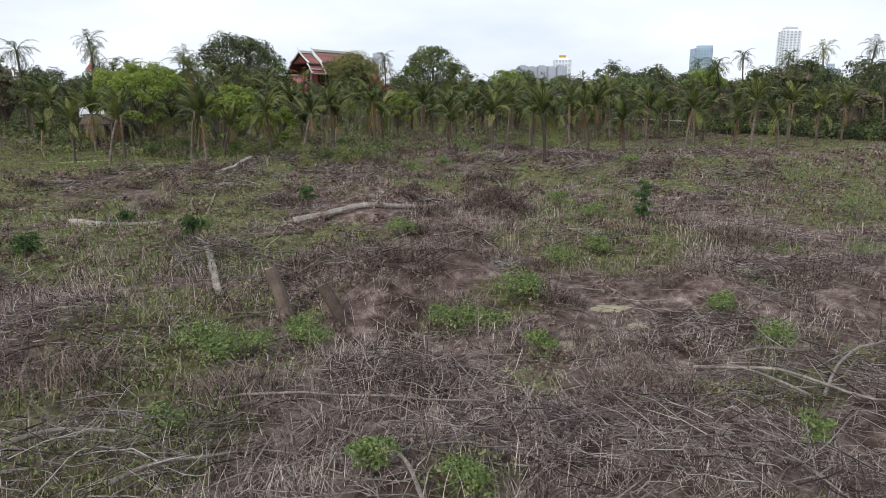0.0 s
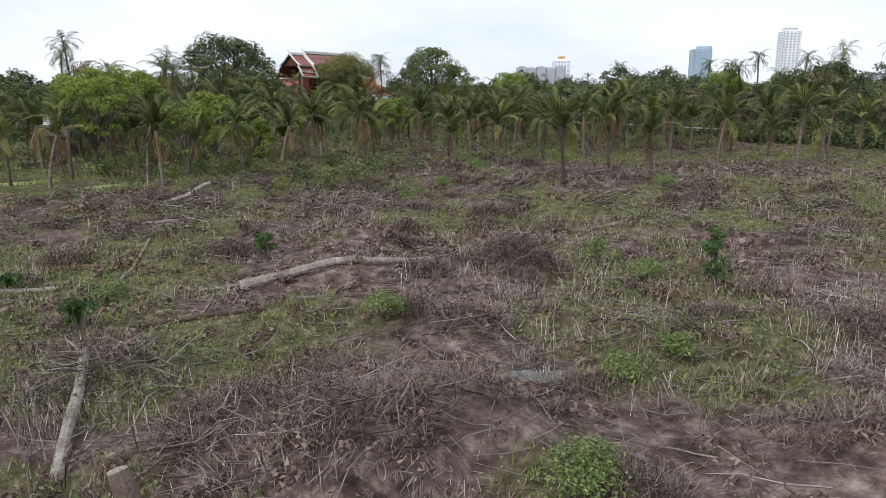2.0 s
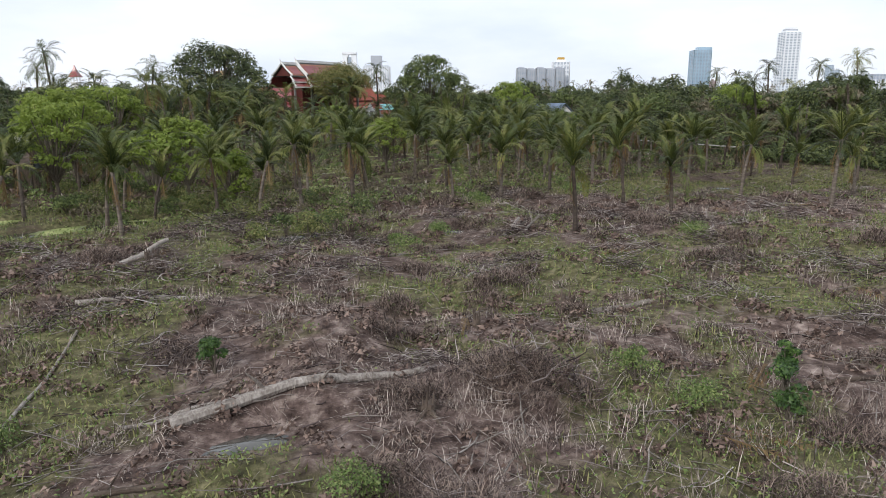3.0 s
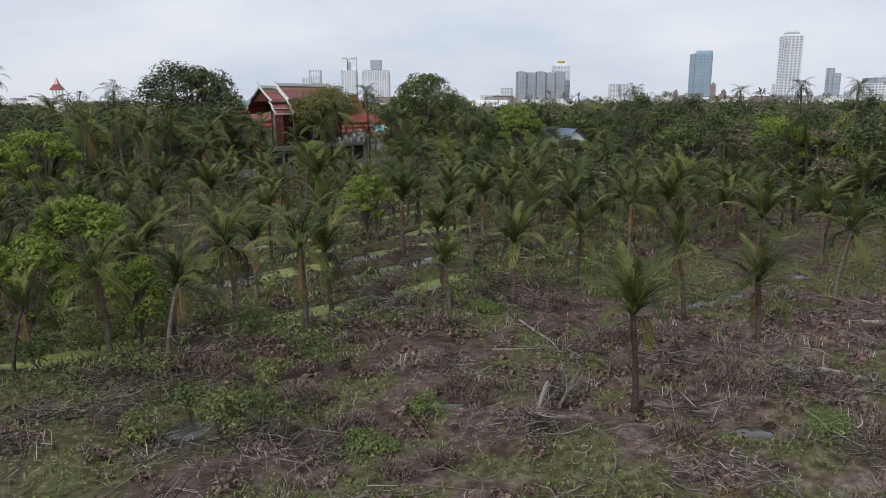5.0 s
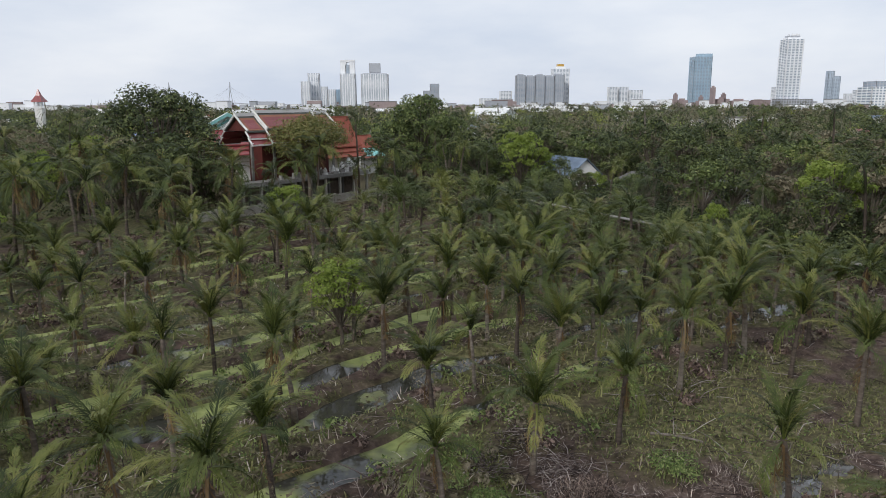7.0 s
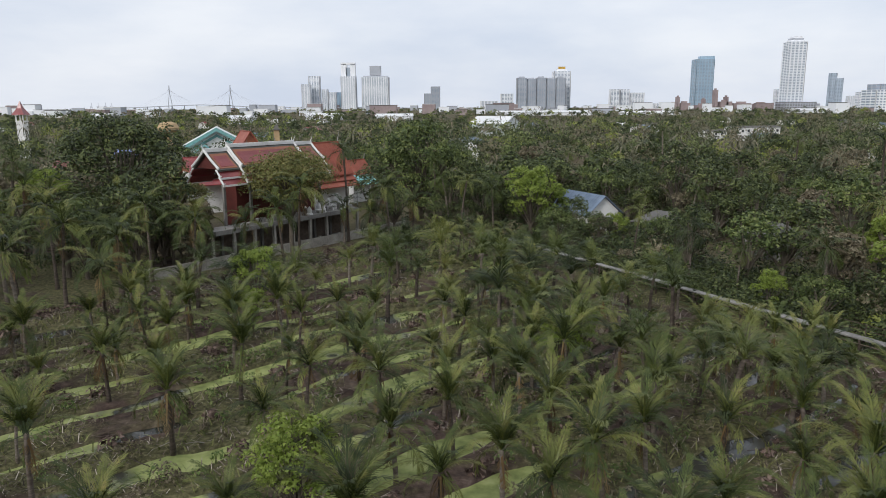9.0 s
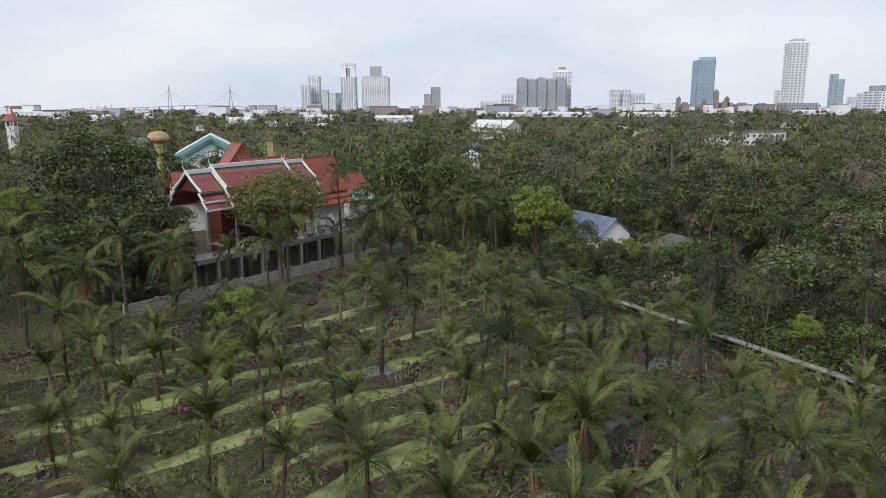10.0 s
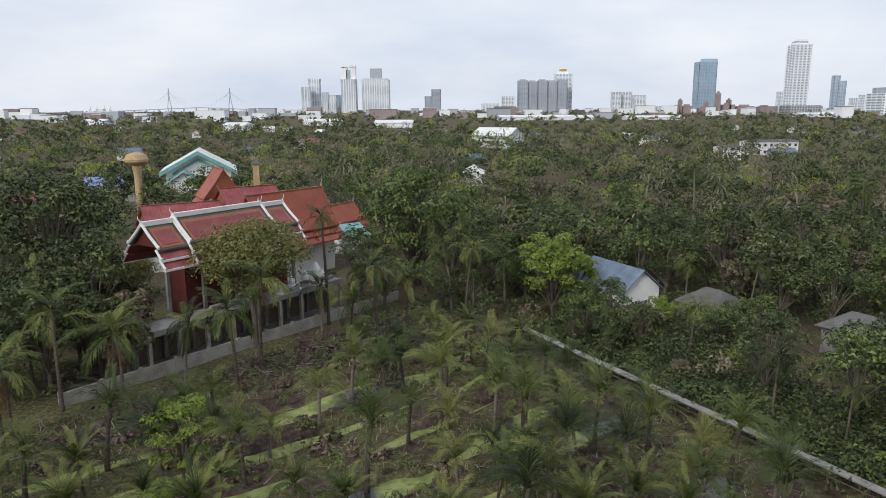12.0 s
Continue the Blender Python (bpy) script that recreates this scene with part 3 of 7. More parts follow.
def trunk_mesh(name, height, r0, r1, lean, seed, mat=M_TRUNK):
    """A ringed, slightly bent palm trunk with a swollen foot."""
    r = np.random.default_rng(seed)
    rings = max(7, int(height / 0.5))
    pts, rad = [], []
    a = r.random() * 6.28
    for i in range(rings + 1):
        t = i / rings
        pts.append((math.cos(a) * lean * t * t, math.sin(a) * lean * t * t, -0.25 + (height + 0.25) * t))
        rad.append((r1 + (r0 - r1) * (1 - t) ** 3) * (1.06 if i % 2 else 0.94))
    return Solid().tube(pts, rad, 5).mesh(name, mat, True), pts[-1]


FRONDS = {
    "up": [frond_mesh("frond", 2.9, 0.10, 1.15, 50, 0.48, M_FROND, s) for s in (1, 2)],
    "mid": [frond_mesh("frond", 2.8, 0.12, 1.5, 48, 0.50, M_FROND, s) for s in (3, 4)],
    "low": [frond_mesh("frond", 2.6, 0.05, 1.5, 44, 0.54, M_FROND, s, 0.2) for s in (5, 6)],
    "dry": [frond_mesh("dry_frond", 2.0, -0.1, 0.7, 20, 0.5, M_FROND_DRY, s, 0.4) for s in (7, 8)],
    "tall_up": [frond_mesh("frond", 3.5, 0.15, 1.5, 50, 0.70, M_FROND, s) for s in (11, 12)],
    "tall_low": [frond_mesh("frond", 3.5, 0.0, 1.7, 50, 0.74, M_FROND, s, 0.15) for s in (13, 14)],
    "tall_dry": [frond_mesh("dry_frond", 3.0, -0.2, 0.8, 20, 0.7, M_FROND_DRY, s, 0.4) for s in (15, 16)],
}


def make_palm(seed, height, r0, r1, plan, lean, size=1.0, label="", category="palm", group=""):
    """plan: rows of (kind, how many, elevation in degrees, spread of elevation)."""
    r = np.random.default_rng(seed)
    palm = thing("coconut_palm", pose(0, 0, 0), label, category, group)
    me, top = trunk_mesh("trunk", height, r0, r1, lean, seed)
    part("trunk", me, None, palm)
    a = r.random() * 360
    for kind, count, elev, spread in plan:
        for i in range(count):
            a += 137.5 + 16 * (r.random() - 0.5)
            e = elev + spread * (r.random() - 0.5) * 2
            f = part("dry_frond" if "dry" in kind else "frond", FRONDS[kind][r.integers(2)], None, palm)
            k = size * (0.85 + 0.3 * r.random())
            f.matrix_basis = pose(top[0], top[1], top[2] - 0.08, 0, 0, a) @ pose(0, 0, 0, 0, -e, 0) @ pose(0, 0, 0, 40 * (r.random() - 0.5)) @ Matrix.Scale(k, 4)
    return palm


YOUNG = "young dwarf coconut palm with slim trunk and shaggy green fronds"
G_Y = "orchard palms"
young = [
    make_palm(21, 3.2, 0.15, 0.10, [("up", 8, 72, 13), ("mid", 7, 40, 14), ("low", 5, 2, 18), ("dry", 3, -66, 12)], 0.2, 0.86, YOUNG, "palm", G_Y),
    make_palm(22, 2.6, 0.14, 0.10, [("up", 9, 74, 12), ("mid", 6, 44, 14), ("low", 4, 8, 16), ("dry", 2, -64, 14)], 0.3, 0.82, YOUNG, "palm", G_Y),
    make_palm(23, 3.8, 0.16, 0.10, [("up", 8, 72, 13), ("mid", 6, 40, 14), ("low", 5, -4, 18), ("dry", 3, -64, 14)], 0.45, 0.86, YOUNG, "palm", G_Y),
    make_palm(24, 3.0, 0.15, 0.10, [("up", 9, 72, 14), ("mid", 5, 38, 14), ("low", 3, -8, 14), ("dry", 5, -58, 18)], 0.15, 0.84, YOUNG, "palm", G_Y),
    make_palm(25, 3.5, 0.14, 0.09, [("up", 9, 76, 12), ("mid", 3, 40, 14), ("low", 1, 0, 14), ("dry", 3, -70, 10)], 0.7, 0.78, YOUNG, "palm", G_Y),
]
young.append(make_palm(26, 3.4, 0.15, 0.10, [("up", 15, 72, 14), ("mid", 4, 44, 10), ("low", 1, -10, 10), ("dry", 2, -66, 10)], 0.25, 0.88, YOUNG, "palm", G_Y))
OLD = "tall mature coconut palm with slim grey trunk and drooping fronds"
old = [
    make_palm(31, 7.0, 0.22, 0.12, [("tall_up", 8, 45, 25), ("tall_low", 6, 5, 18), ("tall_dry", 3, -55, 15)], 0.7, 0.98, OLD, "palm", "mature palms"),
    make_palm(32, 8.2, 0.23, 0.12, [("tall_up", 7, 50, 22), ("tall_low", 7, 0, 20), ("tall_dry", 4, -60, 15)], 1.1, 0.95, OLD, "palm", "mature palms"),
    make_palm(33, 6.0, 0.21, 0.12, [("tall_up", 8, 42, 25), ("tall_low", 5, 5, 18), ("tall_dry", 5, -50, 20)], 0.3, 1.0, OLD, "palm", "mature palms"),
]


def far_palm(seed, height, lean, size, label=OLD, group="mature palms"):
    """The same palm for places far off: its crown is one mesh."""
    r = np.random.default_rng(seed)
    palm = thing("coconut_palm", pose(0, 0, 0), label, "palm", group)
    me, top = trunk_mesh("trunk", height, 0.2, 0.12, lean, seed)
    part("trunk", me, None, palm)
    verts, sizes = [], []
    for i in range(15):
        f = frond_mesh("f", 3.1, 0.1, 1.6, 22, 0.85, M_FROND, seed * 50 + i)
        co = np.empty(len(f.vertices) * 3)
        f.vertices.foreach_get("co", co)
        e = (66 if height > 5 else 84) - (7.4 if height > 5 else 4.6) * i + 10 * r.normal()
        m = np.array(pose(top[0], top[1], top[2], 0, 0, 137.5 * i) @ pose(0, 0, 0, 0, -e, 0) @ pose(0, 0, 0, 20 * r.normal()) @ Matrix.Scale(size * (0.85 + 0.3 * r.random()), 4))
        verts.append(co.reshape(-1, 3) @ m[:3, :3].T + m[:3, 3])
        sizes += [len(p.vertices) for p in f.polygons]
        bpy.data.meshes.remove(f)
    part("crown", quads_mesh("crown", np.concatenate(verts), sizes, M_FROND), None, palm)
    return palm


palms_far = [far_palm(34, 7.4, 0.8, 0.85), far_palm(35, 6.0, 0.3, 0.9), far_palm(36, 8.6, 1.2, 0.8)]
palms_tall = [far_palm(40, 10.0, 0.9, 0.80), far_palm(41, 10.6, 0.5, 0.76)]
young_far = [far_palm(37, 3.0, 0.3, 0.78, YOUNG, G_Y), far_palm(38, 3.4, 0.2, 0.80, YOUNG, G_Y), far_palm(42, 3.7, 0.5, 0.82, YOUNG, G_Y), far_palm(43, 2.7, 0.2, 0.78, YOUNG, G_Y)]
used_masters = set()


def plant(masters, which, x, y, turn, k, z=None):
    """Stands a master (first use) or a copy of it on the ground at x, y."""
    master = masters[which % len(masters)]
    place = pose(x, y, float(ground_z(x, y)) if z is None else z, 0, 0, turn)
    if master.name not in used_masters:
        used_masters.add(master.name)
        master.matrix_basis = place @ Matrix.Scale(k, 4)
        return master
    return copy_thing(master, place @ Matrix.Scale(k / master.scale[0], 4))


taken = []


def free(x, y, gap):
    return all((x - a) ** 2 + (y - b) ** 2 > gap * gap for a, b in taken)


# palms that stand alone in and beside the clearing
for i, (x, y, k) in enumerate([(6.9, 48.2, 1.0), (14.0, 55.2, 1.05), (24.1, 56.0, 1.1), (35.9, 69.0, 1.0), (-10.3, 52.9, 0.9), (-5.0, 60.4, 1.0), (-9.4, 63.0, 0.9),
                               (-10.8, 55.6, 0.95), (-12.9, 53.6, 0.9), (0.5, 65.4, 1.0), (2.4, 69.6, 0.9), (6.3, 69.9, 1.0), (8.7, 72.2, 0.95), (11.5, 74.8, 1.0),
                               (12.3, 70.0, 1.05), (15.3, 72.2, 1.05), (11.9, 58.4, 1.0), (18.8, 66.5, 1.05), (-10.9, 72.8, 1.0), (29.5, 63.0, 1.05), (21.0, 62.0, 1.0), (32.0, 79.6, 1.05), (27.0, 74.5, 1.0), (24.5, 70.0, 1.05), (36.5, 76.0, 1.1), (30.0, 85.0, 1.0), (21.5, 76.0, 1.0),
                               (25.0, 79.5, 0.95), (34.0, 70.5, 1.1), (40.0, 72.0, 1.05), (18.6, 72.0, 1.0), (28.0, 69.0, 0.95)]):
    plant(young, 5 if i % 3 == 0 else i, x, y, 77 * i, k)
    taken.append((x, y))

# the orchard's rows
count = 0
for k in range(15):
    c0 = 45.7 + 4.36 * k
    s = -40.0 + 2.1 * (k % 2)
    while s < 112:
        jx, jy = rng.normal(0, 0.8, 2)
        x, y = UX * s - UY * c0 + jx, UY * s + UX * c0 + jy
        s += 3.95
        wall = y > (136.0 if x < 4 else 151.5) + 1.25 * x
        if path_side(x, y) > -3.5 or x < -42 or y < 46 or wall or not free(x, y, 2.6) or rng.random() < 0.12:
            continue
        if abs(x) > 0.66 * y - 4 or y > 133:
            continue
        plant(young_far if y > 106 else young, int(rng.integers(12)), x, y, rng.random() * 360, 0.78 + 0.42 * rng.random())
        taken.append((x, y))
        count += 1

# younger fill between the rows near the walkway
made = 0
while made < 26:
    x, y = 3 + 25 * rng.random(), 82 + 36 * rng.random()
    if path_side(x, y) < -6.5 and free(x, y, 2.3):
        plant(young_far, made, x, y, rng.random() * 360, 0.8 + 0.4 * rng.random())
        taken.append((x, y))
        made += 1

# mature palms round the temple and along the orchard's far side
for i, (x, y, k) in enumerate([(-22.9, 117.7, 1.0), (-27.7, 119.2, 0.95), (-26.8, 110.7, 1.1), (-15.3, 122.4, 1.0), (-14.7, 127.5, 1.05), (-10.9, 136.3, 0.9), (-7.6, 132.3, 0.75),
                               (-5.2, 134.3, 0.95), (-2.6, 138.6, 0.95), (3.6, 129.7, 0.55), (7.3, 127.5, 0.5), (-31.7, 122.5, 0.95), (-31.5, 110.0, 1.1), (-36.0, 117.0, 1.0),
                               (-38.5, 106.0, 1.05), (-42.0, 112.0, 1.0), (24.4, 116.1, 0.9), (31.6, 137.3, 0.8), (22.0, 126.6, 0.8), (33.0, 108.0, 0.95), (38.0, 99.0, 1.0),
                               (45.0, 92.0, 1.1), (-45.0, 128.0, 1.1), (-52.0, 120.0, 1.1), (-49.0, 140.0, 1.0), (-57.0, 134.0, 1.15), (2.0, 146.0, 0.9), (6.5, 150.0, 0.9),
                               (44.0, 122.0, 0.9), (55.0, 111.0, 1.0), (-45.0, 98.0, 1.05), (-35.0, 131.0, 1.0), (-25.0, 103.5, 0.9), (-30.0, 101.0, 1.0), (-34.0, 95.0, 1.0), (-24.5, 122.5, 0.9), (-20.0, 124.0, 0.8), (-37.5, 111.5, 1.0), (-29.0, 115.0, 0.9)]):
    plant(palms_far if y > 140 or x > 10 else old, i, x, y, 61 * i, k)
    taken.append((x, y))
# the tallest palms, which stand against the sky: x, y, height of the crown
for i, (x, y, h) in enumerate([(-56.6, 119.0, 13.4), (-46.2, 95.7, 9.8), (-45.5, 126.6, 11.8), (-11.0, 141.0, 11.4), (44.2, 189.7, 12.6), (55.6, 160.6, 11.5), (38.0, 104.3, 8.9),
                               (59.5, 144.5, 12.1), (73.0, 139.7, 13.7), (66.0, 141.0, 12.0), (83.0, 143.0, 14.6), (63.0, 128.0, 9.0), (-33.0, 106.0, 8.4), (-52.0, 110.0, 9.0), (48.0, 132.0, 9.0)]):
    plant(palms_tall, i, x, y, 83 * i, h / 10.3, 0)
    taken.append((x, y))


# ---- broadleaf trees ----
def leaf_cloud(r, blobs, per_blob, leaf, squash=0.75):
    """Leaves scattered through blobs (centre, radius): faces in order, all three-cornered."""
    out = []
    for c, rad in blobs:
        d = r.normal(size=(per_blob, 3))
        d /= np.linalg.norm(d, axis=1)[:, None]
        d[:, 2] = np.where(d[:, 2] < -0.35, -d[:, 2], d[:, 2])
        pos = np.asarray(c) + d * rad * (0.62 + 0.42 * r.random((per_blob, 1)) ** 0.6) * (1, 1, squash)
        n = d * 0.8 + r.normal(size=d.shape) * 0.4 + (0, 0, 0.35)
        n /= np.linalg.norm(n, axis=1)[:, None]
        a = np.cross(n, r.normal(size=n.shape))
        a /= np.linalg.norm(a, axis=1)[:, None] + 1e-9
        b = np.cross(n, a)
        s = leaf * (0.55 + 0.9 * r.random((per_blob, 1)))
        tipd = a * s
        wid = b * s * 0.42
        out.append(np.stack([pos - tipd * 0.5 - wid, pos - tipd * 0.5 + wid, pos + tipd * 0.8], 1))
    return np.concatenate(out)


def make_tree(seed, height, width, bare, leaf, blobs, per_blob, mat, label, trunk_r=0.22, group="", open_crown=False):
    r = np.random.default_rng(seed)
    tree = thing("broadleaf_tree", pose(0, 0, 0), label, "tree", group)
    wood = Solid()
    wood.tube([(0, 0, -0.3), (0.05, 0.02, bare * 0.5), (0.1 * r.normal(), 0.1 * r.normal(), bare), (0.2 * r.normal(), 0.2 * r.normal(), height * 0.72)],
              [trunk_r * 1.25, trunk_r, trunk_r * 0.85, trunk_r * 0.25], 8)
    balls = []
    ch = (height - bare) / 2
    for i in range(blobs):
        d = r.normal(size=3)
        d /= np.linalg.norm(d)
        d[2] = abs(d[2]) if r.random() < 0.5 else d[2]
        rr = 0.45 + 0.55 * r.random() ** 0.5
        c = np.array((d[0] * width / 2 * rr * 0.82, d[1] * width / 2 * rr * 0.82, bare + ch + d[2] * ch * rr * 0.8))
        rad = width * (0.085 + 0.10 * r.random()) * (0.75 if open_crown else 1.0)
        balls.append((c, rad))
        if i % 2 == 0:
            z0 = bare * (0.75 + 0.3 * r.random())
            wood.tube([(0, 0, z0), tuple(c * (0.5, 0.5, 0) + (0, 0, z0 + (c[2] - z0) * 0.55)), tuple(c)], [trunk_r * 0.5, trunk_r * 0.3, 0.03], 5, False)
    part("trunk", wood, M_BARK, tree)
    q = leaf_cloud(r, balls, per_blob, leaf)
    part("crown", quads_mesh("crown", q, np.full(len(q), 3), mat), None, tree)
    return tree


M_TEMPLE = material("olive_brown_leaves", [(0.25, (0.075, 0.085, 0.024)), (0.5, (0.17, 0.175, 0.052)), (0.8, (0.34, 0.28, 0.12))], 0.7, 0.55, bump=0, per_island=0.35, trans=0.3, fine=0.3)
T_DARK = "broadleaf tree with a dense dark green crown"
T_SHRUB = "dense dark green shrub at the edge of the wood"
T_MID = "broadleaf tree with a rounded mid-green crown"
T_LIGHT = "young tree with a light yellow-green feathery crown"
T_DRY = "scrubby tree with grey-brown drying foliage"
trees_dark = [make_tree(41, 8.5, 7.5, 2.0, 0.225, 34, 70, M_LEAF_DARK, T_DARK), make_tree(42, 7.0, 6.5, 1.4, 0.22, 28, 70, M_LEAF_DARK, T_DARK), make_tree(43, 9.5, 6.5, 2.2, 0.22, 34, 70, M_LEAF_DARK, T_DARK)]
trees_mid = [make_tree(44, 7.5, 7.0, 1.6, 0.215, 32, 70, M_LEAF_MID, T_MID), make_tree(45, 6.0, 6.0, 1.0, 0.21, 26, 70, M_LEAF_MID, T_MID), make_tree(46, 8.5, 6.0, 1.8, 0.215, 32, 70, M_LEAF_MID, T_MID)]
lo_dark = [make_tree(71, 8.5, 7.5, 1.6, 0.40, 26, 46, M_LEAF_DARK, T_DARK), make_tree(72, 7.5, 7.0, 1.2, 0.40, 26, 46, M_LEAF_DARK, T_DARK)]
lo_mid = [make_tree(73, 8.0, 7.0, 1.4, 0.39, 26, 46, M_LEAF_MID, T_MID), make_tree(74, 6.5, 6.5, 1.0, 0.39, 24, 46, M_LEAF_MID, T_MID)]
trees_light = [make_tree(47, 6.3, 4.8, 1.3, 0.145, 46, 82, M_LEAF_LIGHT, T_LIGHT, 0.12, open_crown=True), make_tree(48, 5.0, 4.2, 0.9, 0.145, 40, 82, M_LEAF_LIGHT, T_LIGHT, 0.1, open_crown=True)]
trees_dry = [make_tree(49, 7.0, 6.0, 1.5, 0.28, 30, 64, M_LEAF_DRY, T_DRY, open_crown=True)]
big_left = make_tree(50, 16.4, 17.0, 4.0, 0.31, 64, 165, M_LEAF_DARK, "very large rain tree with a broad dark green crown", 0.5)
big_round = make_tree(51, 15.6, 14.5, 2.0, 0.29, 70, 165, M_LEAF_MID, "large round-crowned green tree", 0.45)
plant([big_left], 0, -40.0, 142.0, 0, 1.0, 0)
plant([big_round], 0, -2.2, 158.0, 0, 1.0, 0)
taken += [(-40, 142), (-2.2, 158)]

# light trees between the palms
for i, (x, y, k) in enumerate([(-4.9, 77.0, 0.85), (-12.6, 55.8, 0.85), (-17.5, 62.0, 1.0), (8.4, 92.5, 0.95), (9.8, 95.0, 0.75), (-21.0, 66.0, 1.0),
                               (-25.0, 59.0, 1.1), (-13.2, 102.0, 0.8), (-31.0, 70.0, 1.2), (-16.7, 54.6, 1.0), (-34.0, 88.0, 1.4), (-36.0, 78.0, 1.5), (-14.5, 108.0, 1.0), (-40.0, 90.0, 1.6), (-27.5, 66.5, 1.3)]):
    plant(trees_light, i, x, y, 53 * i, k)
    taken.append((x, y))
plant(trees_light, 0, 12.5, 140.5, 20, 1.65)
plant(trees_light, 1, 15.0, 143.5, 80, 1.5)
plant(trees_light, 1, 41.5, 112.5, 200, 1.6)
plant(trees_light, 0, -44.0, 116.0, 60, 1.4)
for i, (x, y, k) in enumerate([(-53.0, 147.0, 1.55), (-60.0, 146.0, 1.45), (37.0, 103.0, 1.45), (41.0, 97.0, 1.3)]):
    plant(trees_light, i, x, y, 67 * i, k)
    taken.append((x, y))
taken += [(12.5, 140.5), (15, 143.5), (36, 119), (41.5, 112.5), (-44, 116)]

# keep trees off the buildings and the yard
CLEAR_BOXES = [(-33, -12, 134, 153), (-30, -10, 156, 187), (-45, -26, 160, 186), (15.5, 25.5, 137, 151), (25.5, 32, 136.5, 143), (30, 43, 121, 135), (-42, -35, 182, 196),
               (-82, -56, 240, 284), (-68, -62, 206, 214), (-96, -89, 201, 209), (-92, -74, 226, 254), (-97, -84, 208, 236), (-160, -140, 236, 272), (24, 52, 460, 492), (138, 168, 352, 412), (113, 130, 350, 380)]


def blocked(x, y, pad=0.0):
    if any(a - pad < x < b + pad and c - pad < y < d + pad for a, b, c, d in CLEAR_BOXES):
        return True
    s, c = (x + 24.8) * 0.574 + (y - 127.0) * 0.82, -(x + 24.8) * 0.82 + (y - 127.0) * 0.574
    return -4 - pad < s < 28 + pad and -3 - pad < c < 11 + pad


masters = {"dark": trees_dark, "mid": trees_mid, "dry": trees_dry, "light": trees_light, "old": old}


def wooded(x, y):
    """Whether woodland stands at x, y."""
    if path_side(x, y) > 2.4 and y > 60:
        return True
    beyond_wall = y > 154 + 1.25 * x and x < 10
    return (beyond_wall and y > 120) or (x < -44 and y > 62) or (y > 142 and x < 12)


masters["old"] = palms_far
for want, x_lo, x_hi, y_lo, y_hi, gap in [(165, 10, 78, 60, 168, 3.3), (62, -95, -24, 64, 165, 3.6), (115, -150, 150, 144, 240, 4.8)]:
    made, tries = 0, 0
    while made < want and tries < 9000:
        tries += 1
        x, y = x_lo + (x_hi - x_lo) * rng.random(), y_lo + (y_hi - y_lo) * rng.random()
        if not wooded(x, y) or abs(x) > 0.68 * y or blocked(x, y, 1.2) or not free(x, y, gap):
            continue
        side = path_side(x, y)
        near_path = 0 < side < 6.5 and y < 145
        u = rng.random()
        kind = "dark" if u < 0.44 else "mid" if u < 0.62 else "old" if u < 0.80 else "light" if u < 0.85 else "dry"
        if x > 34 and 0.48 < u < 0.62:
            kind = "dry"
        k = (0.78 + 0.5 * rng.random()) * (0.85 if kind == "old" else 1.0) * (0.75 if near_path else 1.0)
        if 10 < x < 29 and 122 < y < 137:
            k *= 0.6
        pool = {"dark": lo_dark, "mid": lo_mid}.get(kind, masters[kind]) if y > 165 else masters[kind]
        plant(pool, int(rng.integers(9)), x, y, rng.random() * 360, k, 0)
        taken.append((x, y))
        made += 1

# trees and palms behind the start of the walkway
for i, (x, y, k) in enumerate([(6.8, 148.6, 0.9), (10.8, 150.0, 0.95), (2.4, 152.0, 0.9), (8.3, 158.0, 1.1), (4.6, 147.0, 0.7), (-0.6, 149.0, 0.7), (1.0, 146.0, 0.55), (12.8, 153.5, 1.0), (5.4, 154.5, 1.05)]):
    plant(trees_mid if i % 2 else trees_dark, i, x, y, 47 * i, k, 0)
for i, (x, y, k) in enumerate([(3.6, 144.5, 1.0), (8.0, 145.6, 1.05), (0.2, 152.6, 1.1)]):
    plant(palms_far, i, x, y, 97 * i, k, 0)
# low trees between the walkway and the white house
for i, (x, y, k) in enumerate([(14.8, 134.2, 0.72), (16.6, 131.4, 0.66), (19.0, 130.4, 0.58), (21.2, 132.2, 0.36), (17.8, 134.8, 0.46), (23.4, 134.0, 0.36), (25.6, 131.2, 0.66), (28.0, 131.6, 0.6)]):
    plant(trees_dark if i % 3 else trees_mid, i, x, y, 41 * i, k, 0)
# shrubs round the white house
for i, (x, y, k) in enumerate([(16.6, 138.8, 0.6), (18.8, 138.0, 0.5), (22.6, 137.6, 0.32), (24.6, 139.4, 0.36), (26.2, 136.6, 0.6), (29.5, 136.0, 0.5), (32.5, 137.0, 0.6), (36.5, 127.5, 0.5), (41.0, 127.5, 0.6), (13.8, 136.5, 0.6)]):
    plant(trees_mid, i, x, y, 37 * i, k, 0)

# trees close in front of the temple
temple_tree = make_tree(61, 11.6, 11.0, 4.9, 0.18, 120, 150, M_TEMPLE, "spreading temple tree with olive and brownish leaves", 0.25)
plant([temple_tree], 0, -17.0, 134.3, 0, 1.05, 0.0)
plant(trees_dry, 0, -25.6, 126.0, 30, 0.85, 0.0)
plant(trees_mid, 1, -28.0, 128.4, 70, 1.0, 0.0)
plant([temple_tree], 0, -31.5, 138.0, 250, 0.74, 0.0)
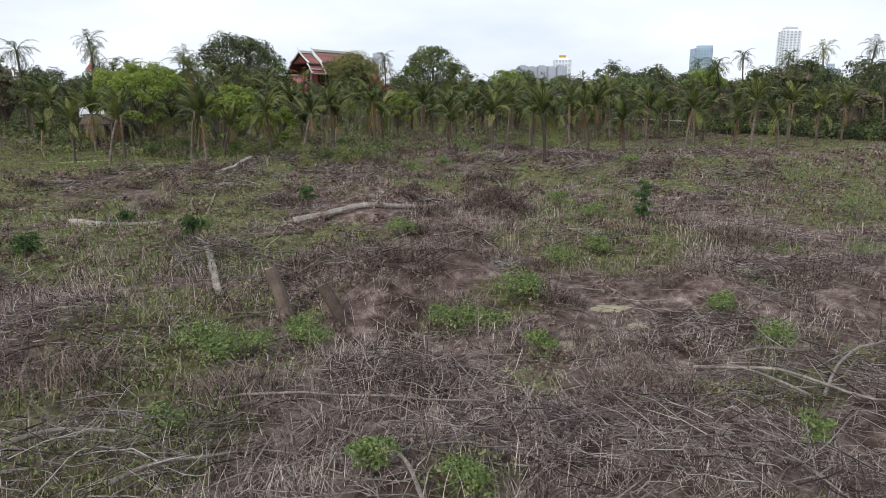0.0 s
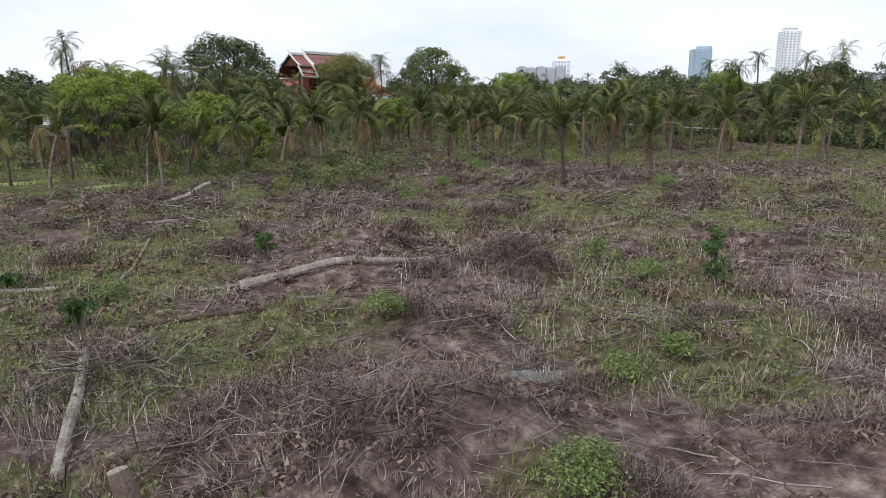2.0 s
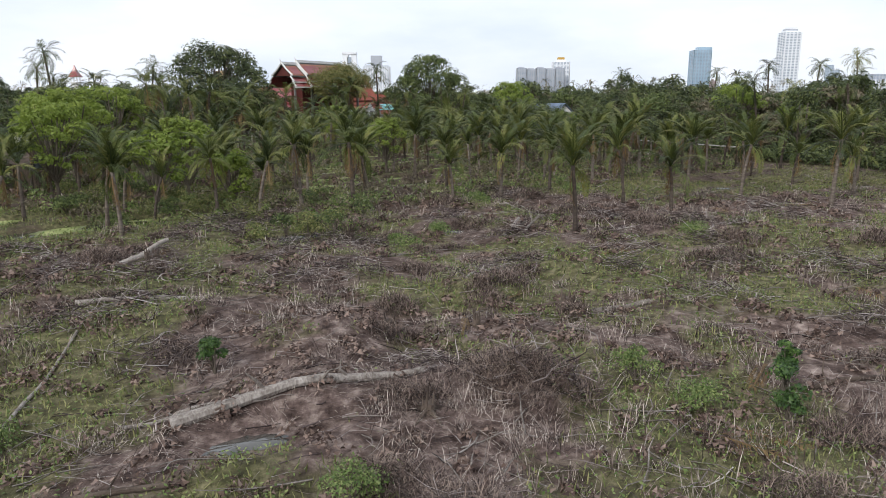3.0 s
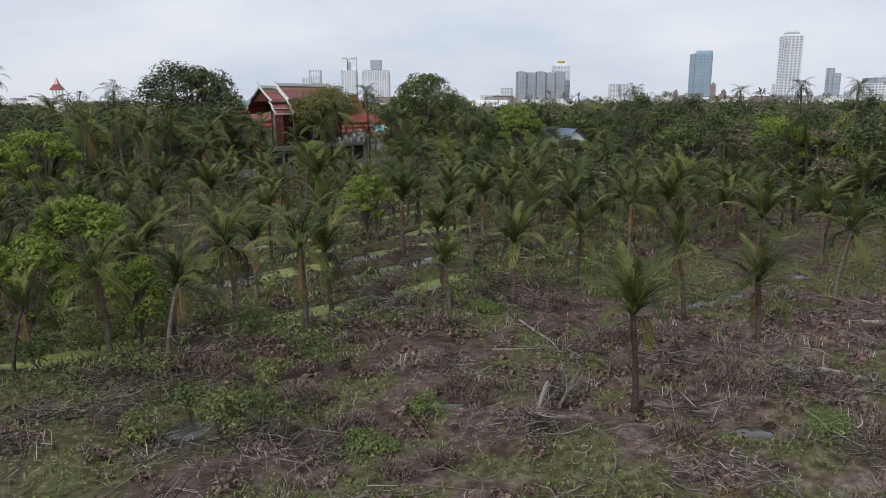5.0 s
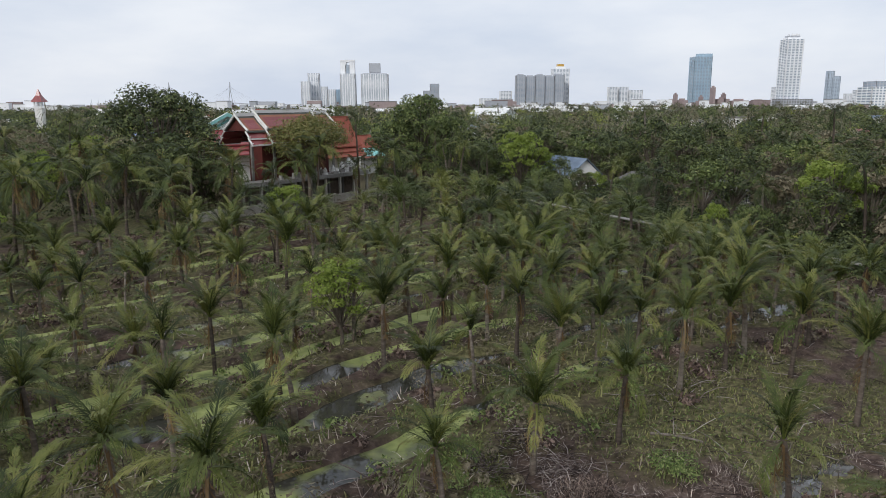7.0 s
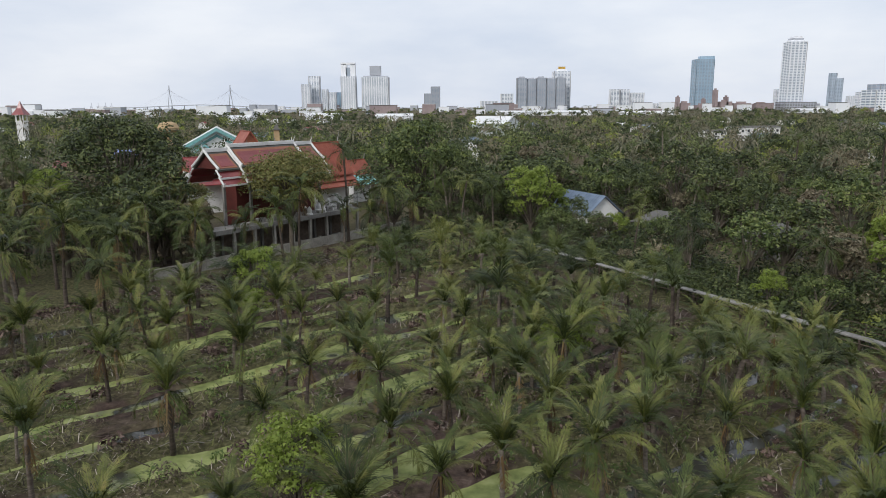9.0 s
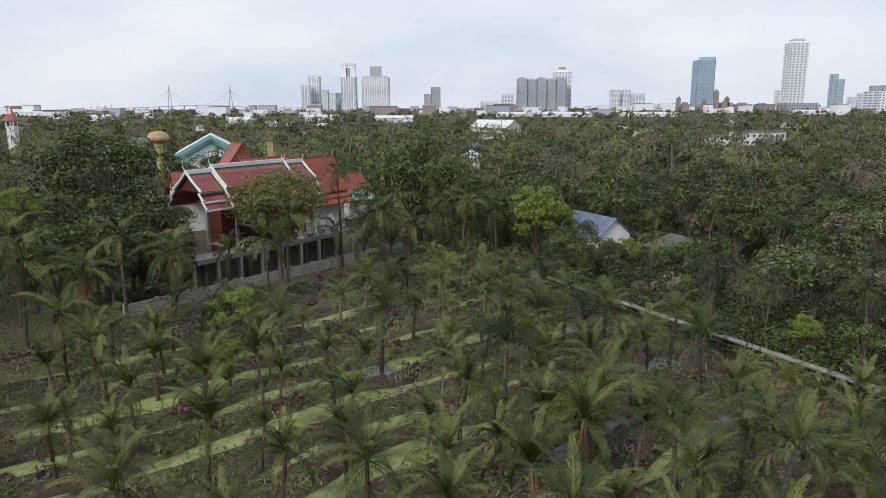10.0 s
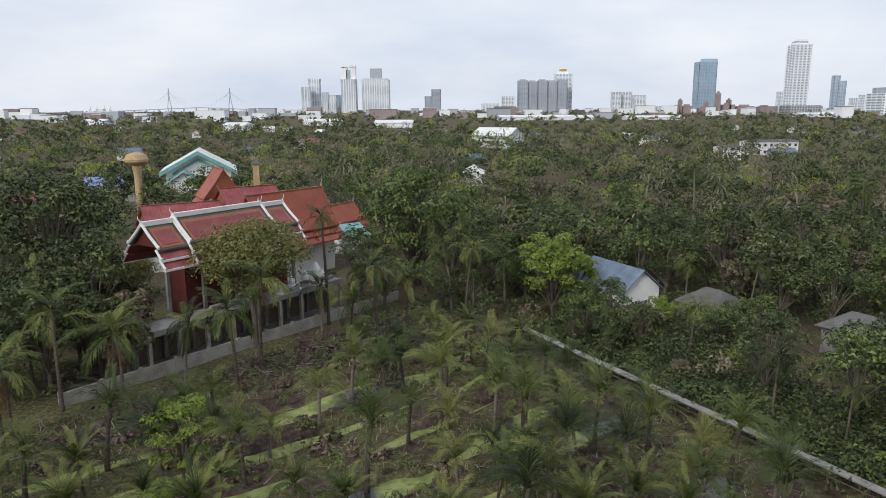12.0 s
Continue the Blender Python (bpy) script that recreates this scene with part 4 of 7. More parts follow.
for i, (x, y, k) in enumerate([(-29.6, 127.2, 0.9), (-31.4, 129.4, 0.95), (-28.4, 127.0, 0.8), (-32.5, 126.0, 1.2), (-33.0, 134.5, 1.2), (-30.5, 122.8, 0.9), (-27.0, 129.6, 1.05), (-35.0, 121.0, 1.0), (-31.0, 132.0, 1.3), (-25.8, 124.8, 0.6), (-36.0, 134.0, 1.0), (-8.5, 150.0, 1.0), (-5.5, 146.5, 0.8), (-31.0, 138.0, 0.8)]):
    plant(trees_dry if i in (0, 1, 6, 9) else trees_dark, i, x, y, 71 * i, k, 0)

# far woods to the edge of the city
def canopy(r, blobs, per_blob, leaf):
    """Leaves on the sunny skin of blobs (centre, radius)."""
    out = []
    for c, rad in blobs:
        d = r.normal(size=(per_blob, 3))
        d /= np.linalg.norm(d, axis=1)[:, None]
        d[:, 2] = np.where(d[:, 2] < -0.15, -d[:, 2], d[:, 2])
        lump = 0.86 + 0.16 * np.sin(d[:, :1] * 7 + c[0]) * np.sin(d[:, 1:2] * 7 + c[1])
        pos = np.asarray(c) + d * rad * (lump + 0.16 * r.random((per_blob, 1))) * (1, 1, 0.85)
        n = d + r.normal(size=d.shape) * 0.28
        n /= np.linalg.norm(n, axis=1)[:, None]
        a = np.cross(n, r.normal(size=n.shape))
        a /= np.linalg.norm(a, axis=1)[:, None] + 1e-9
        w = np.cross(n, a)
        s = leaf * (0.55 + 0.9 * r.random((per_blob, 1)))
        out.append(np.stack([pos - a * s * 0.5 - w * s * 0.42, pos - a * s * 0.5 + w * s * 0.42, pos + a * s * 0.8], 1))
    return np.concatenate(out)


def woods(count, y0, y1, n_leaf, leaf, seed, top, palms, stands):
    """Crowns of four tints, and palms as stars of drooping fronds: arrays of three-cornered faces by tint."""
    r = np.random.default_rng(seed)
    out = {k: [] for k in ("brown", "dark", "light", "mid", "palm")}
    for _ in range(count):
        y = y0 + (y1 - y0) * r.random()
        x = (r.random() * 2 - 1) * (0.66 * y + 10)
        if blocked(x, y, 1.5) or not stands(x, y):
            continue
        h = top * (0.34 + 0.86 * r.random() ** 1.4)
        if r.random() < palms * (2.4 if x > 30 else 1.0):
            k, ln = 17, 3.3 * (0.8 + 0.4 * r.random())
            a = r.random() * 6.283 + np.arange(k) * 2.4
            e = r.normal(0.3, 0.5, k)
            d = np.stack([np.cos(a) * np.cos(e), np.sin(a) * np.cos(e), np.sin(e)], 1)
            w = np.stack([-np.sin(a), np.cos(a), 0 * a], 1) * 0.17 * max(1.0, leaf * 1.2)
            c = np.array((x, y, h * 1.1)) + 0 * d
            mid = c + d * ln * 0.55
            tip = c + d * ln - (0, 0, 0.45 * ln)
            out["palm"].append(np.concatenate([np.stack([c, mid + w, mid - w], 1), np.stack([mid - w, mid + w, tip], 1)]))
            out["dark"].append(canopy(r, [((x, y, h * 0.35), h * 0.4)], n_leaf // 3, leaf))
            continue
        w = h * (0.9 + 0.6 * r.random())
        blobs = [((x, y, h * 0.68), w * 0.30)]
        for _ in range(7):
            a, g = r.random() * 6.283, w * 0.42 * r.random() ** 0.5
            blobs.append(((x + g * math.cos(a), y + g * math.sin(a), h * (0.84 - 0.9 * (g / w) ** 1.2 - 0.25 * r.random())), w * (0.12 + 0.10 * r.random())))
        u = r.random()
        out["dark" if u < 0.46 else "mid" if u < 0.76 else "light" if u < (0.79 if y < 165 else 0.84) else "brown"].append(canopy(r, blobs, n_leaf // 8, leaf))
    return {k: np.concatenate(v) for k, v in out.items() if v}


def fills(x, y):
    return wooded(x, y) and free(x, y, 1.6)


def yard_edge(x, y):
    return ((path_side(x, y) > 3.5 and y < 165) or (-5 < x < 13 and y > 138.5 and path_side(x, y) > -1)) and free(x, y, 1.5)


TINTS = {"dark": (M_WOODS_DARK, "far_woods", "dark green crowns", "woodland"), "mid": (M_WOODS, "far_woods", "mid-green crowns", "woodland"), "light": (M_WOODS_LIGHT, "far_woods", "yellow-green crowns", "woodland"),
         "brown": (M_WOODS_BROWN, "far_woods", "grey-brown crowns", "woodland"), "palm": (M_PALMFAR, "far_palms", "grey-green palm crowns", "palms")}
for count, y0, y1, n_leaf, leaf, seed, top, palms, stands, where in (
        (1500, 60, 165, 250, 0.20, 3, 4.4, 0.0, yard_edge, "of the wood beside the walkway"),
        (560, 158, 240, 420, 0.30, 4, 8.8, 0.10, fills, "of the crowded wood behind the temple"),
        (1150, 236, 420, 230, 0.50, 5, 9.8, 0.15, lambda x, y: True, "of the distant wood"),
        (1300, 420, 760, 110, 0.85, 7, 10.5, 0.18, lambda x, y: True, "of the farther wood"),
        (2400, 760, 4200, 40, 2.1, 6, 11.0, 0.1, lambda x, y: True, "of the hazy wood before the city")):
    for tint, q in woods(count, y0, y1, n_leaf, leaf, seed, top, palms, stands).items():
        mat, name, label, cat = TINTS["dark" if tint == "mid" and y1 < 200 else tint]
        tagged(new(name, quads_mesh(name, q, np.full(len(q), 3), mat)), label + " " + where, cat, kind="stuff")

# thicket that closes the wood's floor
tr = np.random.default_rng(31)
out = []
while len(out) < 1600:
    y = 60 + 180 * tr.random()
    x = (tr.random() * 2 - 1) * 0.68 * y
    if not wooded(x, y) or blocked(x, y, 0.3) or (-0.5 < path_side(x, y) < 0.9):
        continue
    h = (0.9 + 1.8 * tr.random()) * (0.7 if path_side(x, y) < 6 else 1.0)
    out.append(leaf_cloud(tr, [((x, y, h * 0.45), h * 0.75), ((x + tr.normal(), y + tr.normal(), h * 0.3), h * 0.7)], 34, 0.22, 0.7))
while len(out) < 2900:
    y = 58 + 80 * tr.random()
    side = 1.0 + 17 * tr.random() ** 1.4
    n = math.hypot(42.7, 77.6)
    x = PATH_A[0] + (135.0 - y) * 42.7 / 77.6 + side * n / 77.6
    if blocked(x, y, 0.3):
        continue
    h = 1.0 + (1.3 + 0.12 * side) * tr.random()
    out.append(leaf_cloud(tr, [((x, y, h * 0.45), h * 0.75), ((x + tr.normal(), y + tr.normal(), h * 0.3), h * 0.7)], 36, 0.20, 0.7))
for _ in range(150):
    x, y = -9 + 18 * tr.random(), 126 + 20 * tr.random()
    if path_side(x, y) > -1 or blocked(x, y, 0.3):
        continue
    h = 0.5 + 1.1 * tr.random()
    out.append(leaf_cloud(tr, [((x, y, h * 0.4), h * 0.8)], 44, 0.16, 0.7))
q = np.concatenate(out)
tagged(new("thicket", quads_mesh("thicket", q, np.full(len(q), 3), M_LEAF_DARK)), "dense dark undergrowth on the floor of the wood", "undergrowth", kind="stuff")

# shrubs and tall weeds among the palms
for label, mat, seed, want in (("leafy green weeds between the palms", M_WEED, 41, 520), ("brownish dying shrubs between the palms", M_LEAF_DRY, 42, 700)):
    ur = np.random.default_rng(seed)
    out = []
    while len(out) < want:
        y = 52 + 90 * ur.random()
        x = (ur.random() * 2 - 1) * min(44, 0.62 * y)
        if not beds(x, y) or ditch_depth(np.array(x), np.array(y)) > 0.2:
            continue
        h = 0.35 + 0.75 * ur.random()
        out.append(leaf_cloud(ur, [((x, y, h * 0.5), h * 0.75)], 52, 0.13, 0.8))
    q = np.concatenate(out)
    tagged(new("undergrowth", quads_mesh("undergrowth", q, np.full(len(q), 3), mat)), label, "undergrowth", kind="stuff")

# ---- skyline ----
def tower(x, y, w, d, h, wall, win, floors, bays, turn=0.0, label="", crown=None, fins=True):
    """A high-rise: body, window bands let into the faces, floor ledges, roof block."""
    t = thing("high_rise", pose(x, y, 0, 0, 0, turn), label, "high-rise", "city skyline")
    part("wall", Solid().box(0, 0, 0, w, d, h), wall, t)
    bands, piers = Solid(), Solid()
    fh = h / floors
    for i in range(floors):
        z = fh * (i + 0.3)
        bands.box(0, 0, z, w + 0.5, d + 0.5, fh * 0.5)
    for k in range(bays + 1):
        px = -w / 2 + w * k / bays
        piers.box(px, -d / 2 - 0.4, 0, w / bays * 0.34, 1.2, h)
        piers.box(px, d / 2 + 0.4, 0, w / bays * 0.34, 1.2, h)
    for k in range(4):
        py = -d / 2 + d * k / 3
        piers.box(-w / 2 - 0.4, py, 0, 1.2, 2.0, h)
        piers.box(w / 2 + 0.4, py, 0, 1.2, 2.0, h)
    part("glazing", bands, win, t, "rows of blue-grey windows")["kind"] = "stuff"
    if fins:
        part("ribbing", piers, wall, t)["kind"] = "stuff"
    if crown:
        for cx, cw, cz, chh, mt in crown:
            part("roof_block", Solid().box(cx, 0, h + cz, cw, d * 0.6, chh), mt, t)
    return t


def far(px, Y):
    """World x of a line of sight px to the side of the middle, at depth Y."""
    return 1.1 + (Y - 69) * px / 1279.0


WHITE_T, GREY_T = "pale concrete high-rise on the hazy skyline", "grey slab block on the hazy skyline"
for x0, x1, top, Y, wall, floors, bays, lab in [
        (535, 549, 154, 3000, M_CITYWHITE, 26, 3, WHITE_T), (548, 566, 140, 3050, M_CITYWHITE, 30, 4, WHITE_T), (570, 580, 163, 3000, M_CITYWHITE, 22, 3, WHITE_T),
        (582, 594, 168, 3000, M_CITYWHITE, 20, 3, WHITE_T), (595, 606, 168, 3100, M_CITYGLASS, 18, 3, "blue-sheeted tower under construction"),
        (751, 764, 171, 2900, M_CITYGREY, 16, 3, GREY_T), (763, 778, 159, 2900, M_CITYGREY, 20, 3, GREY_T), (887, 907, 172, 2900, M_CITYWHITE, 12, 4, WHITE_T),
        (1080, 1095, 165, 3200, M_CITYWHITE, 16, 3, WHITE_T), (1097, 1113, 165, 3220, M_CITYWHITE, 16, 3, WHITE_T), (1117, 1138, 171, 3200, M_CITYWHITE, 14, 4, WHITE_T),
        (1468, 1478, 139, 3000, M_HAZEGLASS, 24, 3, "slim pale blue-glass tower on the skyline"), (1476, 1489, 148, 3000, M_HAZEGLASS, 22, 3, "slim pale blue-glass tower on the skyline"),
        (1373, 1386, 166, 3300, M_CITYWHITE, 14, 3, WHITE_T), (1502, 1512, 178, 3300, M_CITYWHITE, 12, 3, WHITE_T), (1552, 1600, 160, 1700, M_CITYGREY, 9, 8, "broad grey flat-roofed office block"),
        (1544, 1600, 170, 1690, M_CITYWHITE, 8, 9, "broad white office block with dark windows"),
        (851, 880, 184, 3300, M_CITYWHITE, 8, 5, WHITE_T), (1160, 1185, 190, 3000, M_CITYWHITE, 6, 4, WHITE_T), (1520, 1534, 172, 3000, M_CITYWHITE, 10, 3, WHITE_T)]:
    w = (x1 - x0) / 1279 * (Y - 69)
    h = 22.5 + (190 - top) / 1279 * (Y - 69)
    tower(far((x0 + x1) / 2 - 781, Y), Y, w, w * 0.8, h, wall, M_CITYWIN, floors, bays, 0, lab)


def sized(x0, x1, top, Y):
    return far((x0 + x1) / 2 - 781, Y), (x1 - x0) / 1279 * (Y - 69), 22.5 + (190 - top) / 1279 * (Y - 69)


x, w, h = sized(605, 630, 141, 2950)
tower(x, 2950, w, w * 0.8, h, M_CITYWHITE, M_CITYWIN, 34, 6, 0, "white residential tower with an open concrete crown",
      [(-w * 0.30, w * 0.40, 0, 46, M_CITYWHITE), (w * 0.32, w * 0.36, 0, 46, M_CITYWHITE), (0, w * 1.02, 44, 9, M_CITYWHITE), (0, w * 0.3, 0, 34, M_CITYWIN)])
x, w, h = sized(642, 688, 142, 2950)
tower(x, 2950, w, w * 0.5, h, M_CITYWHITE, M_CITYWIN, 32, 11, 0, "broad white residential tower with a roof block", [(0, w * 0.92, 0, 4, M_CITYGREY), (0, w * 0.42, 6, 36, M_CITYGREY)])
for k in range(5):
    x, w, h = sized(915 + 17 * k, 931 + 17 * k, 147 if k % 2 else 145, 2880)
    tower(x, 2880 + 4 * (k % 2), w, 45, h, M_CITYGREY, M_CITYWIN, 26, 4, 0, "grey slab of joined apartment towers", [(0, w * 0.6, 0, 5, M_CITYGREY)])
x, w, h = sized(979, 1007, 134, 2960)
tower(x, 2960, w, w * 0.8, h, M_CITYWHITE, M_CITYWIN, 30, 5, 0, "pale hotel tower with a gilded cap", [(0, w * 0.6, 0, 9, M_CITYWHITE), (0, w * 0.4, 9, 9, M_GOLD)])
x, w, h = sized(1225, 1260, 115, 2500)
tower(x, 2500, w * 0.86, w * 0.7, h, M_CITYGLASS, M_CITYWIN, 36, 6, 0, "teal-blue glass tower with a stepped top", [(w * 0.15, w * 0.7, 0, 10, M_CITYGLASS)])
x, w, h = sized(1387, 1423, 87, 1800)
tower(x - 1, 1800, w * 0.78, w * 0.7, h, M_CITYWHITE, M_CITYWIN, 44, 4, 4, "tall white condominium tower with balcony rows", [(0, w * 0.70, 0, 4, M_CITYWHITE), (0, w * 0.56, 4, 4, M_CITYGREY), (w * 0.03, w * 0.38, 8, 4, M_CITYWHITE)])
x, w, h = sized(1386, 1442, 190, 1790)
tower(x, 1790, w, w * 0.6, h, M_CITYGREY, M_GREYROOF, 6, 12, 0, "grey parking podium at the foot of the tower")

# low town in front of the horizon
tr_ = np.random.default_rng(17)
for k in range(170):
    Y = 1300 + 1900 * tr_.random()
    X = (tr_.random() * 2 - 1) * 0.7 * Y
    w, d, h = 14 + 40 * tr_.random() ** 2, 12 + 16 * tr_.random(), 8 + 16 * tr_.random() ** 2
    b = thing("town_block", pose(X, Y, 0, 0, 0, 20 * (tr_.random() - 0.5)), "pale low town building among distant trees", "building", "low town")
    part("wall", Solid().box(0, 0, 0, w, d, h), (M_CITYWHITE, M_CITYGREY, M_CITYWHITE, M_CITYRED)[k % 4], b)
    part("roof", Solid().box(0, 0, h, w + 1, d + 1, 1.0), (M_WHITEROOF, M_GREYROOF, M_WHITEROOF)[k % 3], b)
for x0, x1, top, Y in [(664, 728, 200, 900), (880, 1045, 203, 1300), (1105, 1205, 207, 1300), (400, 436, 211, 800), (150, 190, 206, 1100), (540, 600, 206, 1000), (1410, 1500, 200, 1500)]:
    x, w, h = sized(x0, x1, top, Y)
    b = thing("warehouse", pose(x, Y, 0), "long low white-roofed warehouse beyond the woods", "warehouse", "far warehouses")
    hh = max(min(h, 8.5), 7.0)
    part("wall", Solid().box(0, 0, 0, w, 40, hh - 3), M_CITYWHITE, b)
    part("roof", Solid().prism([(-w / 2 - 1, -21, hh - 3), (-w / 2 - 1, 0, hh), (-w / 2 - 1, 21, hh - 3)], (w + 2, 0, 0)), M_WHITEROOF, b)
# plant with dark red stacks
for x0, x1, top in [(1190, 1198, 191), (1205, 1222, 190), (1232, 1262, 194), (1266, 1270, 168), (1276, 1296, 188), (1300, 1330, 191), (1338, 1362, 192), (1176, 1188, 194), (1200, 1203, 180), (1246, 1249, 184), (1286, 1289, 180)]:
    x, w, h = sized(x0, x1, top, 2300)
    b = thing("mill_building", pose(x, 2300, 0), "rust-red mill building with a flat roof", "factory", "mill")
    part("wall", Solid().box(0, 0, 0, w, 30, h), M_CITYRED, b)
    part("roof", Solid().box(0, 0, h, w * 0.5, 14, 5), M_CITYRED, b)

# cable-stayed bridge
bridge = thing("cable_stayed_bridge", pose(0, 0, 0), "pale cable-stayed bridge with two tall pylons, far away", "bridge")
BY = 3000
deck = Solid()
dx = [far(p - 781, BY) for p in (40, 130, 200, 298, 350, 406, 450, 560, 700, 820)]
dz = [6, 8, 13, 22, 26, 22, 15, 14, 10, 6]
for a in range(len(dx) - 1):
    deck.prism([(dx[a], BY - 8, dz[a] - 2), (dx[a], BY + 8, dz[a] - 2), (dx[a], BY + 8, dz[a] + 1), (dx[a], BY - 8, dz[a] + 1)], (dx[a + 1] - dx[a], 0, dz[a + 1] - dz[a]))
part("deck", deck, M_CITYGREY, bridge)
for p in (299, 407):
    X = far(p - 781, BY)
    part("pylon", Solid().tube([(X - 6, BY, 0), (X - 7, BY, 30), (X - 1.2, BY, 70), (X - 0.8, BY, 103)], [1.6, 1.5, 1.3, 1.1], 6).tube([(X + 6, BY, 0), (X + 7, BY, 30), (X + 1.2, BY, 70), (X + 0.8, BY, 103)], [1.6, 1.5, 1.3, 1.1], 6), M_CITYGREY, bridge)
    for k in range(1, 8):
        for s in (-1, 1):
            part("cable", Solid().tube([(X, BY, 101 - 3 * k), (X + s * 17 * k, BY, 24)], [0.16, 0.16], 3, False), M_CITYGREY, bridge)
for p in range(60, 820, 22):
    X = far(p - 781, BY)
    part("pier", Solid().box(X, BY, 0, 2.4, 7, max(2.0, float(np.interp(X, dx, dz)) - 2)), M_CITYGREY, bridge)
for p in (158, 170, 183, 194):
    X = far(p - 781, 2900)
    c = thing("harbour_crane", pose(X, 2900, 0) @ Matrix.Scale(0.36, 4), "distant harbour crane with a raised boom", "crane", "harbour cranes")
    part("frame", Solid().box(-9, 0, 0, 3, 3, 60).box(9, 0, 0, 3, 3, 60).box(0, 0, 44, 24, 4, 4).box(0, 0, 60, 21, 4, 3), M_CITYGREY, c)
    part("boom", Solid().tube([(4, 0, 58), (8, 0, 98)], [1.8, 1.2], 4), M_CITYGREY, c)


# ---- temple ----
def gable_roof(solid_front, solid_back, L, run, rise, z, lift=0.0, thick=0.18, y0=0.0):
    """Two roof slopes along local x, centred, ridge at height z + rise."""
    for s, sol in ((-1, solid_front), (1, solid_back)):
        prof = [(0, y0, z + rise), (0, y0 + s * run * 0.45, z + rise * 0.50), (0, y0 + s * run, z)]
        pts = [(-L / 2, p[1], p[2]) for p in prof] + [(-L / 2, p[1], p[2] - thick) for p in prof[::-1]]
        sol.prism(pts, (L, 0, 0))


def tile_courses(L, prof, width=0.6, mat=M_RED, parent=None, name="tile_course"):
    """Raised ribs down a slope, so that the tiles show their lines."""
    s = Solid()
    n = int(L / width)
    for i in range(n):
        x = -L / 2 + (i + 0.5) * L / n
        for a, b in zip(prof[:-1], prof[1:]):
            s.add([(x - 0.05, a[0], a[1] + 0.01), (x + 0.05, a[0], a[1] + 0.01), (x + 0.05, b[0], b[1] + 0.01), (x - 0.05, b[0], b[1] + 0.01),
                   (x, a[0], a[1] + 0.07), (x, b[0], b[1] + 0.07)], [(0, 3, 5, 4), (1, 4, 5, 2)])
    return part(name, s, mat, parent)


def slope_point(run, rise, z, a, lift=0.0):
    """A point on the front slope, a of the way from ridge to eave."""
    return -run * a, lift + (z + rise * (1 - a / 0.45 * 0.5) if a < 0.45 else z + rise * 0.5 * (1 - (a - 0.45) / 0.55))


def slope_panel(L, run, rise, z, a0, a1, lift, mat, parent, name, cx):
    """A field of tiles that lies proud of the front slope between a0 and a1."""
    stops = [a0] + [0.45] * (a0 < 0.45 < a1) + [a1]
    top = [slope_point(run, rise, z, a, lift) for a in stops]
    low = [slope_point(run, rise, z, a, lift - 0.05) for a in stops[::-1]]
    o = part(name, Solid().prism([(-L / 2, p[0], p[1]) for p in top + low], (L, 0, 0)), mat, parent)
    o.location.x = cx
    return o


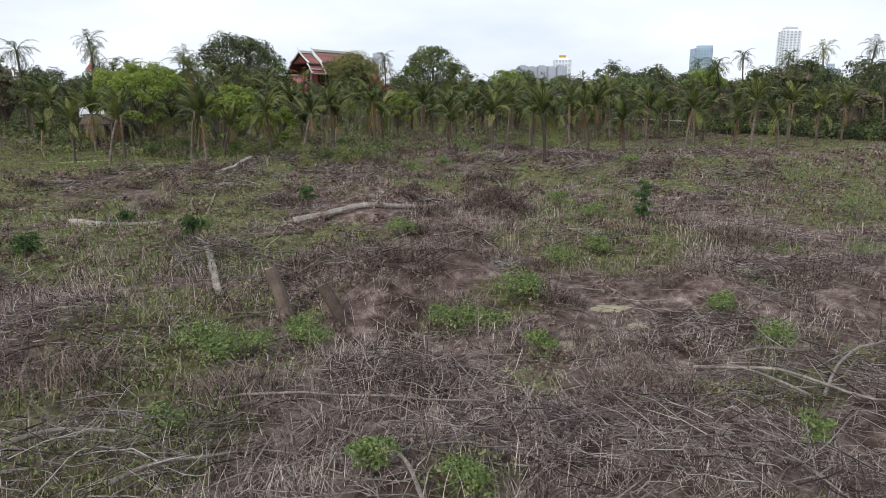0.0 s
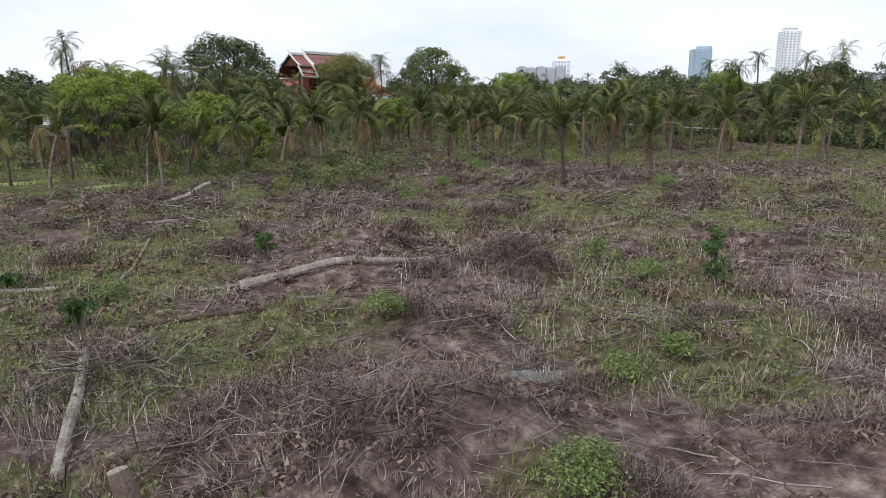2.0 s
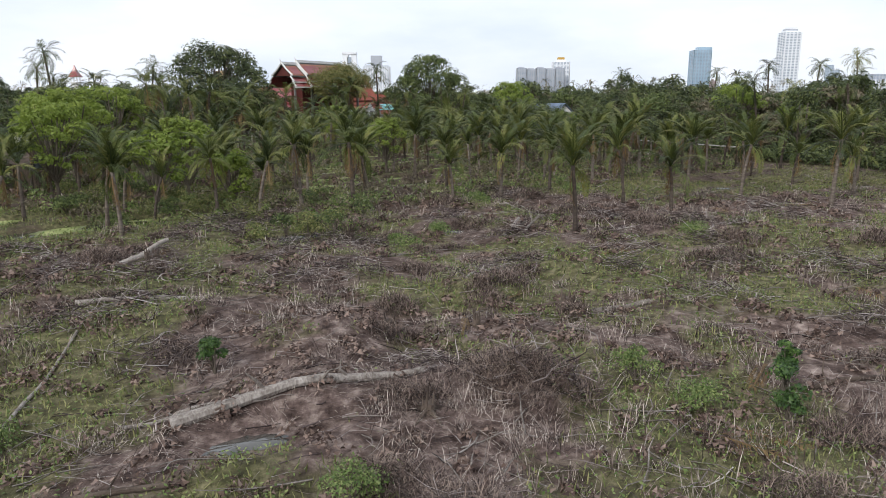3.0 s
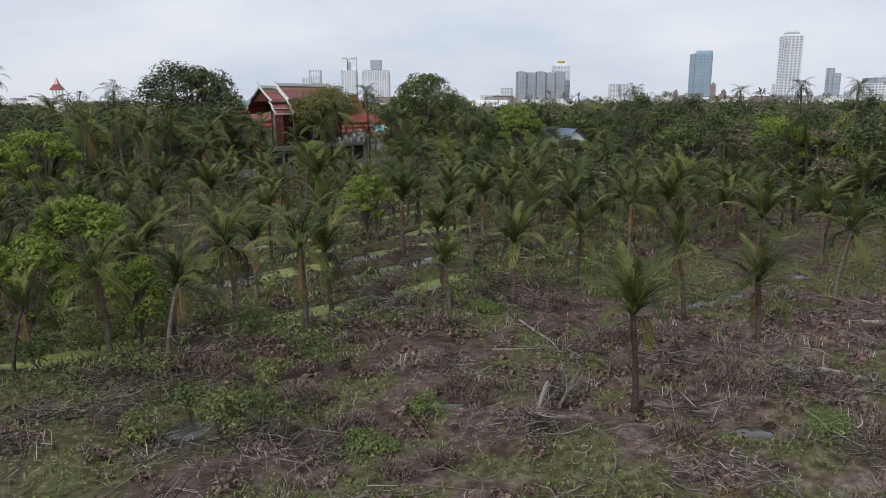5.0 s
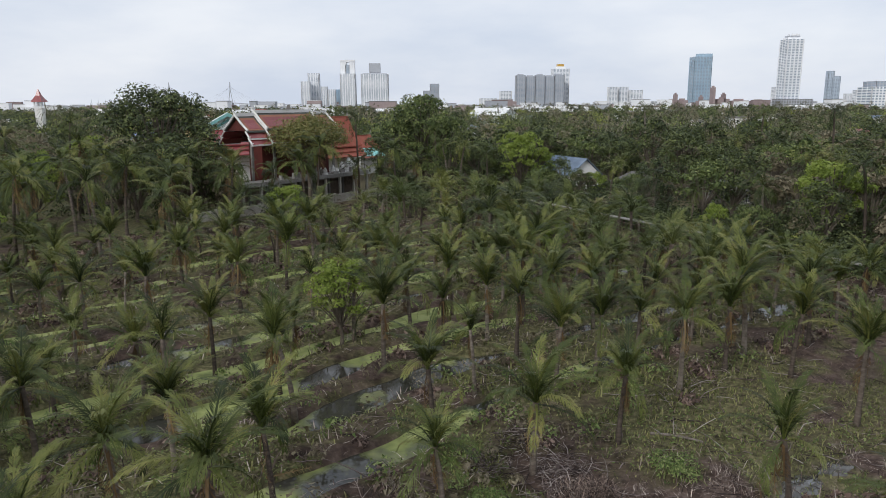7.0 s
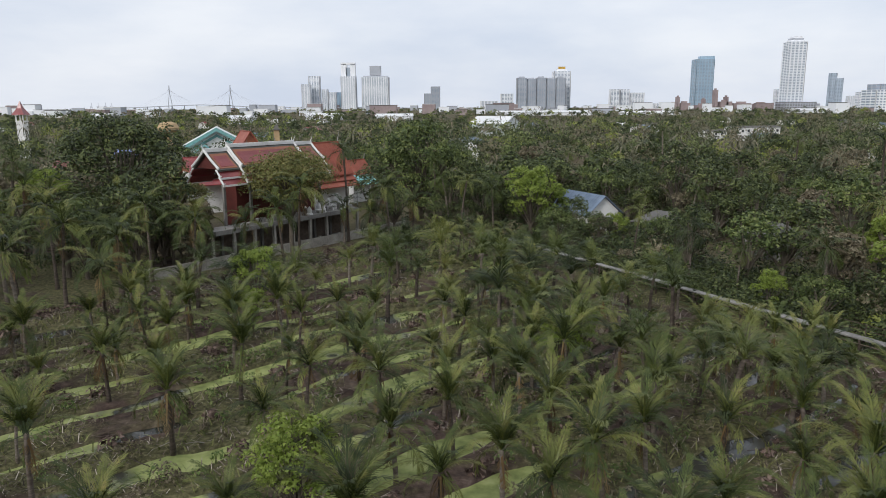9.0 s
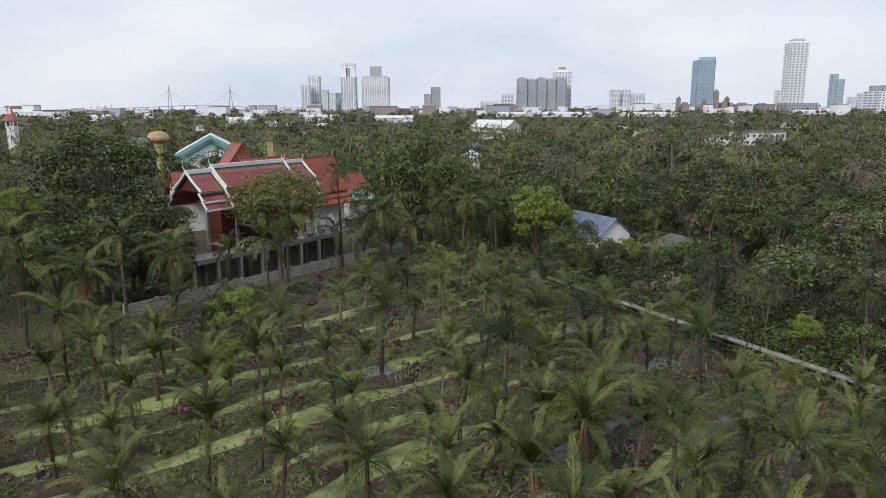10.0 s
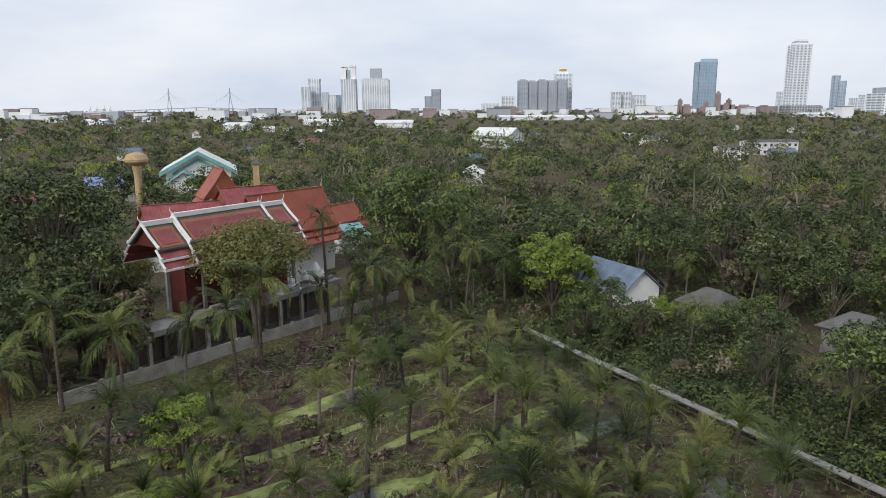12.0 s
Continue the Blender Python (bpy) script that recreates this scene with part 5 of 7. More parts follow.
def hall(x, y, turn, tiers, walls, label, panel=None, base=0.0, wall_mat=M_WHITE, pillars=(), horns=0.0, skirts=(0,)):
    """A Thai hall: tiers of (x centre, length, run, rise, eave height), each with white edge mouldings and finials."""
    h = thing("temple_hall", pose(x, y, base, 0, 0, turn), label, "temple", "temple halls")
    for (wx, wl, wd, wh) in walls:
        part("wall", Solid().box(wx, 0, 0, wl, wd, wh), wall_mat, h)
    for px in pillars:
        part("pillar", Solid().box(px, -2.0, 3.75, 0.3, 0.3, 5.4), M_CONC_DARK, h, "square grey pillar")
    edge = 0.14 if panel else 0.07
    for k, (cx, L, run, rise, z, mat) in enumerate(tiers):
        f, b = Solid(), Solid()
        gable_roof(f, b, L, run, rise, z)
        for sol in (f, b):
            o = part("roof_slope", sol, M_SLATE if panel else mat, h)
            o.location.x = cx
        if panel:
            slope_panel(L - 0.8, run, rise, z, 0.16, 0.94, 0.05, panel, h, "ochre_border", cx)
            slope_panel(L - 1.4, run, rise, z, 0.28, 0.86, 0.09, mat, h, "red_panel", cx)
        else:
            o = tile_courses(L - 0.5, [(0, z + rise), (-run * 0.45, z + rise * 0.5), (-run, z)], 0.5, mat, h)
            o.location.x = cx
        if panel:
            o = part("ridge_moulding", Solid().box(0, 0, z + rise - 0.1, L + 0.1, 0.42, 0.42), M_WHITE, h, "white ridge moulding")
        else:
            o = part("ridge_moulding", Solid().box(0, 0, z + rise - 0.08, L + 0.1, 0.2, 0.2), mat, h)
        o.location.x = cx
        for e in (-1, 1):
            xe = cx + e * L / 2
            for s in (-1, 1):
                part("bargeboard", Solid().tube([(xe, 0, z + rise + edge), (xe, s * run * 0.45, z + rise * 0.5 + edge), (xe, s * run, z + edge), (xe, s * run * 1.05, z + 0.25 + edge)], [edge, edge, edge, 0.04], 6), M_WHITE if panel else mat, h,
                     "white bargeboard" if panel else "")
            tip = 0.9 if not horns else horns
            part("finial", Solid().tube([(xe, 0, z + rise + 0.1), (xe + e * 0.08, 0, z + rise + 0.4 * tip), (xe + e * 0.3, 0, z + rise + 0.7 * tip), (xe + e * 0.24, 0, z + rise + tip)], [0.11, 0.08, 0.05, 0.015], 6), M_WHITE if panel else M_CONC, h, "pale horn finial")
            part("gable_board", Solid().prism([(xe - e * 0.5, -run * 0.9, z + 0.05), (xe - e * 0.5, run * 0.9, z + 0.05), (xe - e * 0.5, 0, z + rise - 0.25)], (e * 0.12, 0, 0)), M_MAROON if panel else M_GOLDTILE, h, "carved gable board")
        # lower skirts of eaves, each with its own moulded ends
        if k in skirts:
            for zz, r0, r1 in ((z - 0.55, run * 0.86, run * 1.16), (z - 1.35, run * 1.06, run * 1.36)):
                for s in (-1, 1):
                    o = part("lower_eave", Solid().prism([(-L / 2 - 0.1, s * r0, zz + 0.45), (-L / 2 - 0.1, s * r1, zz - 0.35), (-L / 2 - 0.1, s * r1, zz - 0.5), (-L / 2 - 0.1, s * r0, zz + 0.3)], (L + 0.2, 0, 0)), mat, h)
                    o.location.x = cx
                    if panel:
                        o = part("eave_moulding", Solid().box(0, s * r1, zz - 0.5, L + 0.3, 0.2, 0.2), M_WHITE, h, "white eave moulding")
                        o.location.x = cx
                        for e in (-1, 1):
                            xe = cx + e * (L / 2 + 0.1)
                            part("eave_end", Solid().tube([(xe, s * r0, zz + 0.55), (xe, s * r1, zz - 0.25), (xe, s * (r1 + 0.3), zz - 0.05)], [0.12, 0.12, 0.03], 6), M_WHITE, h, "white eave end")
    return h


front = hall(-21.05, 138.65, 55, [(0, 10.4, 2.5, 2.2, 10.4, M_RED), (-6.85, 3.2, 2.4, 2.0, 10.2, M_RED), (6.75, 3.0, 2.4, 2.0, 10.4, M_RED)], [(1.0, 12.6, 2.6, 10.0)],
             "long Thai temple hall, red and ochre tiered roof edged white", M_GOLDTILE, wall_mat=M_MAROON, pillars=(-7.6, -3.8, 0.0, 3.8, 7.6), skirts=(0, 1, 2))
rear = hall(-20.2, 164.8, 54, [(0, 13.3, 3.4, 5.1, 6.3, M_ORANGE)], [(0, 12.4, 5.4, 6.2)], "temple hall with a plain orange tiled roof and white walls", horns=1.7)
side = hall(-15.0, 181.0, 60, [(0, 6.0, 2.3, 2.5, 5.0, M_ORANGE)], [(0, 5.4, 3.6, 5.0)], "small temple porch with an orange tiled roof", horns=1.2)
shrine = hall(-36.4, 188.0, 120, [(0, 7.0, 3.4, 4.6, 8.0, M_ORANGE)], [(0, 6.0, 5.0, 8.0)], "narrow orange gabled shrine behind the hall")
wing = hall(-36.8, 171.0, 32, [(0, 11.0, 4.4, 2.4, 6.6, M_RED)], [(0, 10.0, 7.0, 6.6)], "low red-roofed temple wing behind the main hall")
wing2 = hall(-29.0, 178.0, 36, [(0, 9.0, 4.0, 2.6, 8.0, M_RED)], [(0, 8.0, 6.0, 8.0)], "red-roofed cloister behind the main hall")

# crematory chimney
ch = thing("chimney", pose(-33.0, 199.0, 0), "square ochre crematory chimney with a stepped cap", "chimney")
part("stack", Solid().box(0, 0, 0, 1.3, 1.3, 12.4, 0.3, 0.8), M_TAN, ch)
part("cap", Solid().box(0, 0, 12.4, 1.5, 1.5, 0.3, 0.3).box(0, 0, 12.7, 0.9, 0.9, 0.8, 0.3, 0.6), M_CONC_DARK, ch)

# platform on columns, with a low wall in front
ta = radians(55)
dirx, diry = math.cos(ta), math.sin(ta)
terrace = thing("temple_terrace", pose(-24.8, 127.0, 0, 0, 0, math.degrees(ta)), "raised concrete terrace on square columns, dark and open beneath", "terrace")
TL = 24.0
part("slab", Solid().box(TL / 2 + 0.3, 0.5, 3.45, TL - 0.6, 2.6, 0.3), M_CONC, terrace)
part("edge_beam", Solid().box(TL / 2 + 0.3, -0.95, 3.3, TL - 0.6, 0.3, 0.5), M_CONC, terrace)
# Dark backing, floor and rear columns paint the shade under the open slab.
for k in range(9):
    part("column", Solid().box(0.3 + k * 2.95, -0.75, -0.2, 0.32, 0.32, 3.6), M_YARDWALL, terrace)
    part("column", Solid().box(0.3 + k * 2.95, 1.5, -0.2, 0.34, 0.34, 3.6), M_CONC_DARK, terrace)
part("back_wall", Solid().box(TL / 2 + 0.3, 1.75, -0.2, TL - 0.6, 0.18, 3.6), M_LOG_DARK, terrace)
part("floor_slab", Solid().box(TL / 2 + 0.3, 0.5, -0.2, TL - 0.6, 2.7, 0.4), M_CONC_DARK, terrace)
for k in range(10):
    part("parapet_block", Solid().box(6 + k * 1.9, -0.4 + 0.5 * (k % 2), 3.75, 1.1, 0.5, 0.35 + 0.2 * (k % 3)), M_CONC, terrace)
part("rear_slab", Solid().box(TL - 4.6, 3.9, 3.42, 8.8, 4.2, 0.33), M_CONC, terrace)
wall_low = thing("boundary_wall", pose(-28.2, 120.0, 0, 0, 0, 52), "low stained concrete boundary wall round the temple yard", "wall", kind="structure")
for k in range(12):
    part("wall_panel", Solid().box(1.6 + 3.25 * k, 0, -0.3, 3.2, 0.16, 1.45), M_YARDWALL, wall_low)
    part("post", Solid().box(3.25 * k, 0, -0.3, 0.26, 0.26, 1.6), M_YARDWALL, wall_low)

# weathered white statues and urns on the terrace, as plain shapes
for k, (x, y, s) in enumerate([(-13.9, 143.8, 1.3), (-13.0, 145.6, 1.7), (-15.0, 142.4, 1.0), (-12.4, 146.2, 0.9), (-16.4, 140.6, 0.8), (-14.2, 141.6, 0.7), (-15.6, 139.2, 0.9), (-12.0, 144.0, 1.1)]):
    st = new("statue", Solid().tube([(0, 0, 0), (0, 0, 0.25), (0, 0, 0.3), (0, 0, 0.7), (0, 0, 1.0), (0, 0, 1.2)], [0.5, 0.45, 0.3, 0.34, 0.18, 0.05], 9).mesh("statue", M_WHITE))
    st.matrix_basis = pose(x, y, 3.75) @ Matrix.Scale(s, 4)
    tagged(st, "weathered white plaster statue on the temple terrace", "statue", "terrace statues")

# turquoise awning beside the halls
aw = thing("awning", pose(-12.4, 172.0, 0, 0, 0, 30), "sloping turquoise sheet awning on thin posts", "awning")
part("sheet", Solid().prism([(-2.2, -2, 4.2), (-2.2, 2, 5.4), (-2.2, 2, 5.48), (-2.2, -2, 4.28)], (4.4, 0, 0)), M_TURQ, aw)
for sx in (-2, 2):
    part("post", Solid().box(sx, -1.9, 0, 0.1, 0.1, 4.2), M_STEEL, aw)
    part("post", Solid().box(sx, 1.9, 0, 0.1, 0.1, 5.4), M_STEEL, aw)


# ---- other buildings ----
def house(x, y, turn, L, W, wall_h, rise, roof_mat, wall_mat, label, windows=2, over=0.45, base=0.0, hip=False):
    h = thing("house", pose(x, y, base, 0, 0, turn), label, "house")
    part("wall", Solid().box(0, 0, -0.2, L, W, wall_h + 0.2), wall_mat, h)
    if not hip:
        for e in (-1, 1):
            part("gable", Solid().prism([(e * L / 2, -W / 2, wall_h), (e * L / 2, W / 2, wall_h), (e * L / 2, 0, wall_h + rise)], (-e * 0.15, 0, 0)), wall_mat, h)
        for s in (-1, 1):
            k = 1 + over * 2 / W
            part("roof_slope", Solid().prism([(-L / 2 - over, 0, wall_h + rise + 0.06), (-L / 2 - over, s * W / 2 * k, wall_h + rise * (1 - k) + 0.06), (-L / 2 - over, s * W / 2 * k, wall_h + rise * (1 - k) + 0.14),
                                              (-L / 2 - over, 0, wall_h + rise + 0.14)], (L + 2 * over, 0, 0)), roof_mat, h)
        ribs = Solid()
        for i in range(int(L / 0.5)):
            xx = -L / 2 + 0.25 + i * 0.5
            for s in (-1, 1):
                k = 1 + over * 2 / W
                ribs.tube([(xx, 0, wall_h + rise + 0.15), (xx, s * W / 2 * k, wall_h + rise * (1 - k) + 0.15)], [0.03, 0.03], 4, False)
        part("roof_ribs", ribs, roof_mat, h)
    else:
        a, b, r = L / 2 + over, W / 2 + over, L / 2 * 0.4
        part("roof", Solid().add([(-a, -b, wall_h), (a, -b, wall_h), (a, b, wall_h), (-a, b, wall_h), (-r, 0, wall_h + rise), (r, 0, wall_h + rise), (-a, -b, wall_h - 0.1), (a, -b, wall_h - 0.1), (a, b, wall_h - 0.1), (-a, b, wall_h - 0.1)],
                                 [(0, 1, 5, 4), (1, 2, 5), (2, 3, 4, 5), (3, 0, 4), (9, 8, 7, 6), (0, 6, 7, 1), (1, 7, 8, 2), (2, 8, 9, 3), (3, 9, 6, 0)]), roof_mat, h)
    for i in range(windows):
        px = (i - (windows - 1) / 2) * W / (windows + 0.8)
        for e in (-1, 1):
            w = part("window", Solid().box(e * L / 2, px, wall_h * 0.42, 0.14, 0.62, 0.95), M_GLASSDARK, h)
            part("window_frame", Solid().box(e * (L / 2 + 0.05), px, wall_h * 0.42 - 0.06, 0.1, 0.75, 0.06).box(e * (L / 2 + 0.05), px, wall_h * 0.42 + 0.95, 0.1, 0.75, 0.06).box(e * (L / 2 + 0.05), px, wall_h * 0.42, 0.1, 0.05, 0.95), M_WHITE, w)
    n = max(2, int(L / 3))
    for i in range(n):
        px = -L / 2 + L * (i + 0.5) / n
        for s in (-1, 1):
            for z in ((1.0, 4.0) if 5.2 < wall_h < 6.6 else (wall_h * 0.4,)):
                part("window", Solid().box(px, s * W / 2, z, 1.1 if wall_h > 5.2 else 0.8, 0.14, 1.2 if wall_h > 5.2 else 1.0), M_GLASSDARK, h)
    return h


house(20.1, 144.2, 116, 7.6, 4.9, 3.7, 2.0, M_BLUEROOF, M_WHITE, "white gabled house with a grey-blue ribbed sheet roof", 2)
house(29.0, 139.8, -60, 5.0, 4.2, 2.5, 1.5, M_GREYROOF, M_CONC_DARK, "small hut with a grey hipped asbestos roof", 1, hip=True)
house(39.0, 130.6, -60, 5.0, 4.0, 2.6, 1.4, M_GREYROOF, M_CONC_DARK, "low house with a mossy grey hipped roof among trees", 1, hip=True)
house(32.5, 475, -35, 24, 17, 7.0, 4.0, M_WHITEROOF, M_TRIMROOF, "white-roofed sports hall with pale green gable wall", 3)
house(153, 402, 8, 24, 9, 6.2, 0.6, M_GREYROOF, M_WHITE, "two-storey white house with a flat grey roof", 4)
house(122, 372, 12, 9, 7, 5.4, 0.6, M_GREYROOF, M_WHITE, "white two-storey house with a flat grey roof", 2)
house(150, 382, 0, 10, 7, 2.5, 1.6, M_BLUEROOF, M_CONC, "low house with a blue-grey sheet roof", 2)
house(-68.2, 272, 107, 18, 17.0, 6.3, 4.7, M_TRIMROOF, M_WHITE, "large white hall with pale roof and teal trim", 3, over=1.6)
house(-67.2, 257, 107, 8, 9.0, 3.2, 3.0, M_TEAL, M_WHITE, "white entrance porch with a teal gabled roof", 1, over=0.8)
house(-79.5, 246, 8, 15, 8, 4.2, 1.6, M_BLUETARP, M_CONC, "long shed with a faded blue sheet roof", 2)
house(-90.5, 230, 8, 9, 7, 2.6, 1.6, M_RED, M_CONC, "low house with a dull red roof", 2)
house(-150, 265, 8, 14, 9, 3.0, 1.6, M_RED, M_CONC, "low house with a dark red roof", 2)

# cottages scattered through the far woods
hr = np.random.default_rng(5)
for k in range(34):
    Y = 255 + 620 * hr.random()
    X = (hr.random() * 2 - 1) * 0.6 * Y
    if blocked(X, Y, 8):
        continue
    house(X, Y, 180 * hr.random(), 8 + 8 * hr.random(), 6 + 3 * hr.random(), 2.8 + 0.8 * hr.random(), 1.8, (M_GREYROOF, M_WHITEROOF, M_BLUEROOF, M_RED, M_GREYROOF)[k % 5], (M_WHITE, M_CONC)[k % 2],
          ("cottage with a grey sheet roof half hidden by trees", "cottage with a white sheet roof half hidden by trees", "cottage with a blue-grey roof half hidden by trees",
           "cottage with a dull red roof half hidden by trees", "cottage with a grey sheet roof half hidden by trees")[k % 5], 1)

for hx, hy, W, hz, rise, L in ((-68.2, 272, 17.0, 6.3, 4.7, 18.0),):
    fz = thing("roof_trim", pose(hx, hy, 0, 0, 0, 107), "teal painted roof trim on the white hall", "trim", kind="structure")
    for s in (-1, 1):
        k = 1 + 1.6 * 2 / W
        part("fascia", Solid().prism([(-L / 2 - 1.75, 0, hz + rise + 0.2), (-L / 2 - 1.75, s * W / 2 * k, hz + rise * (1 - k) + 0.2), (-L / 2 - 1.75, s * W / 2 * k, hz + rise * (1 - k) - 0.9), (-L / 2 - 1.75, 0, hz + rise - 0.9)], (0.14, 0, 0)), M_TEAL, fz)
        part("fascia", Solid().prism([(-L / 2 - 0.2, 0, hz + rise - 1.8), (-L / 2 - 0.2, s * W / 2 * 0.8, hz + rise * 0.2 - 1.8), (-L / 2 - 0.2, s * W / 2 * 0.8, hz + rise * 0.2 - 2.6), (-L / 2 - 0.2, 0, hz + rise - 2.6)], (0.14, 0, 0)), M_TEAL, fz)

# mushroom water tower
wt = thing("water_tower", pose(-59.4, 210, 0), "tan concrete water tower with a mushroom-shaped tank", "water tower")
part("stem", Solid().tube([(0, 0, 0), (0, 0, 9.5), (0, 0, 11.6)], [0.75, 0.7, 1.0], 16), M_TAN, wt)
part("tank", Solid().tube([(0, 0, 11.4), (0, 0, 12.2), (0, 0, 12.7), (0, 0, 13.6), (0, 0, 14.0)], [1.0, 2.2, 2.3, 1.8, 0.7], 20), M_TAN, wt)

# bell tower on the left
bt = thing("bell_tower", pose(-144.0, 300, 0), "slim white bell tower with a red and gold tiered roof", "tower")
part("shaft", Solid().box(0, 0, 0, 2.6, 2.6, 12.4), M_WHITE, bt)
part("gallery", Solid().box(0, 0, 12.4, 3.0, 3.0, 0.4).box(-1.2, -1.2, 12.8, 0.3, 0.3, 2).box(1.2, -1.2, 12.8, 0.3, 0.3, 2).box(1.2, 1.2, 12.8, 0.3, 0.3, 2).box(-1.2, 1.2, 12.8, 0.3, 0.3, 2), M_WHITE, bt)
part("roof", Solid().box(0, 0, 14.8, 4.2, 4.2, 2.2, 0, 0.4).box(0, 0, 16.9, 1.7, 1.7, 2.6, 0, 0.1), M_RED, bt)

# ---- raised walkway ----
wx, wy = PATH_B[0] - PATH_A[0], PATH_B[1] - PATH_A[1]
wlen = math.hypot(wx, wy)
walkway = thing("walkway", pose(PATH_A[0], PATH_A[1], 0, 0, 0, math.degrees(math.atan2(wy, wx))), "raised concrete footpath on short posts, with a thin pipe rail", "walkway", kind="structure")
n = 21
slab_me = Solid().box(1.19, 0, 1.38, 2.37, 0.66, 0.10).mesh("slab", M_CONC)
post_me = Solid().box(0.1, -0.24, -0.5, 0.13, 0.13, 1.88).box(0.1, 0.24, -0.5, 0.13, 0.13, 1.88).mesh("support", M_LOG_DARK)
rail_me = Solid().tube([(0.1, 0.34, 1.4), (0.1, 0.34, 2.35)], [0.025, 0.025], 5).mesh("rail_post", M_LOG_DARK)
for k in range(n):
    for me, nm in ((slab_me, "slab"), (post_me, "support")):
        part(nm, me, None, walkway).location.x = 2.4 * k
    if 15 < k < 20:
        part("rail_post", rail_me, None, walkway).location.x = 2.4 * k
part("rail", Solid().tube([(38.5, 0.34, 2.3), (38.5 + 2.4 * 3, 0.34, 2.32)], [0.025, 0.025], 5).tube([(38.5, 0.34, 1.9), (38.5 + 2.4 * 3, 0.34, 1.9)], [0.02, 0.02], 5), M_LOG_DARK, walkway)
part("pipe", Solid().tube([(0, -0.42, 1.12), (25, -0.44, 1.08), (50, -0.42, 1.12)], [0.035, 0.035, 0.035], 6), M_LOG_DARK, walkway)

# ---- the clearing: dead brush, straw, weeds ----
cr = np.random.default_rng(2024)


def scatter(n, y0, y1, power, side=0.62, extra=3.0, r=cr):
    """Points over the clearing, thicker towards y0."""
    y = y0 + (y1 - y0) * r.random(n) ** power
    x = (r.random(n) * 2 - 1) * (side * y + extra)
    return x, y


def twigs(name, x, y, length, radius, azim, pitch, bend, mat, z=None, lift=0.0, r=cr):
    """Bent three-sided sticks, one island each, in one mesh."""
    n = len(x)
    z = ground_z(x, y) + lift if z is None else z
    d = np.stack([np.cos(azim) * np.cos(pitch), np.sin(azim) * np.cos(pitch), np.sin(pitch)], 1)
    side = np.stack([-np.sin(azim), np.cos(azim), np.zeros(n)], 1)
    p0 = np.stack([x, y, z], 1) - d * (length * 0.5)[:, None] * (np.abs(pitch) < 0.35)[:, None]
    pts = []
    for t in (0, 0.35, 0.7, 1.0):
        w = bend * length * math.sin(math.pi * t) + r.normal(0, 0.03, n) * length
        sag = -0.12 * length * t * t * (pitch > 0.35)
        pts.append(p0 + d * (length * t)[:, None] + side * w[:, None] + np.stack([0 * sag, 0 * sag, sag + r.normal(0, 0.02, n) * length], 1))
    pts = np.stack(pts, 1)
    low = ground_z(pts[:, :, 0], pts[:, :, 1]) - 0.02
    pts[:, :, 2] = np.maximum(pts[:, :, 2], low)
    u = np.cross(d, side)
    ring = np.stack([side * math.cos(a) + u * math.sin(a) for a in (0.5, 2.6, 4.7)], 1)
    rad = radius[:, None] * np.array((1.0, 0.85, 0.65, 0.3))
    v = pts[:, :, None, :] + ring[:, None, :, :] * rad[:, :, None, None]
    v = v.reshape(-1, 3)
    faces = []
    for s in range(3):
        for k in range(3):
            q = (k + 1) % 3
            faces.append((s * 3 + k, s * 3 + q, s * 3 + 3 + q, s * 3 + 3 + k))
    loops = (np.arange(n)[:, None, None] * 12 + np.array(faces)[None]).reshape(-1).astype(np.int32)
    me = bpy.data.meshes.new(name)
    me.vertices.add(len(v))
    me.vertices.foreach_set("co", v.astype(np.float32).ravel())
    me.loops.add(len(loops))
    me.loops.foreach_set("vertex_index", loops)
    me.polygons.add(len(loops) // 4)
    me.polygons.foreach_set("loop_start", np.arange(0, len(loops), 4, dtype=np.int32))
    me.update(calc_edges=True)
    me.materials.append(mat)
    return me


def blades(name, x, y, z, height, width, lean, mat, r=cr, comb=0.0):
    """Upright or fallen tapering blades, two faces each."""
    n = len(x)
    a = r.random(n) * 6.283
    if comb:
        a = 12.6 * vnoise(x, y, 2.2, 88) + comb * r.normal(0, 1, n)
    d = np.stack([np.cos(a) * lean, np.sin(a) * lean, np.sqrt(np.maximum(0.02, 1 - lean ** 2))], 1)
    w = np.stack([-np.sin(a), np.cos(a), np.zeros(n)], 1) * width[:, None]
    base = np.stack([x, y, z], 1)
    mid = base + d * (height * 0.6)[:, None]
    tip = base + d * height[:, None] + np.stack([np.cos(a), np.sin(a), -0.8 * np.ones(n)], 1) * (0.25 * height * lean)[:, None]
    v = np.stack([base - w, base + w, mid + w * 0.8, mid - w * 0.8, mid - w * 0.8, mid + w * 0.8, tip], 1).reshape(-1, 3)
    return quads_mesh(name, v, np.tile((4, 3), n), mat)


def stuff(name, me, label, category):
    return tagged(new(name, me), label, category, kind="stuff")


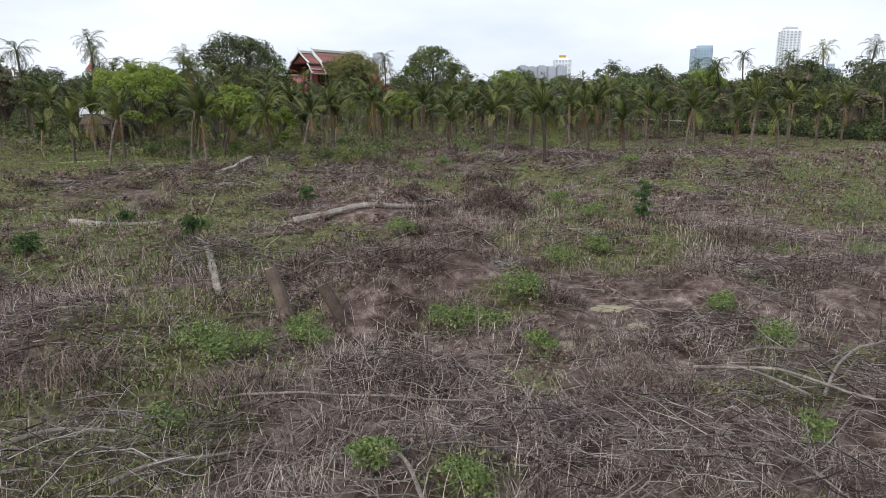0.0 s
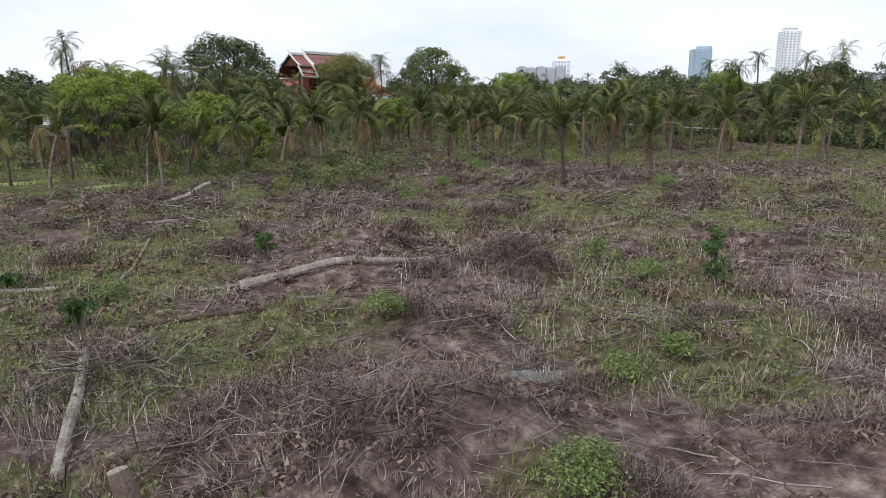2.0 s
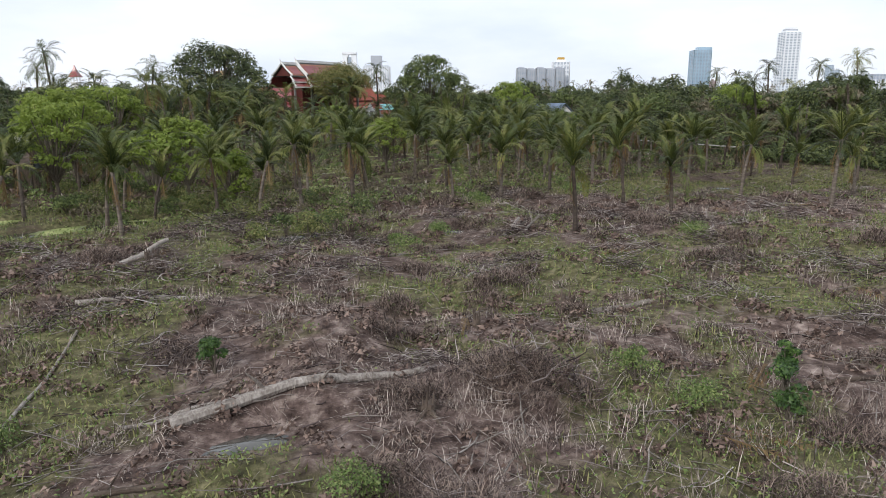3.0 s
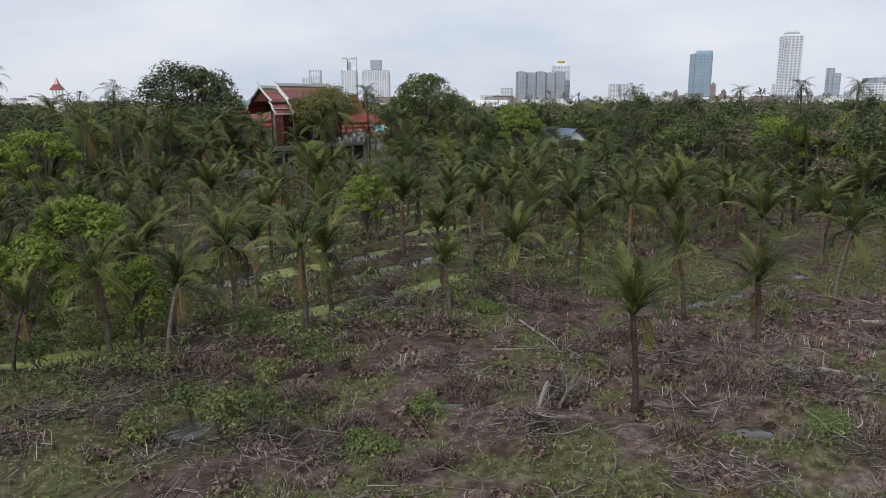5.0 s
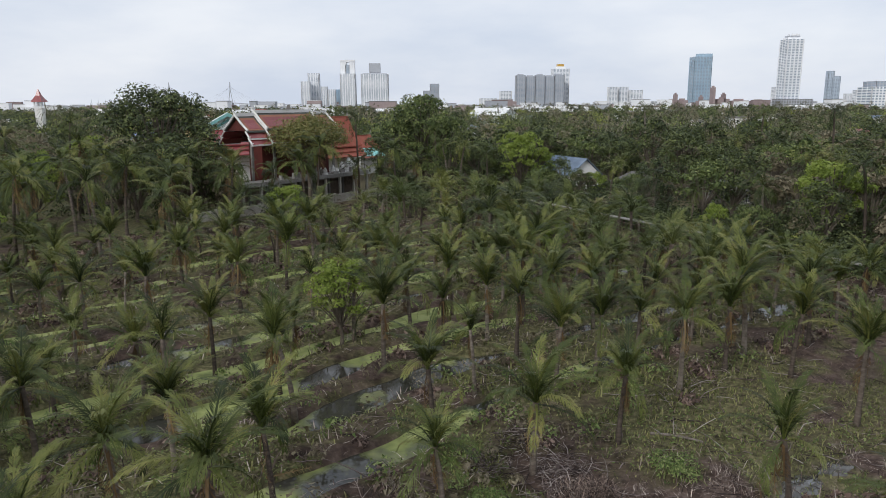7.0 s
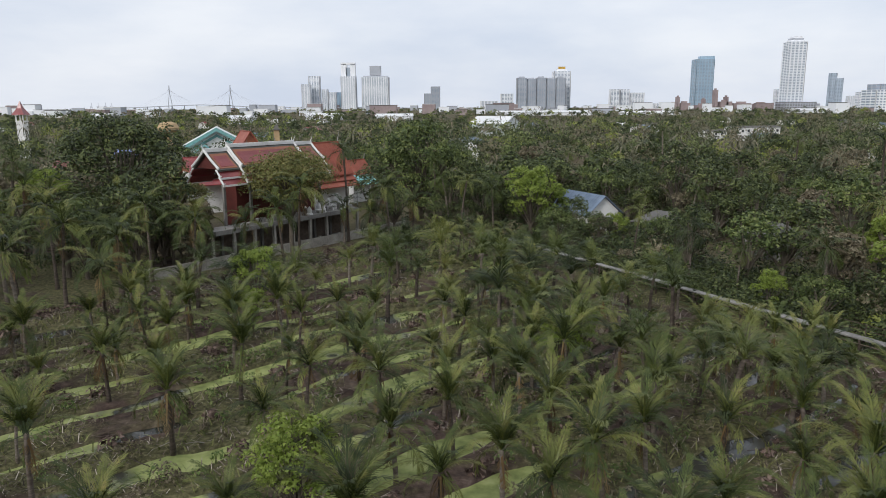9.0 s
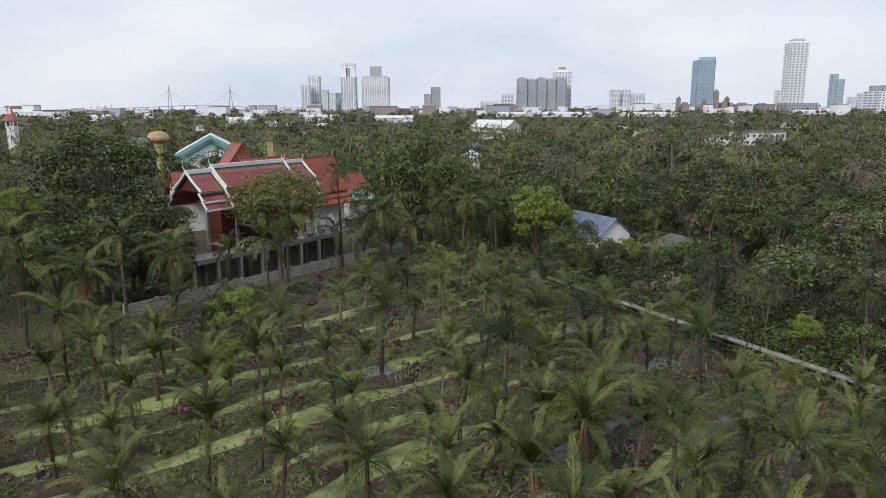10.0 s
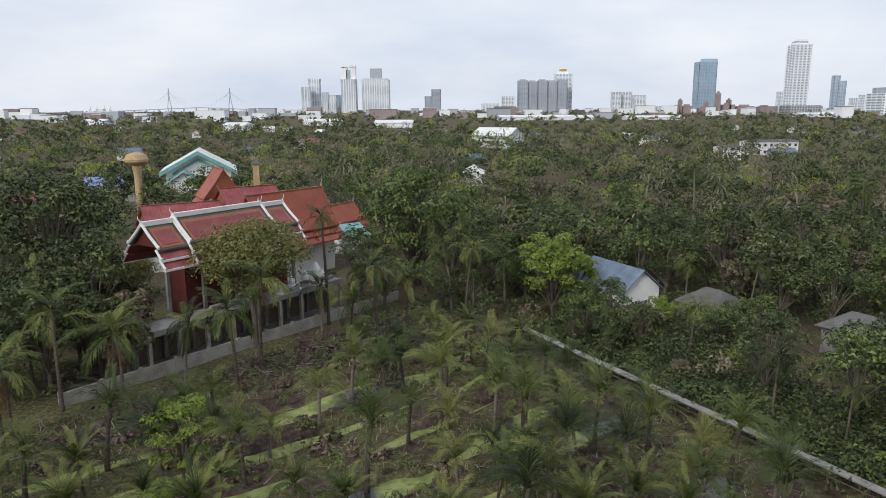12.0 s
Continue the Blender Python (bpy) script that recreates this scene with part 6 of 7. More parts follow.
# heaps of brushwood
PILES = [(3.4, 8.6, 2.6, 0.75), (6.6, 11.0, 2.6, 0.6), (-4.6, 8.6, 2.4, 0.8), (-8.0, 12.6, 2.6, 0.7), (1.0, 9.4, 1.6, 0.4), (-2.2, 17.2, 2.2, 0.7), (2.3, 28.8, 1.5, 0.75), (-0.8, 11.6, 1.5, 0.5),
         (9.0, 18.6, 2.2, 0.5), (13.0, 17.5, 2.6, 0.7), (-4.6, 46.6, 1.6, 0.8), (4.6, 22.4, 1.6, 0.5), (-6.5, 20.0, 2.0, 0.5), (5.5, 14.0, 1.8, 0.4), (-12.5, 17.5, 2.4, 0.6), (0.4, 23.0, 1.4, 0.5),
         (-0.5, 30.5, 1.6, 0.5), (-7.0, 31.0, 1.8, 0.5), (10.5, 23.0, 2.0, 0.6), (3.0, 41.0, 1.8, 0.6), (-3.5, 40.0, 1.8, 0.6), (8.5, 44.0, 1.8, 0.5), (5.0, 60.5, 1.5, 0.7), (3.9, 64.5, 1.3, 0.8),
         (0.8, 52.0, 1.8, 0.6), (13.0, 51.0, 1.8, 0.5), (17.0, 40.0, 2.4, 0.6), (-9.0, 50.5, 1.6, 0.6), (18.0, 25.0, 2.4, 0.7), (8.2, 56.5, 1.5, 0.7), (-14.0, 38.5, 1.6, 0.8), (20.0, 55.0, 2.0, 0.6)]
for _ in range(46):
    PILES.append((float((cr.random() * 2 - 1) * 21), float(33 + 33 * cr.random()), float(0.8 + 1.2 * cr.random()), float(0.3 + 0.5 * cr.random())))
PILES = [p for p in PILES if across(p[0], p[1]) < 48.5]
bx, by, bl, brd, bp, bz = [], [], [], [], [], []
for px, py, pr, ph in PILES:
    n = int(300 * pr * (1.0 if py < 22 else 0.5))
    d, a = pr * cr.random(n) ** 0.6, cr.random(n) * 6.283
    bx.append(px + d * np.cos(a))
    by.append(py + d * np.sin(a) * 0.8)
    bl.append(0.25 + 1.15 * cr.random(n) ** 1.8)
    brd.append((0.0032 + 0.010 * cr.random(n) ** 3) * (1.0 if py < 26 else 1.7))
    bp.append(np.abs(cr.normal(0, 0.28, n)))
    bz.append(ground_z(bx[-1], by[-1]) + ph * (1 - (d / pr) ** 1.5) * cr.random(n))
X, Y, Lh, Ra, Pi, Zz = (np.concatenate(q) for q in (bx, by, bl, brd, bp, bz))
open_air = uncovered(X, Y)
X, Y, Lh, Ra, Pi, Zz = (q[open_air] for q in (X, Y, Lh, Ra, Pi, Zz))
stuff("brushwood", twigs("brushwood", X, Y, Lh, Ra, cr.random(len(X)) * 6.283, Pi, cr.normal(0, 0.2, len(X)), M_TWIG, Zz), "heaps of tangled grey-brown dead branches", "brushwood")

# loose sticks lying over the whole clearing
x, y = scatter(6500, 5.5, 66, 1.1)
keep = uncovered(x, y) & (weeds_at(x, y) < 0.85) & (across(x, y) < 49)
x, y = x[keep], y[keep]
n = len(x)
stuff("dead_sticks", twigs("dead_sticks", x, y, 0.35 + 1.3 * cr.random(n) ** 2, (0.004 + 0.013 * cr.random(n) ** 3.5) * (0.8 + 0.018 * y), cr.random(n) * 6.283, cr.normal(0, 0.10, n), cr.normal(0, 0.17, n), M_TWIG, lift=0.05),
      "scattered dead sticks on the cleared ground", "sticks")

# paler, stouter sticks
x, y = scatter(1700, 6, 64, 1.15)
keep = uncovered(x, y) & (across(x, y) < 48)
x, y = x[keep], y[keep]
n = len(x)
stuff("bleached_sticks", twigs("bleached_sticks", x, y, 0.7 + 1.5 * cr.random(n) ** 1.4, (0.009 + 0.016 * cr.random(n) ** 1.5) * (0.8 + 0.012 * y), cr.random(n) * 6.283, np.abs(cr.normal(0, 0.14, n)), cr.normal(0, 0.09, n), M_LOG, lift=0.12),
      "bleached grey sticks lying on the litter", "sticks")

# mats of pale straw, lying in swathes
x, y = scatter(130000, 5.5, 68, 1.25)
den = vnoise(x, y, 2.6, 71) * 0.6 + vnoise(x, y, 0.9, 72) * 0.4 - 0.55 * weeds_at(x, y)
keep = uncovered(x, y) & (den + 0.25 * cr.random(len(x)) > 0.55) & (across(x, y) < 50)
x, y = x[keep], y[keep]
n = len(x)
stuff("straw", blades("straw", x, y, ground_z(x, y) + 0.02 + 0.10 * cr.random(n), 0.12 + 0.34 * cr.random(n), 0.0028 + 0.00014 * y, 0.86 + 0.13 * cr.random(n), M_STRAW, comb=0.55),
      "matted dry straw and dead weeds", "straw")
# standing dead stalks
x, y = scatter(9000, 6, 64, 1.3)
keep = uncovered(x, y) & (vnoise(x, y, 3.2, 75) > 0.52) & (across(x, y) < 49)
x, y = x[keep], y[keep]
n = len(x)
stuff("dead_stalks", blades("dead_stalks", x, y, ground_z(x, y), 0.3 + 0.5 * cr.random(n), 0.004 + 0.0002 * y, 0.15 + 0.5 * cr.random(n), M_STRAW), "standing grey-brown dead weed stalks", "weeds")

# tussocks of dead grass
tx, ty = scatter(1500, 6, 66, 1.2)
keep = (across(tx, ty) < 48) & (vnoise(tx, ty, 4.0, 77) > 0.42)
tx, ty = tx[keep], ty[keep]
each = 44
ts = 0.22 + 0.34 * cr.random(len(tx))
x = np.repeat(tx, each) + cr.normal(0, 1, len(tx) * each) * np.repeat(ts * 0.5, each)
y = np.repeat(ty, each) + cr.normal(0, 1, len(tx) * each) * np.repeat(ts * 0.5, each)
n = len(x)
stuff("dead_tussocks", blades("dead_tussocks", x, y, ground_z(x, y) - 0.02, np.repeat(ts, each) * (0.7 + 0.9 * cr.random(n)), 0.003 + 0.00015 * y, 0.25 + 0.7 * cr.random(n), M_STRAW), "shaggy brown tussocks of dead grass", "grass")

# shaggy heaps of dead grass and roots: x, y, radius, height
HEAPS = [(2.4, 28.3, 1.5, 0.75), (1.3, 29.4, 0.9, 0.5), (-2.4, 17.2, 1.5, 0.8), (-3.6, 17.6, 1.0, 0.5), (-1.0, 17.0, 1.0, 0.6), (4.4, 34.9, 0.6, 0.6), (-1.4, 33.0, 0.9, 0.45), (5.8, 60.4, 1.3, 0.7), (-13.8, 41.0, 1.2, 0.8),
         (-6.4, 11.4, 1.3, 0.7), (-3.4, 10.9, 0.9, 0.5), (-8.6, 11.5, 1.5, 0.6), (0.6, 23.4, 1.0, 0.5), (-0.6, 24.6, 0.9, 0.45), (8.8, 26.6, 1.0, 0.5), (9.6, 22.6, 1.3, 0.5), (6.6, 24.2, 0.9, 0.45), (-7.0, 31.0, 0.9, 0.5),
         (3.4, 10.4, 1.3, 0.5), (7.8, 9.4, 1.5, 0.6), (9.8, 13.0, 1.6, 0.5), (-4.6, 49.5, 1.0, 0.8), (-2.4, 47.6, 0.9, 0.5), (11.0, 50.0, 1.2, 0.5), (8.0, 56.0, 1.1, 0.6), (-8.5, 52.0, 1.2, 0.5), (0.5, 57.0, 1.1, 0.5), (14.0, 46.0, 1.4, 0.5)]
for _ in range(70):
    HEAPS.append((float((cr.random() * 2 - 1) * 24), float(14 + 46 * cr.random()), float(0.5 + 0.7 * cr.random()), float(0.25 + 0.35 * cr.random())))
hx, hy, hz, hh = [], [], [], []
for px, py, pr, ph in HEAPS:
    if across(px, py) > 49:
        continue
    n = int(750 * pr)
    d, a = pr * cr.random(n) ** 0.6, cr.random(n) * 6.283
    hx.append(px + d * np.cos(a))
    hy.append(py + d * np.sin(a) * 0.8)
    hz.append(ground_z(hx[-1], hy[-1]) + ph * 0.7 * (1 - (d / pr) ** 2) * cr.random(n))
    hh.append(0.18 + ph * 0.7 * cr.random(n))
x, y, z, hh = (np.concatenate(q) for q in (hx, hy, hz, hh))
open_air = uncovered(x, y)
x, y, z, hh = (q[open_air] for q in (x, y, z, hh))
n = len(x)
stuff("dead_tussocks", blades("dead_tussocks", x, y, z, hh, 0.0032 + 0.00018 * y, 0.55 + 0.44 * cr.random(n), M_SHAG), "shaggy dark heaps of dead grass and roots", "grass")

# green weeds and grass
x, y = scatter(130000, 6, 72, 1.1)
keep = uncovered(x, y) & (weeds_at(x, y) > 0.12 + 0.8 * cr.random(len(x)))
x, y = x[keep], y[keep]
n = len(x)
stuff("grass", blades("grass", x, y, ground_z(x, y), 0.10 + 0.22 * cr.random(n) ** 1.5, 0.007 + 0.0003 * y, 0.25 + 0.6 * cr.random(n), M_GRASS), "patchy low green grass and weeds", "grass")
x, y = scatter(110000, 6, 68, 1.1)
keep = uncovered(x, y) & (weeds_at(x, y) > 0.18 + 0.72 * cr.random(len(x)))
x, y = x[keep], y[keep]
n = len(x)
cen = np.stack([x, y, ground_z(x, y) + 0.05 + 0.22 * cr.random(n)], 1)
nn = cr.normal(size=(n, 3)) * 0.5 + (0, 0, 1)
nn /= np.linalg.norm(nn, axis=1)[:, None]
aa = np.cross(nn, cr.normal(size=(n, 3)))
aa /= np.linalg.norm(aa, axis=1)[:, None]
bb = np.cross(nn, aa)
sz = (0.016 + 0.026 * cr.random((n, 1)) + 0.0006 * y[:, None])
stuff("weed_leaves", quads_mesh("weed_leaves", np.stack([cen - aa * sz, cen + bb * sz * 0.55, cen + aa * sz, cen - bb * sz * 0.55], 1), np.full(n, 4), M_WEED), "creeping green weeds with small leaves", "weeds")
# undergrowth between the palms
x = (cr.random(50000) * 2 - 1) * 46
y = 50 + 88 * cr.random(50000)
keep = beds(x, y) & (weeds_at(x, y) > 0.36 + 0.55 * cr.random(50000)) & (ditch_depth(x, y) < 0.2) & (np.abs(x) < 0.66 * (y - 20))
x, y = x[keep], y[keep]
n = len(x)
stuff("grass", blades("grass", x, y, ground_z(x, y), 0.25 + 0.45 * cr.random(n) ** 1.5, 0.03 + 0.02 * cr.random(n), 0.3 + 0.55 * cr.random(n), M_GRASS), "rank grass on the orchard beds", "grass")


x = (cr.random(45000) * 2 - 1) * 46
y = 50 + 88 * cr.random(45000)
keep = beds(x, y) & (vnoise(x, y, 2.4, 91) > 0.40) & (ditch_depth(x, y) < 0.3) & (np.abs(x) < 0.66 * (y - 20))
x, y = x[keep], y[keep]
n = len(x)
stuff("straw", blades("straw", x, y, ground_z(x, y) + 0.05, 0.3 + 0.6 * cr.random(n), 0.014 + 0.012 * cr.random(n), 0.7 + 0.28 * cr.random(n), M_STRAW), "brown dead litter on the orchard beds", "straw")
x = (cr.random(3600) * 2 - 1) * 40
y = 50 + 92 * cr.random(3600)
keep = beds(x, y) & (vnoise(x, y, 4.0, 95) > 0.45) & (ditch_depth(x, y) < 0.2)
x, y = x[keep], y[keep]
n = len(x)
stuff("dead_sticks", twigs("dead_sticks", x, y, 0.8 + 1.6 * cr.random(n) ** 1.5, 0.014 + 0.02 * cr.random(n) ** 2, cr.random(n) * 6.283, np.abs(cr.normal(0, 0.2, n)), cr.normal(0, 0.1, n), M_TWIG, lift=0.1), "dead branches and old fronds on the orchard beds", "sticks")


# litter and grass over the far corner of the clearing, up to the walkway
x, y = 6 + 44 * cr.random(60000), 60 + 48 * cr.random(60000)
keep = (across(x, y) < 47) & (path_side(x, y) < -0.8)
x, y = x[keep], y[keep]
n = len(x) // 2
stuff("straw", blades("straw", x[:n], y[:n], ground_z(x[:n], y[:n]) + 0.04, 0.15 + 0.32 * cr.random(n), 0.007 + 0.007 * cr.random(n), 0.7 + 0.28 * cr.random(n), M_SHAG), "brown dead litter beside the walkway", "straw")
x, y = x[n:], y[n:]
keep = weeds_at(x, y) > 0.2 + 0.7 * cr.random(len(x))
x, y = x[keep], y[keep]
n = len(x)
stuff("grass", blades("grass", x, y, ground_z(x, y), 0.12 + 0.25 * cr.random(n), 0.012 + 0.012 * cr.random(n), 0.3 + 0.5 * cr.random(n), M_GRASS), "patchy grass beside the walkway", "grass")
x, y = 6 + 44 * cr.random(1500), 60 + 48 * cr.random(1500)
keep = (across(x, y) < 47) & (path_side(x, y) < -0.8)
x, y = x[keep], y[keep]
n = len(x)
stuff("dead_sticks", twigs("dead_sticks", x, y, 0.6 + 1.6 * cr.random(n) ** 1.5, 0.014 + 0.02 * cr.random(n) ** 2, cr.random(n) * 6.283, np.abs(cr.normal(0, 0.2, n)), cr.normal(0, 0.1, n), M_TWIG, lift=0.1), "dead branches beside the walkway", "sticks")


# lumps of dead leaves and uprooted weeds
def lumps(x, y, size, each, leaf, r):
    out = []
    for px, py, s, z in zip(x, y, size, ground_z(x, y)):
        out.append(leaf_cloud(r, [((px, py, z + s * 0.1), s), ((px + r.normal() * s * 0.7, py + r.normal() * s * 0.7, z), s * 0.8)], each, leaf * (0.22 + 0.026 * py), 0.7))
    return np.concatenate(out)


lr = np.random.default_rng(77)
x, y = scatter(1500, 8, 62, 1.0, r=lr)
keep = (across(x, y) < 48) & uncovered(x, y)
q = lumps(x[keep], y[keep], 0.18 + 0.36 * lr.random(int(keep.sum())) ** 2, 30, 0.10, lr)
stuff("leaf_litter", quads_mesh("leaf_litter", q, np.full(len(q), 3), M_LITTER), "red-brown lumps of dead leaves and uprooted weeds", "litter")
# dead growth on the orchard beds and along the temple's wall
x, y = (lr.random(1500) * 2 - 1) * 42, 54 + 90 * lr.random(1500)
strip = (y > 139 + 1.25 * x) & (y < 150.5 + 1.25 * x) & (x < 3)
keep = beds(x, y) & (ditch_depth(x, y) < 0.2) & (np.abs(x) < 0.6 * y) & (strip | (lr.random(1500) < 0.4))
q = lumps(x[keep], y[keep], 0.3 + 0.5 * lr.random(int(keep.sum())), 36, 0.09, lr)
stuff("leaf_litter", quads_mesh("leaf_litter", q, np.full(len(q), 3), M_LITTER), "brown dead scrub on the orchard beds", "litter")
u, v = lr.random(2600), lr.random(2600)
x = -27 + 25 * u
y = 150.5 + 1.25 * x - 10.5 * v
keep = (vnoise(x, y, 3.0, 97) > 0.45) & (ditch_depth(x, y) < 0.2)
x, y = x[keep], y[keep]
n = len(x)
stuff("brushwood", twigs("brushwood", x, y, 0.8 + 1.4 * lr.random(n), 0.014 + 0.02 * lr.random(n) ** 2, lr.random(n) * 6.283, np.abs(lr.normal(0, 0.3, n)), lr.normal(0, 0.1, n), M_TWIG, ground_z(x, y) + 0.6 * lr.random(n) ** 2, r=lr), "brown brushwood cut and left before the temple's wall", "brushwood")


# ---- single things in the clearing ----
def log(x0, y0, x1, y1, r0, r1, label, mat=M_LOG, z0=0.0, z1=0.0, wave=0.08, stubs=2, name="fallen_log", cat="log", seed=0):
    r = np.random.default_rng(seed + int(abs(x0 * 91 + y0 * 37)))
    k = 9
    pts, rad = [], []
    for i in range(k + 1):
        t = i / k
        x, y = x0 + (x1 - x0) * t, y0 + (y1 - y0) * t
        side = wave * math.sin(t * 5 + seed)
        rr = (r0 + (r1 - r0) * t) * (0.92 + 0.16 * r.random())
        pts.append((x + side * 0.3, y + side, float(ground_z(x, y)) + rr * 0.75 + z0 + (z1 - z0) * t + wave * 0.4 * math.sin(t * 3)))
        rad.append(rr)
    ob = thing(name, pose(*pts[0]), label, cat, "fallen wood")
    rel = [tuple(np.array(p) - pts[0]) for p in pts]
    part("bole", Solid().tube(rel, rad, 9), mat, ob)
    for s in range(stubs):
        i = int(r.integers(2, k))
        b = np.array(rel[i])
        e = b + (r.normal(0, 0.35), r.normal(0, 0.35), 0.25 + 0.35 * r.random())
        part("stub", Solid().tube([b, (b + e) / 2 + r.normal(0, 0.04, 3), e], [rad[i] * 0.4, rad[i] * 0.3, rad[i] * 0.12], 6), mat, ob)
    return ob


log(-5.8, 27.1, -0.3, 29.8, 0.16, 0.08, "long weathered grey log lying across the clearing", wave=0.12, stubs=3)
log(-6.9, 27.2, -4.6, 28.3, 0.05, 0.04, "thin pale pole lying beside the log", wave=0.05, stubs=0, name="pole", cat="pole")
log(4.5, 35.1, 7.0, 35.4, 0.10, 0.10, "short sawn log lying on the weeds", stubs=0, wave=0.02)
log(-12.0, 35.4, -7.7, 35.5, 0.09, 0.08, "straight pale log lying in the grass", wave=0.03, stubs=1)
log(-7.3, 21.3, -5.4, 16.6, 0.11, 0.09, "pale bleached trunk lying towards a bush", wave=0.05, stubs=1)
log(-9.4, 26.2, -10.6, 33.0, 0.05, 0.04, "slender bleached pole lying on weeds", wave=0.03, stubs=0, name="pole", cat="pole")
log(-13.9, 26.0, -12.6, 25.7, 0.13, 0.13, "short thick sawn log end", stubs=0, wave=0.0)
log(-13.4, 26.4, -10.8, 27.2, 0.08, 0.06, "crooked weathered branch on the ground", wave=0.1)
log(-12.6, 39.4, -11.2, 41.6, 0.13, 0.09, "mossy trunk leaning out of a dark stump", z0=0.0, z1=0.8, wave=0.05, stubs=1)
log(-8.8, 12.0, -3.9, 15.2, 0.04, 0.03, "long crooked dead branch", M_LOG_DARK, wave=0.2, stubs=3)
log(-5.6, 8.2, -4.2, 8.6, 0.035, 0.02, "bare forked branch on brushwood", M_LOG, z0=0.2, z1=0.3, wave=0.12)
log(4.2, 10.8, 6.3, 11.7, 0.014, 0.028, "crooked bleached branch lying on brushwood", M_LOG, z0=0.5, z1=0.6, wave=0.25, stubs=3)
log(4.2, 10.7, 5.6, 10.2, 0.012, 0.024, "bent bleached branch lying on brushwood", M_LOG, z0=0.4, z1=0.5, wave=0.22, stubs=2)
log(-3.9, 7.6, -2.7, 8.7, 0.035, 0.015, "bleached forked branch on the ground", M_LOG, z0=0.25, z1=0.25, wave=0.08, stubs=3)
log(-3.6, 10.3, 0.6, 10.4, 0.022, 0.012, "long thin pale stick", M_LOG, z0=0.1, z1=0.15, wave=0.08, stubs=2, name="stick", cat="stick")
log(-1.1, 8.9, 0.5, 9.0, 0.02, 0.012, "thin crooked dead stick", M_LOG, z0=0.05, z1=0.1, wave=0.06, stubs=1, name="stick", cat="stick")
log(-0.6, 8.2, -0.1, 7.0, 0.022, 0.03, "dead stick propped on brushwood", M_LOG, z0=0.25, z1=0.1, wave=0.06, stubs=1, name="stick", cat="stick")
log(4.4, 48.3, 5.4, 50.4, 0.07, 0.05, "forked bleached branch on brushwood", M_LOG, z0=0.1, z1=0.6, wave=0.1, stubs=3)
log(3.4, 47.2, 4.2, 49.6, 0.06, 0.07, "curved pale dead branch", M_LOG, z0=0.0, z1=0.5, wave=0.1, stubs=2)
log(4.1, 57.9, 6.2, 53.7, 0.05, 0.05, "straight pale pole on the ground", M_LOG, wave=0.03, stubs=1, name="pole", cat="pole")
log(2.6, 54.4, 6.0, 54.2, 0.035, 0.03, "thin pale pole on the ground", M_LOG, wave=0.03, stubs=1, name="pole", cat="pole")
log(-3.0, 59.6, -1.4, 60.5, 0.06, 0.04, "broken pale branch on the ground", M_LOG, wave=0.06, stubs=2)
log(9.6, 65.6, 11.6, 65.0, 0.06, 0.05, "broken pale branch on the ground", M_LOG, wave=0.06, stubs=3)
log(3.0, 42.6, 4.4, 44.0, 0.05, 0.03, "forked pale dead branch", M_LOG, wave=0.06, stubs=3)
log(-2.6, 42.6, 0.4, 44.0, 0.045, 0.03, "long crooked dead branch", M_LOG, wave=0.1, stubs=3)
log(20.0, 57.8, 24.0, 56.6, 0.09, 0.07, "straight grey log lying on litter", M_LOG, wave=0.04, stubs=1)
log(13.5, 51.5, 16.0, 50.5, 0.09, 0.08, "short grey log lying on litter", M_LOG, wave=0.04, stubs=1)
log(1.0, 38.0, 2.6, 40.4, 0.05, 0.03, "forked pale branch on the ground", M_LOG, wave=0.1, stubs=3)
log(3.0, 46.2, 4.6, 49.6, 0.05, 0.03, "forked pale branch on the ground", M_LOG, z1=0.4, wave=0.1, stubs=3)
log(8.9, 29.0, 12.0, 29.5, 0.07, 0.05, "dark rotten log in the litter", M_LOG_DARK, wave=0.05, stubs=1)
log(-7.6, 24.0, -4.6, 24.6, 0.07, 0.06, "grey rotten log in the litter", M_LOG_DARK, wave=0.08, stubs=2)
log(6.0, 10.4, 8.2, 12.6, 0.026, 0.016, "long thin pale branch over brushwood", M_LOG, z0=0.4, z1=0.5, wave=0.3, stubs=4, name="branch", cat="branch")
log(4.2, 11.2, 7.0, 10.2, 0.03, 0.02, "arched thin pale branch over brushwood", M_LOG, z0=0.3, z1=0.5, wave=0.2, stubs=3, name="branch", cat="branch")


def leaning_stump(x, y, dx, dy, h, r0, label):
    z = float(ground_z(x, y))
    ob = thing("tree_stump", pose(x, y, z - 0.1), label, "stump")
    pts = [(0, 0, 0), (dx * 0.25, dy * 0.25, h * 0.3), (dx * 0.65, dy * 0.65, h * 0.7), (dx, dy, h)]
    part("bole", Solid().tube(pts, [r0 * 1.35, r0 * 1.05, r0, r0 * 0.9], 10), M_LOG_DARK, ob)
    part("cut_face", Solid().tube([pts[-1], (dx * 1.01, dy * 1.01, h + 0.02)], [r0 * 0.82, r0 * 0.8], 10), M_LOG, ob, "pale sawn top")
    return ob


leaning_stump(-3.3, 14.7, -0.45, 0.25, 1.25, 0.14, "curved brown palm stump leaning over green weeds")
leaning_stump(-2.1, 14.6, -0.5, 0.2, 0.85, 0.14, "short curved brown stump beside bare soil")


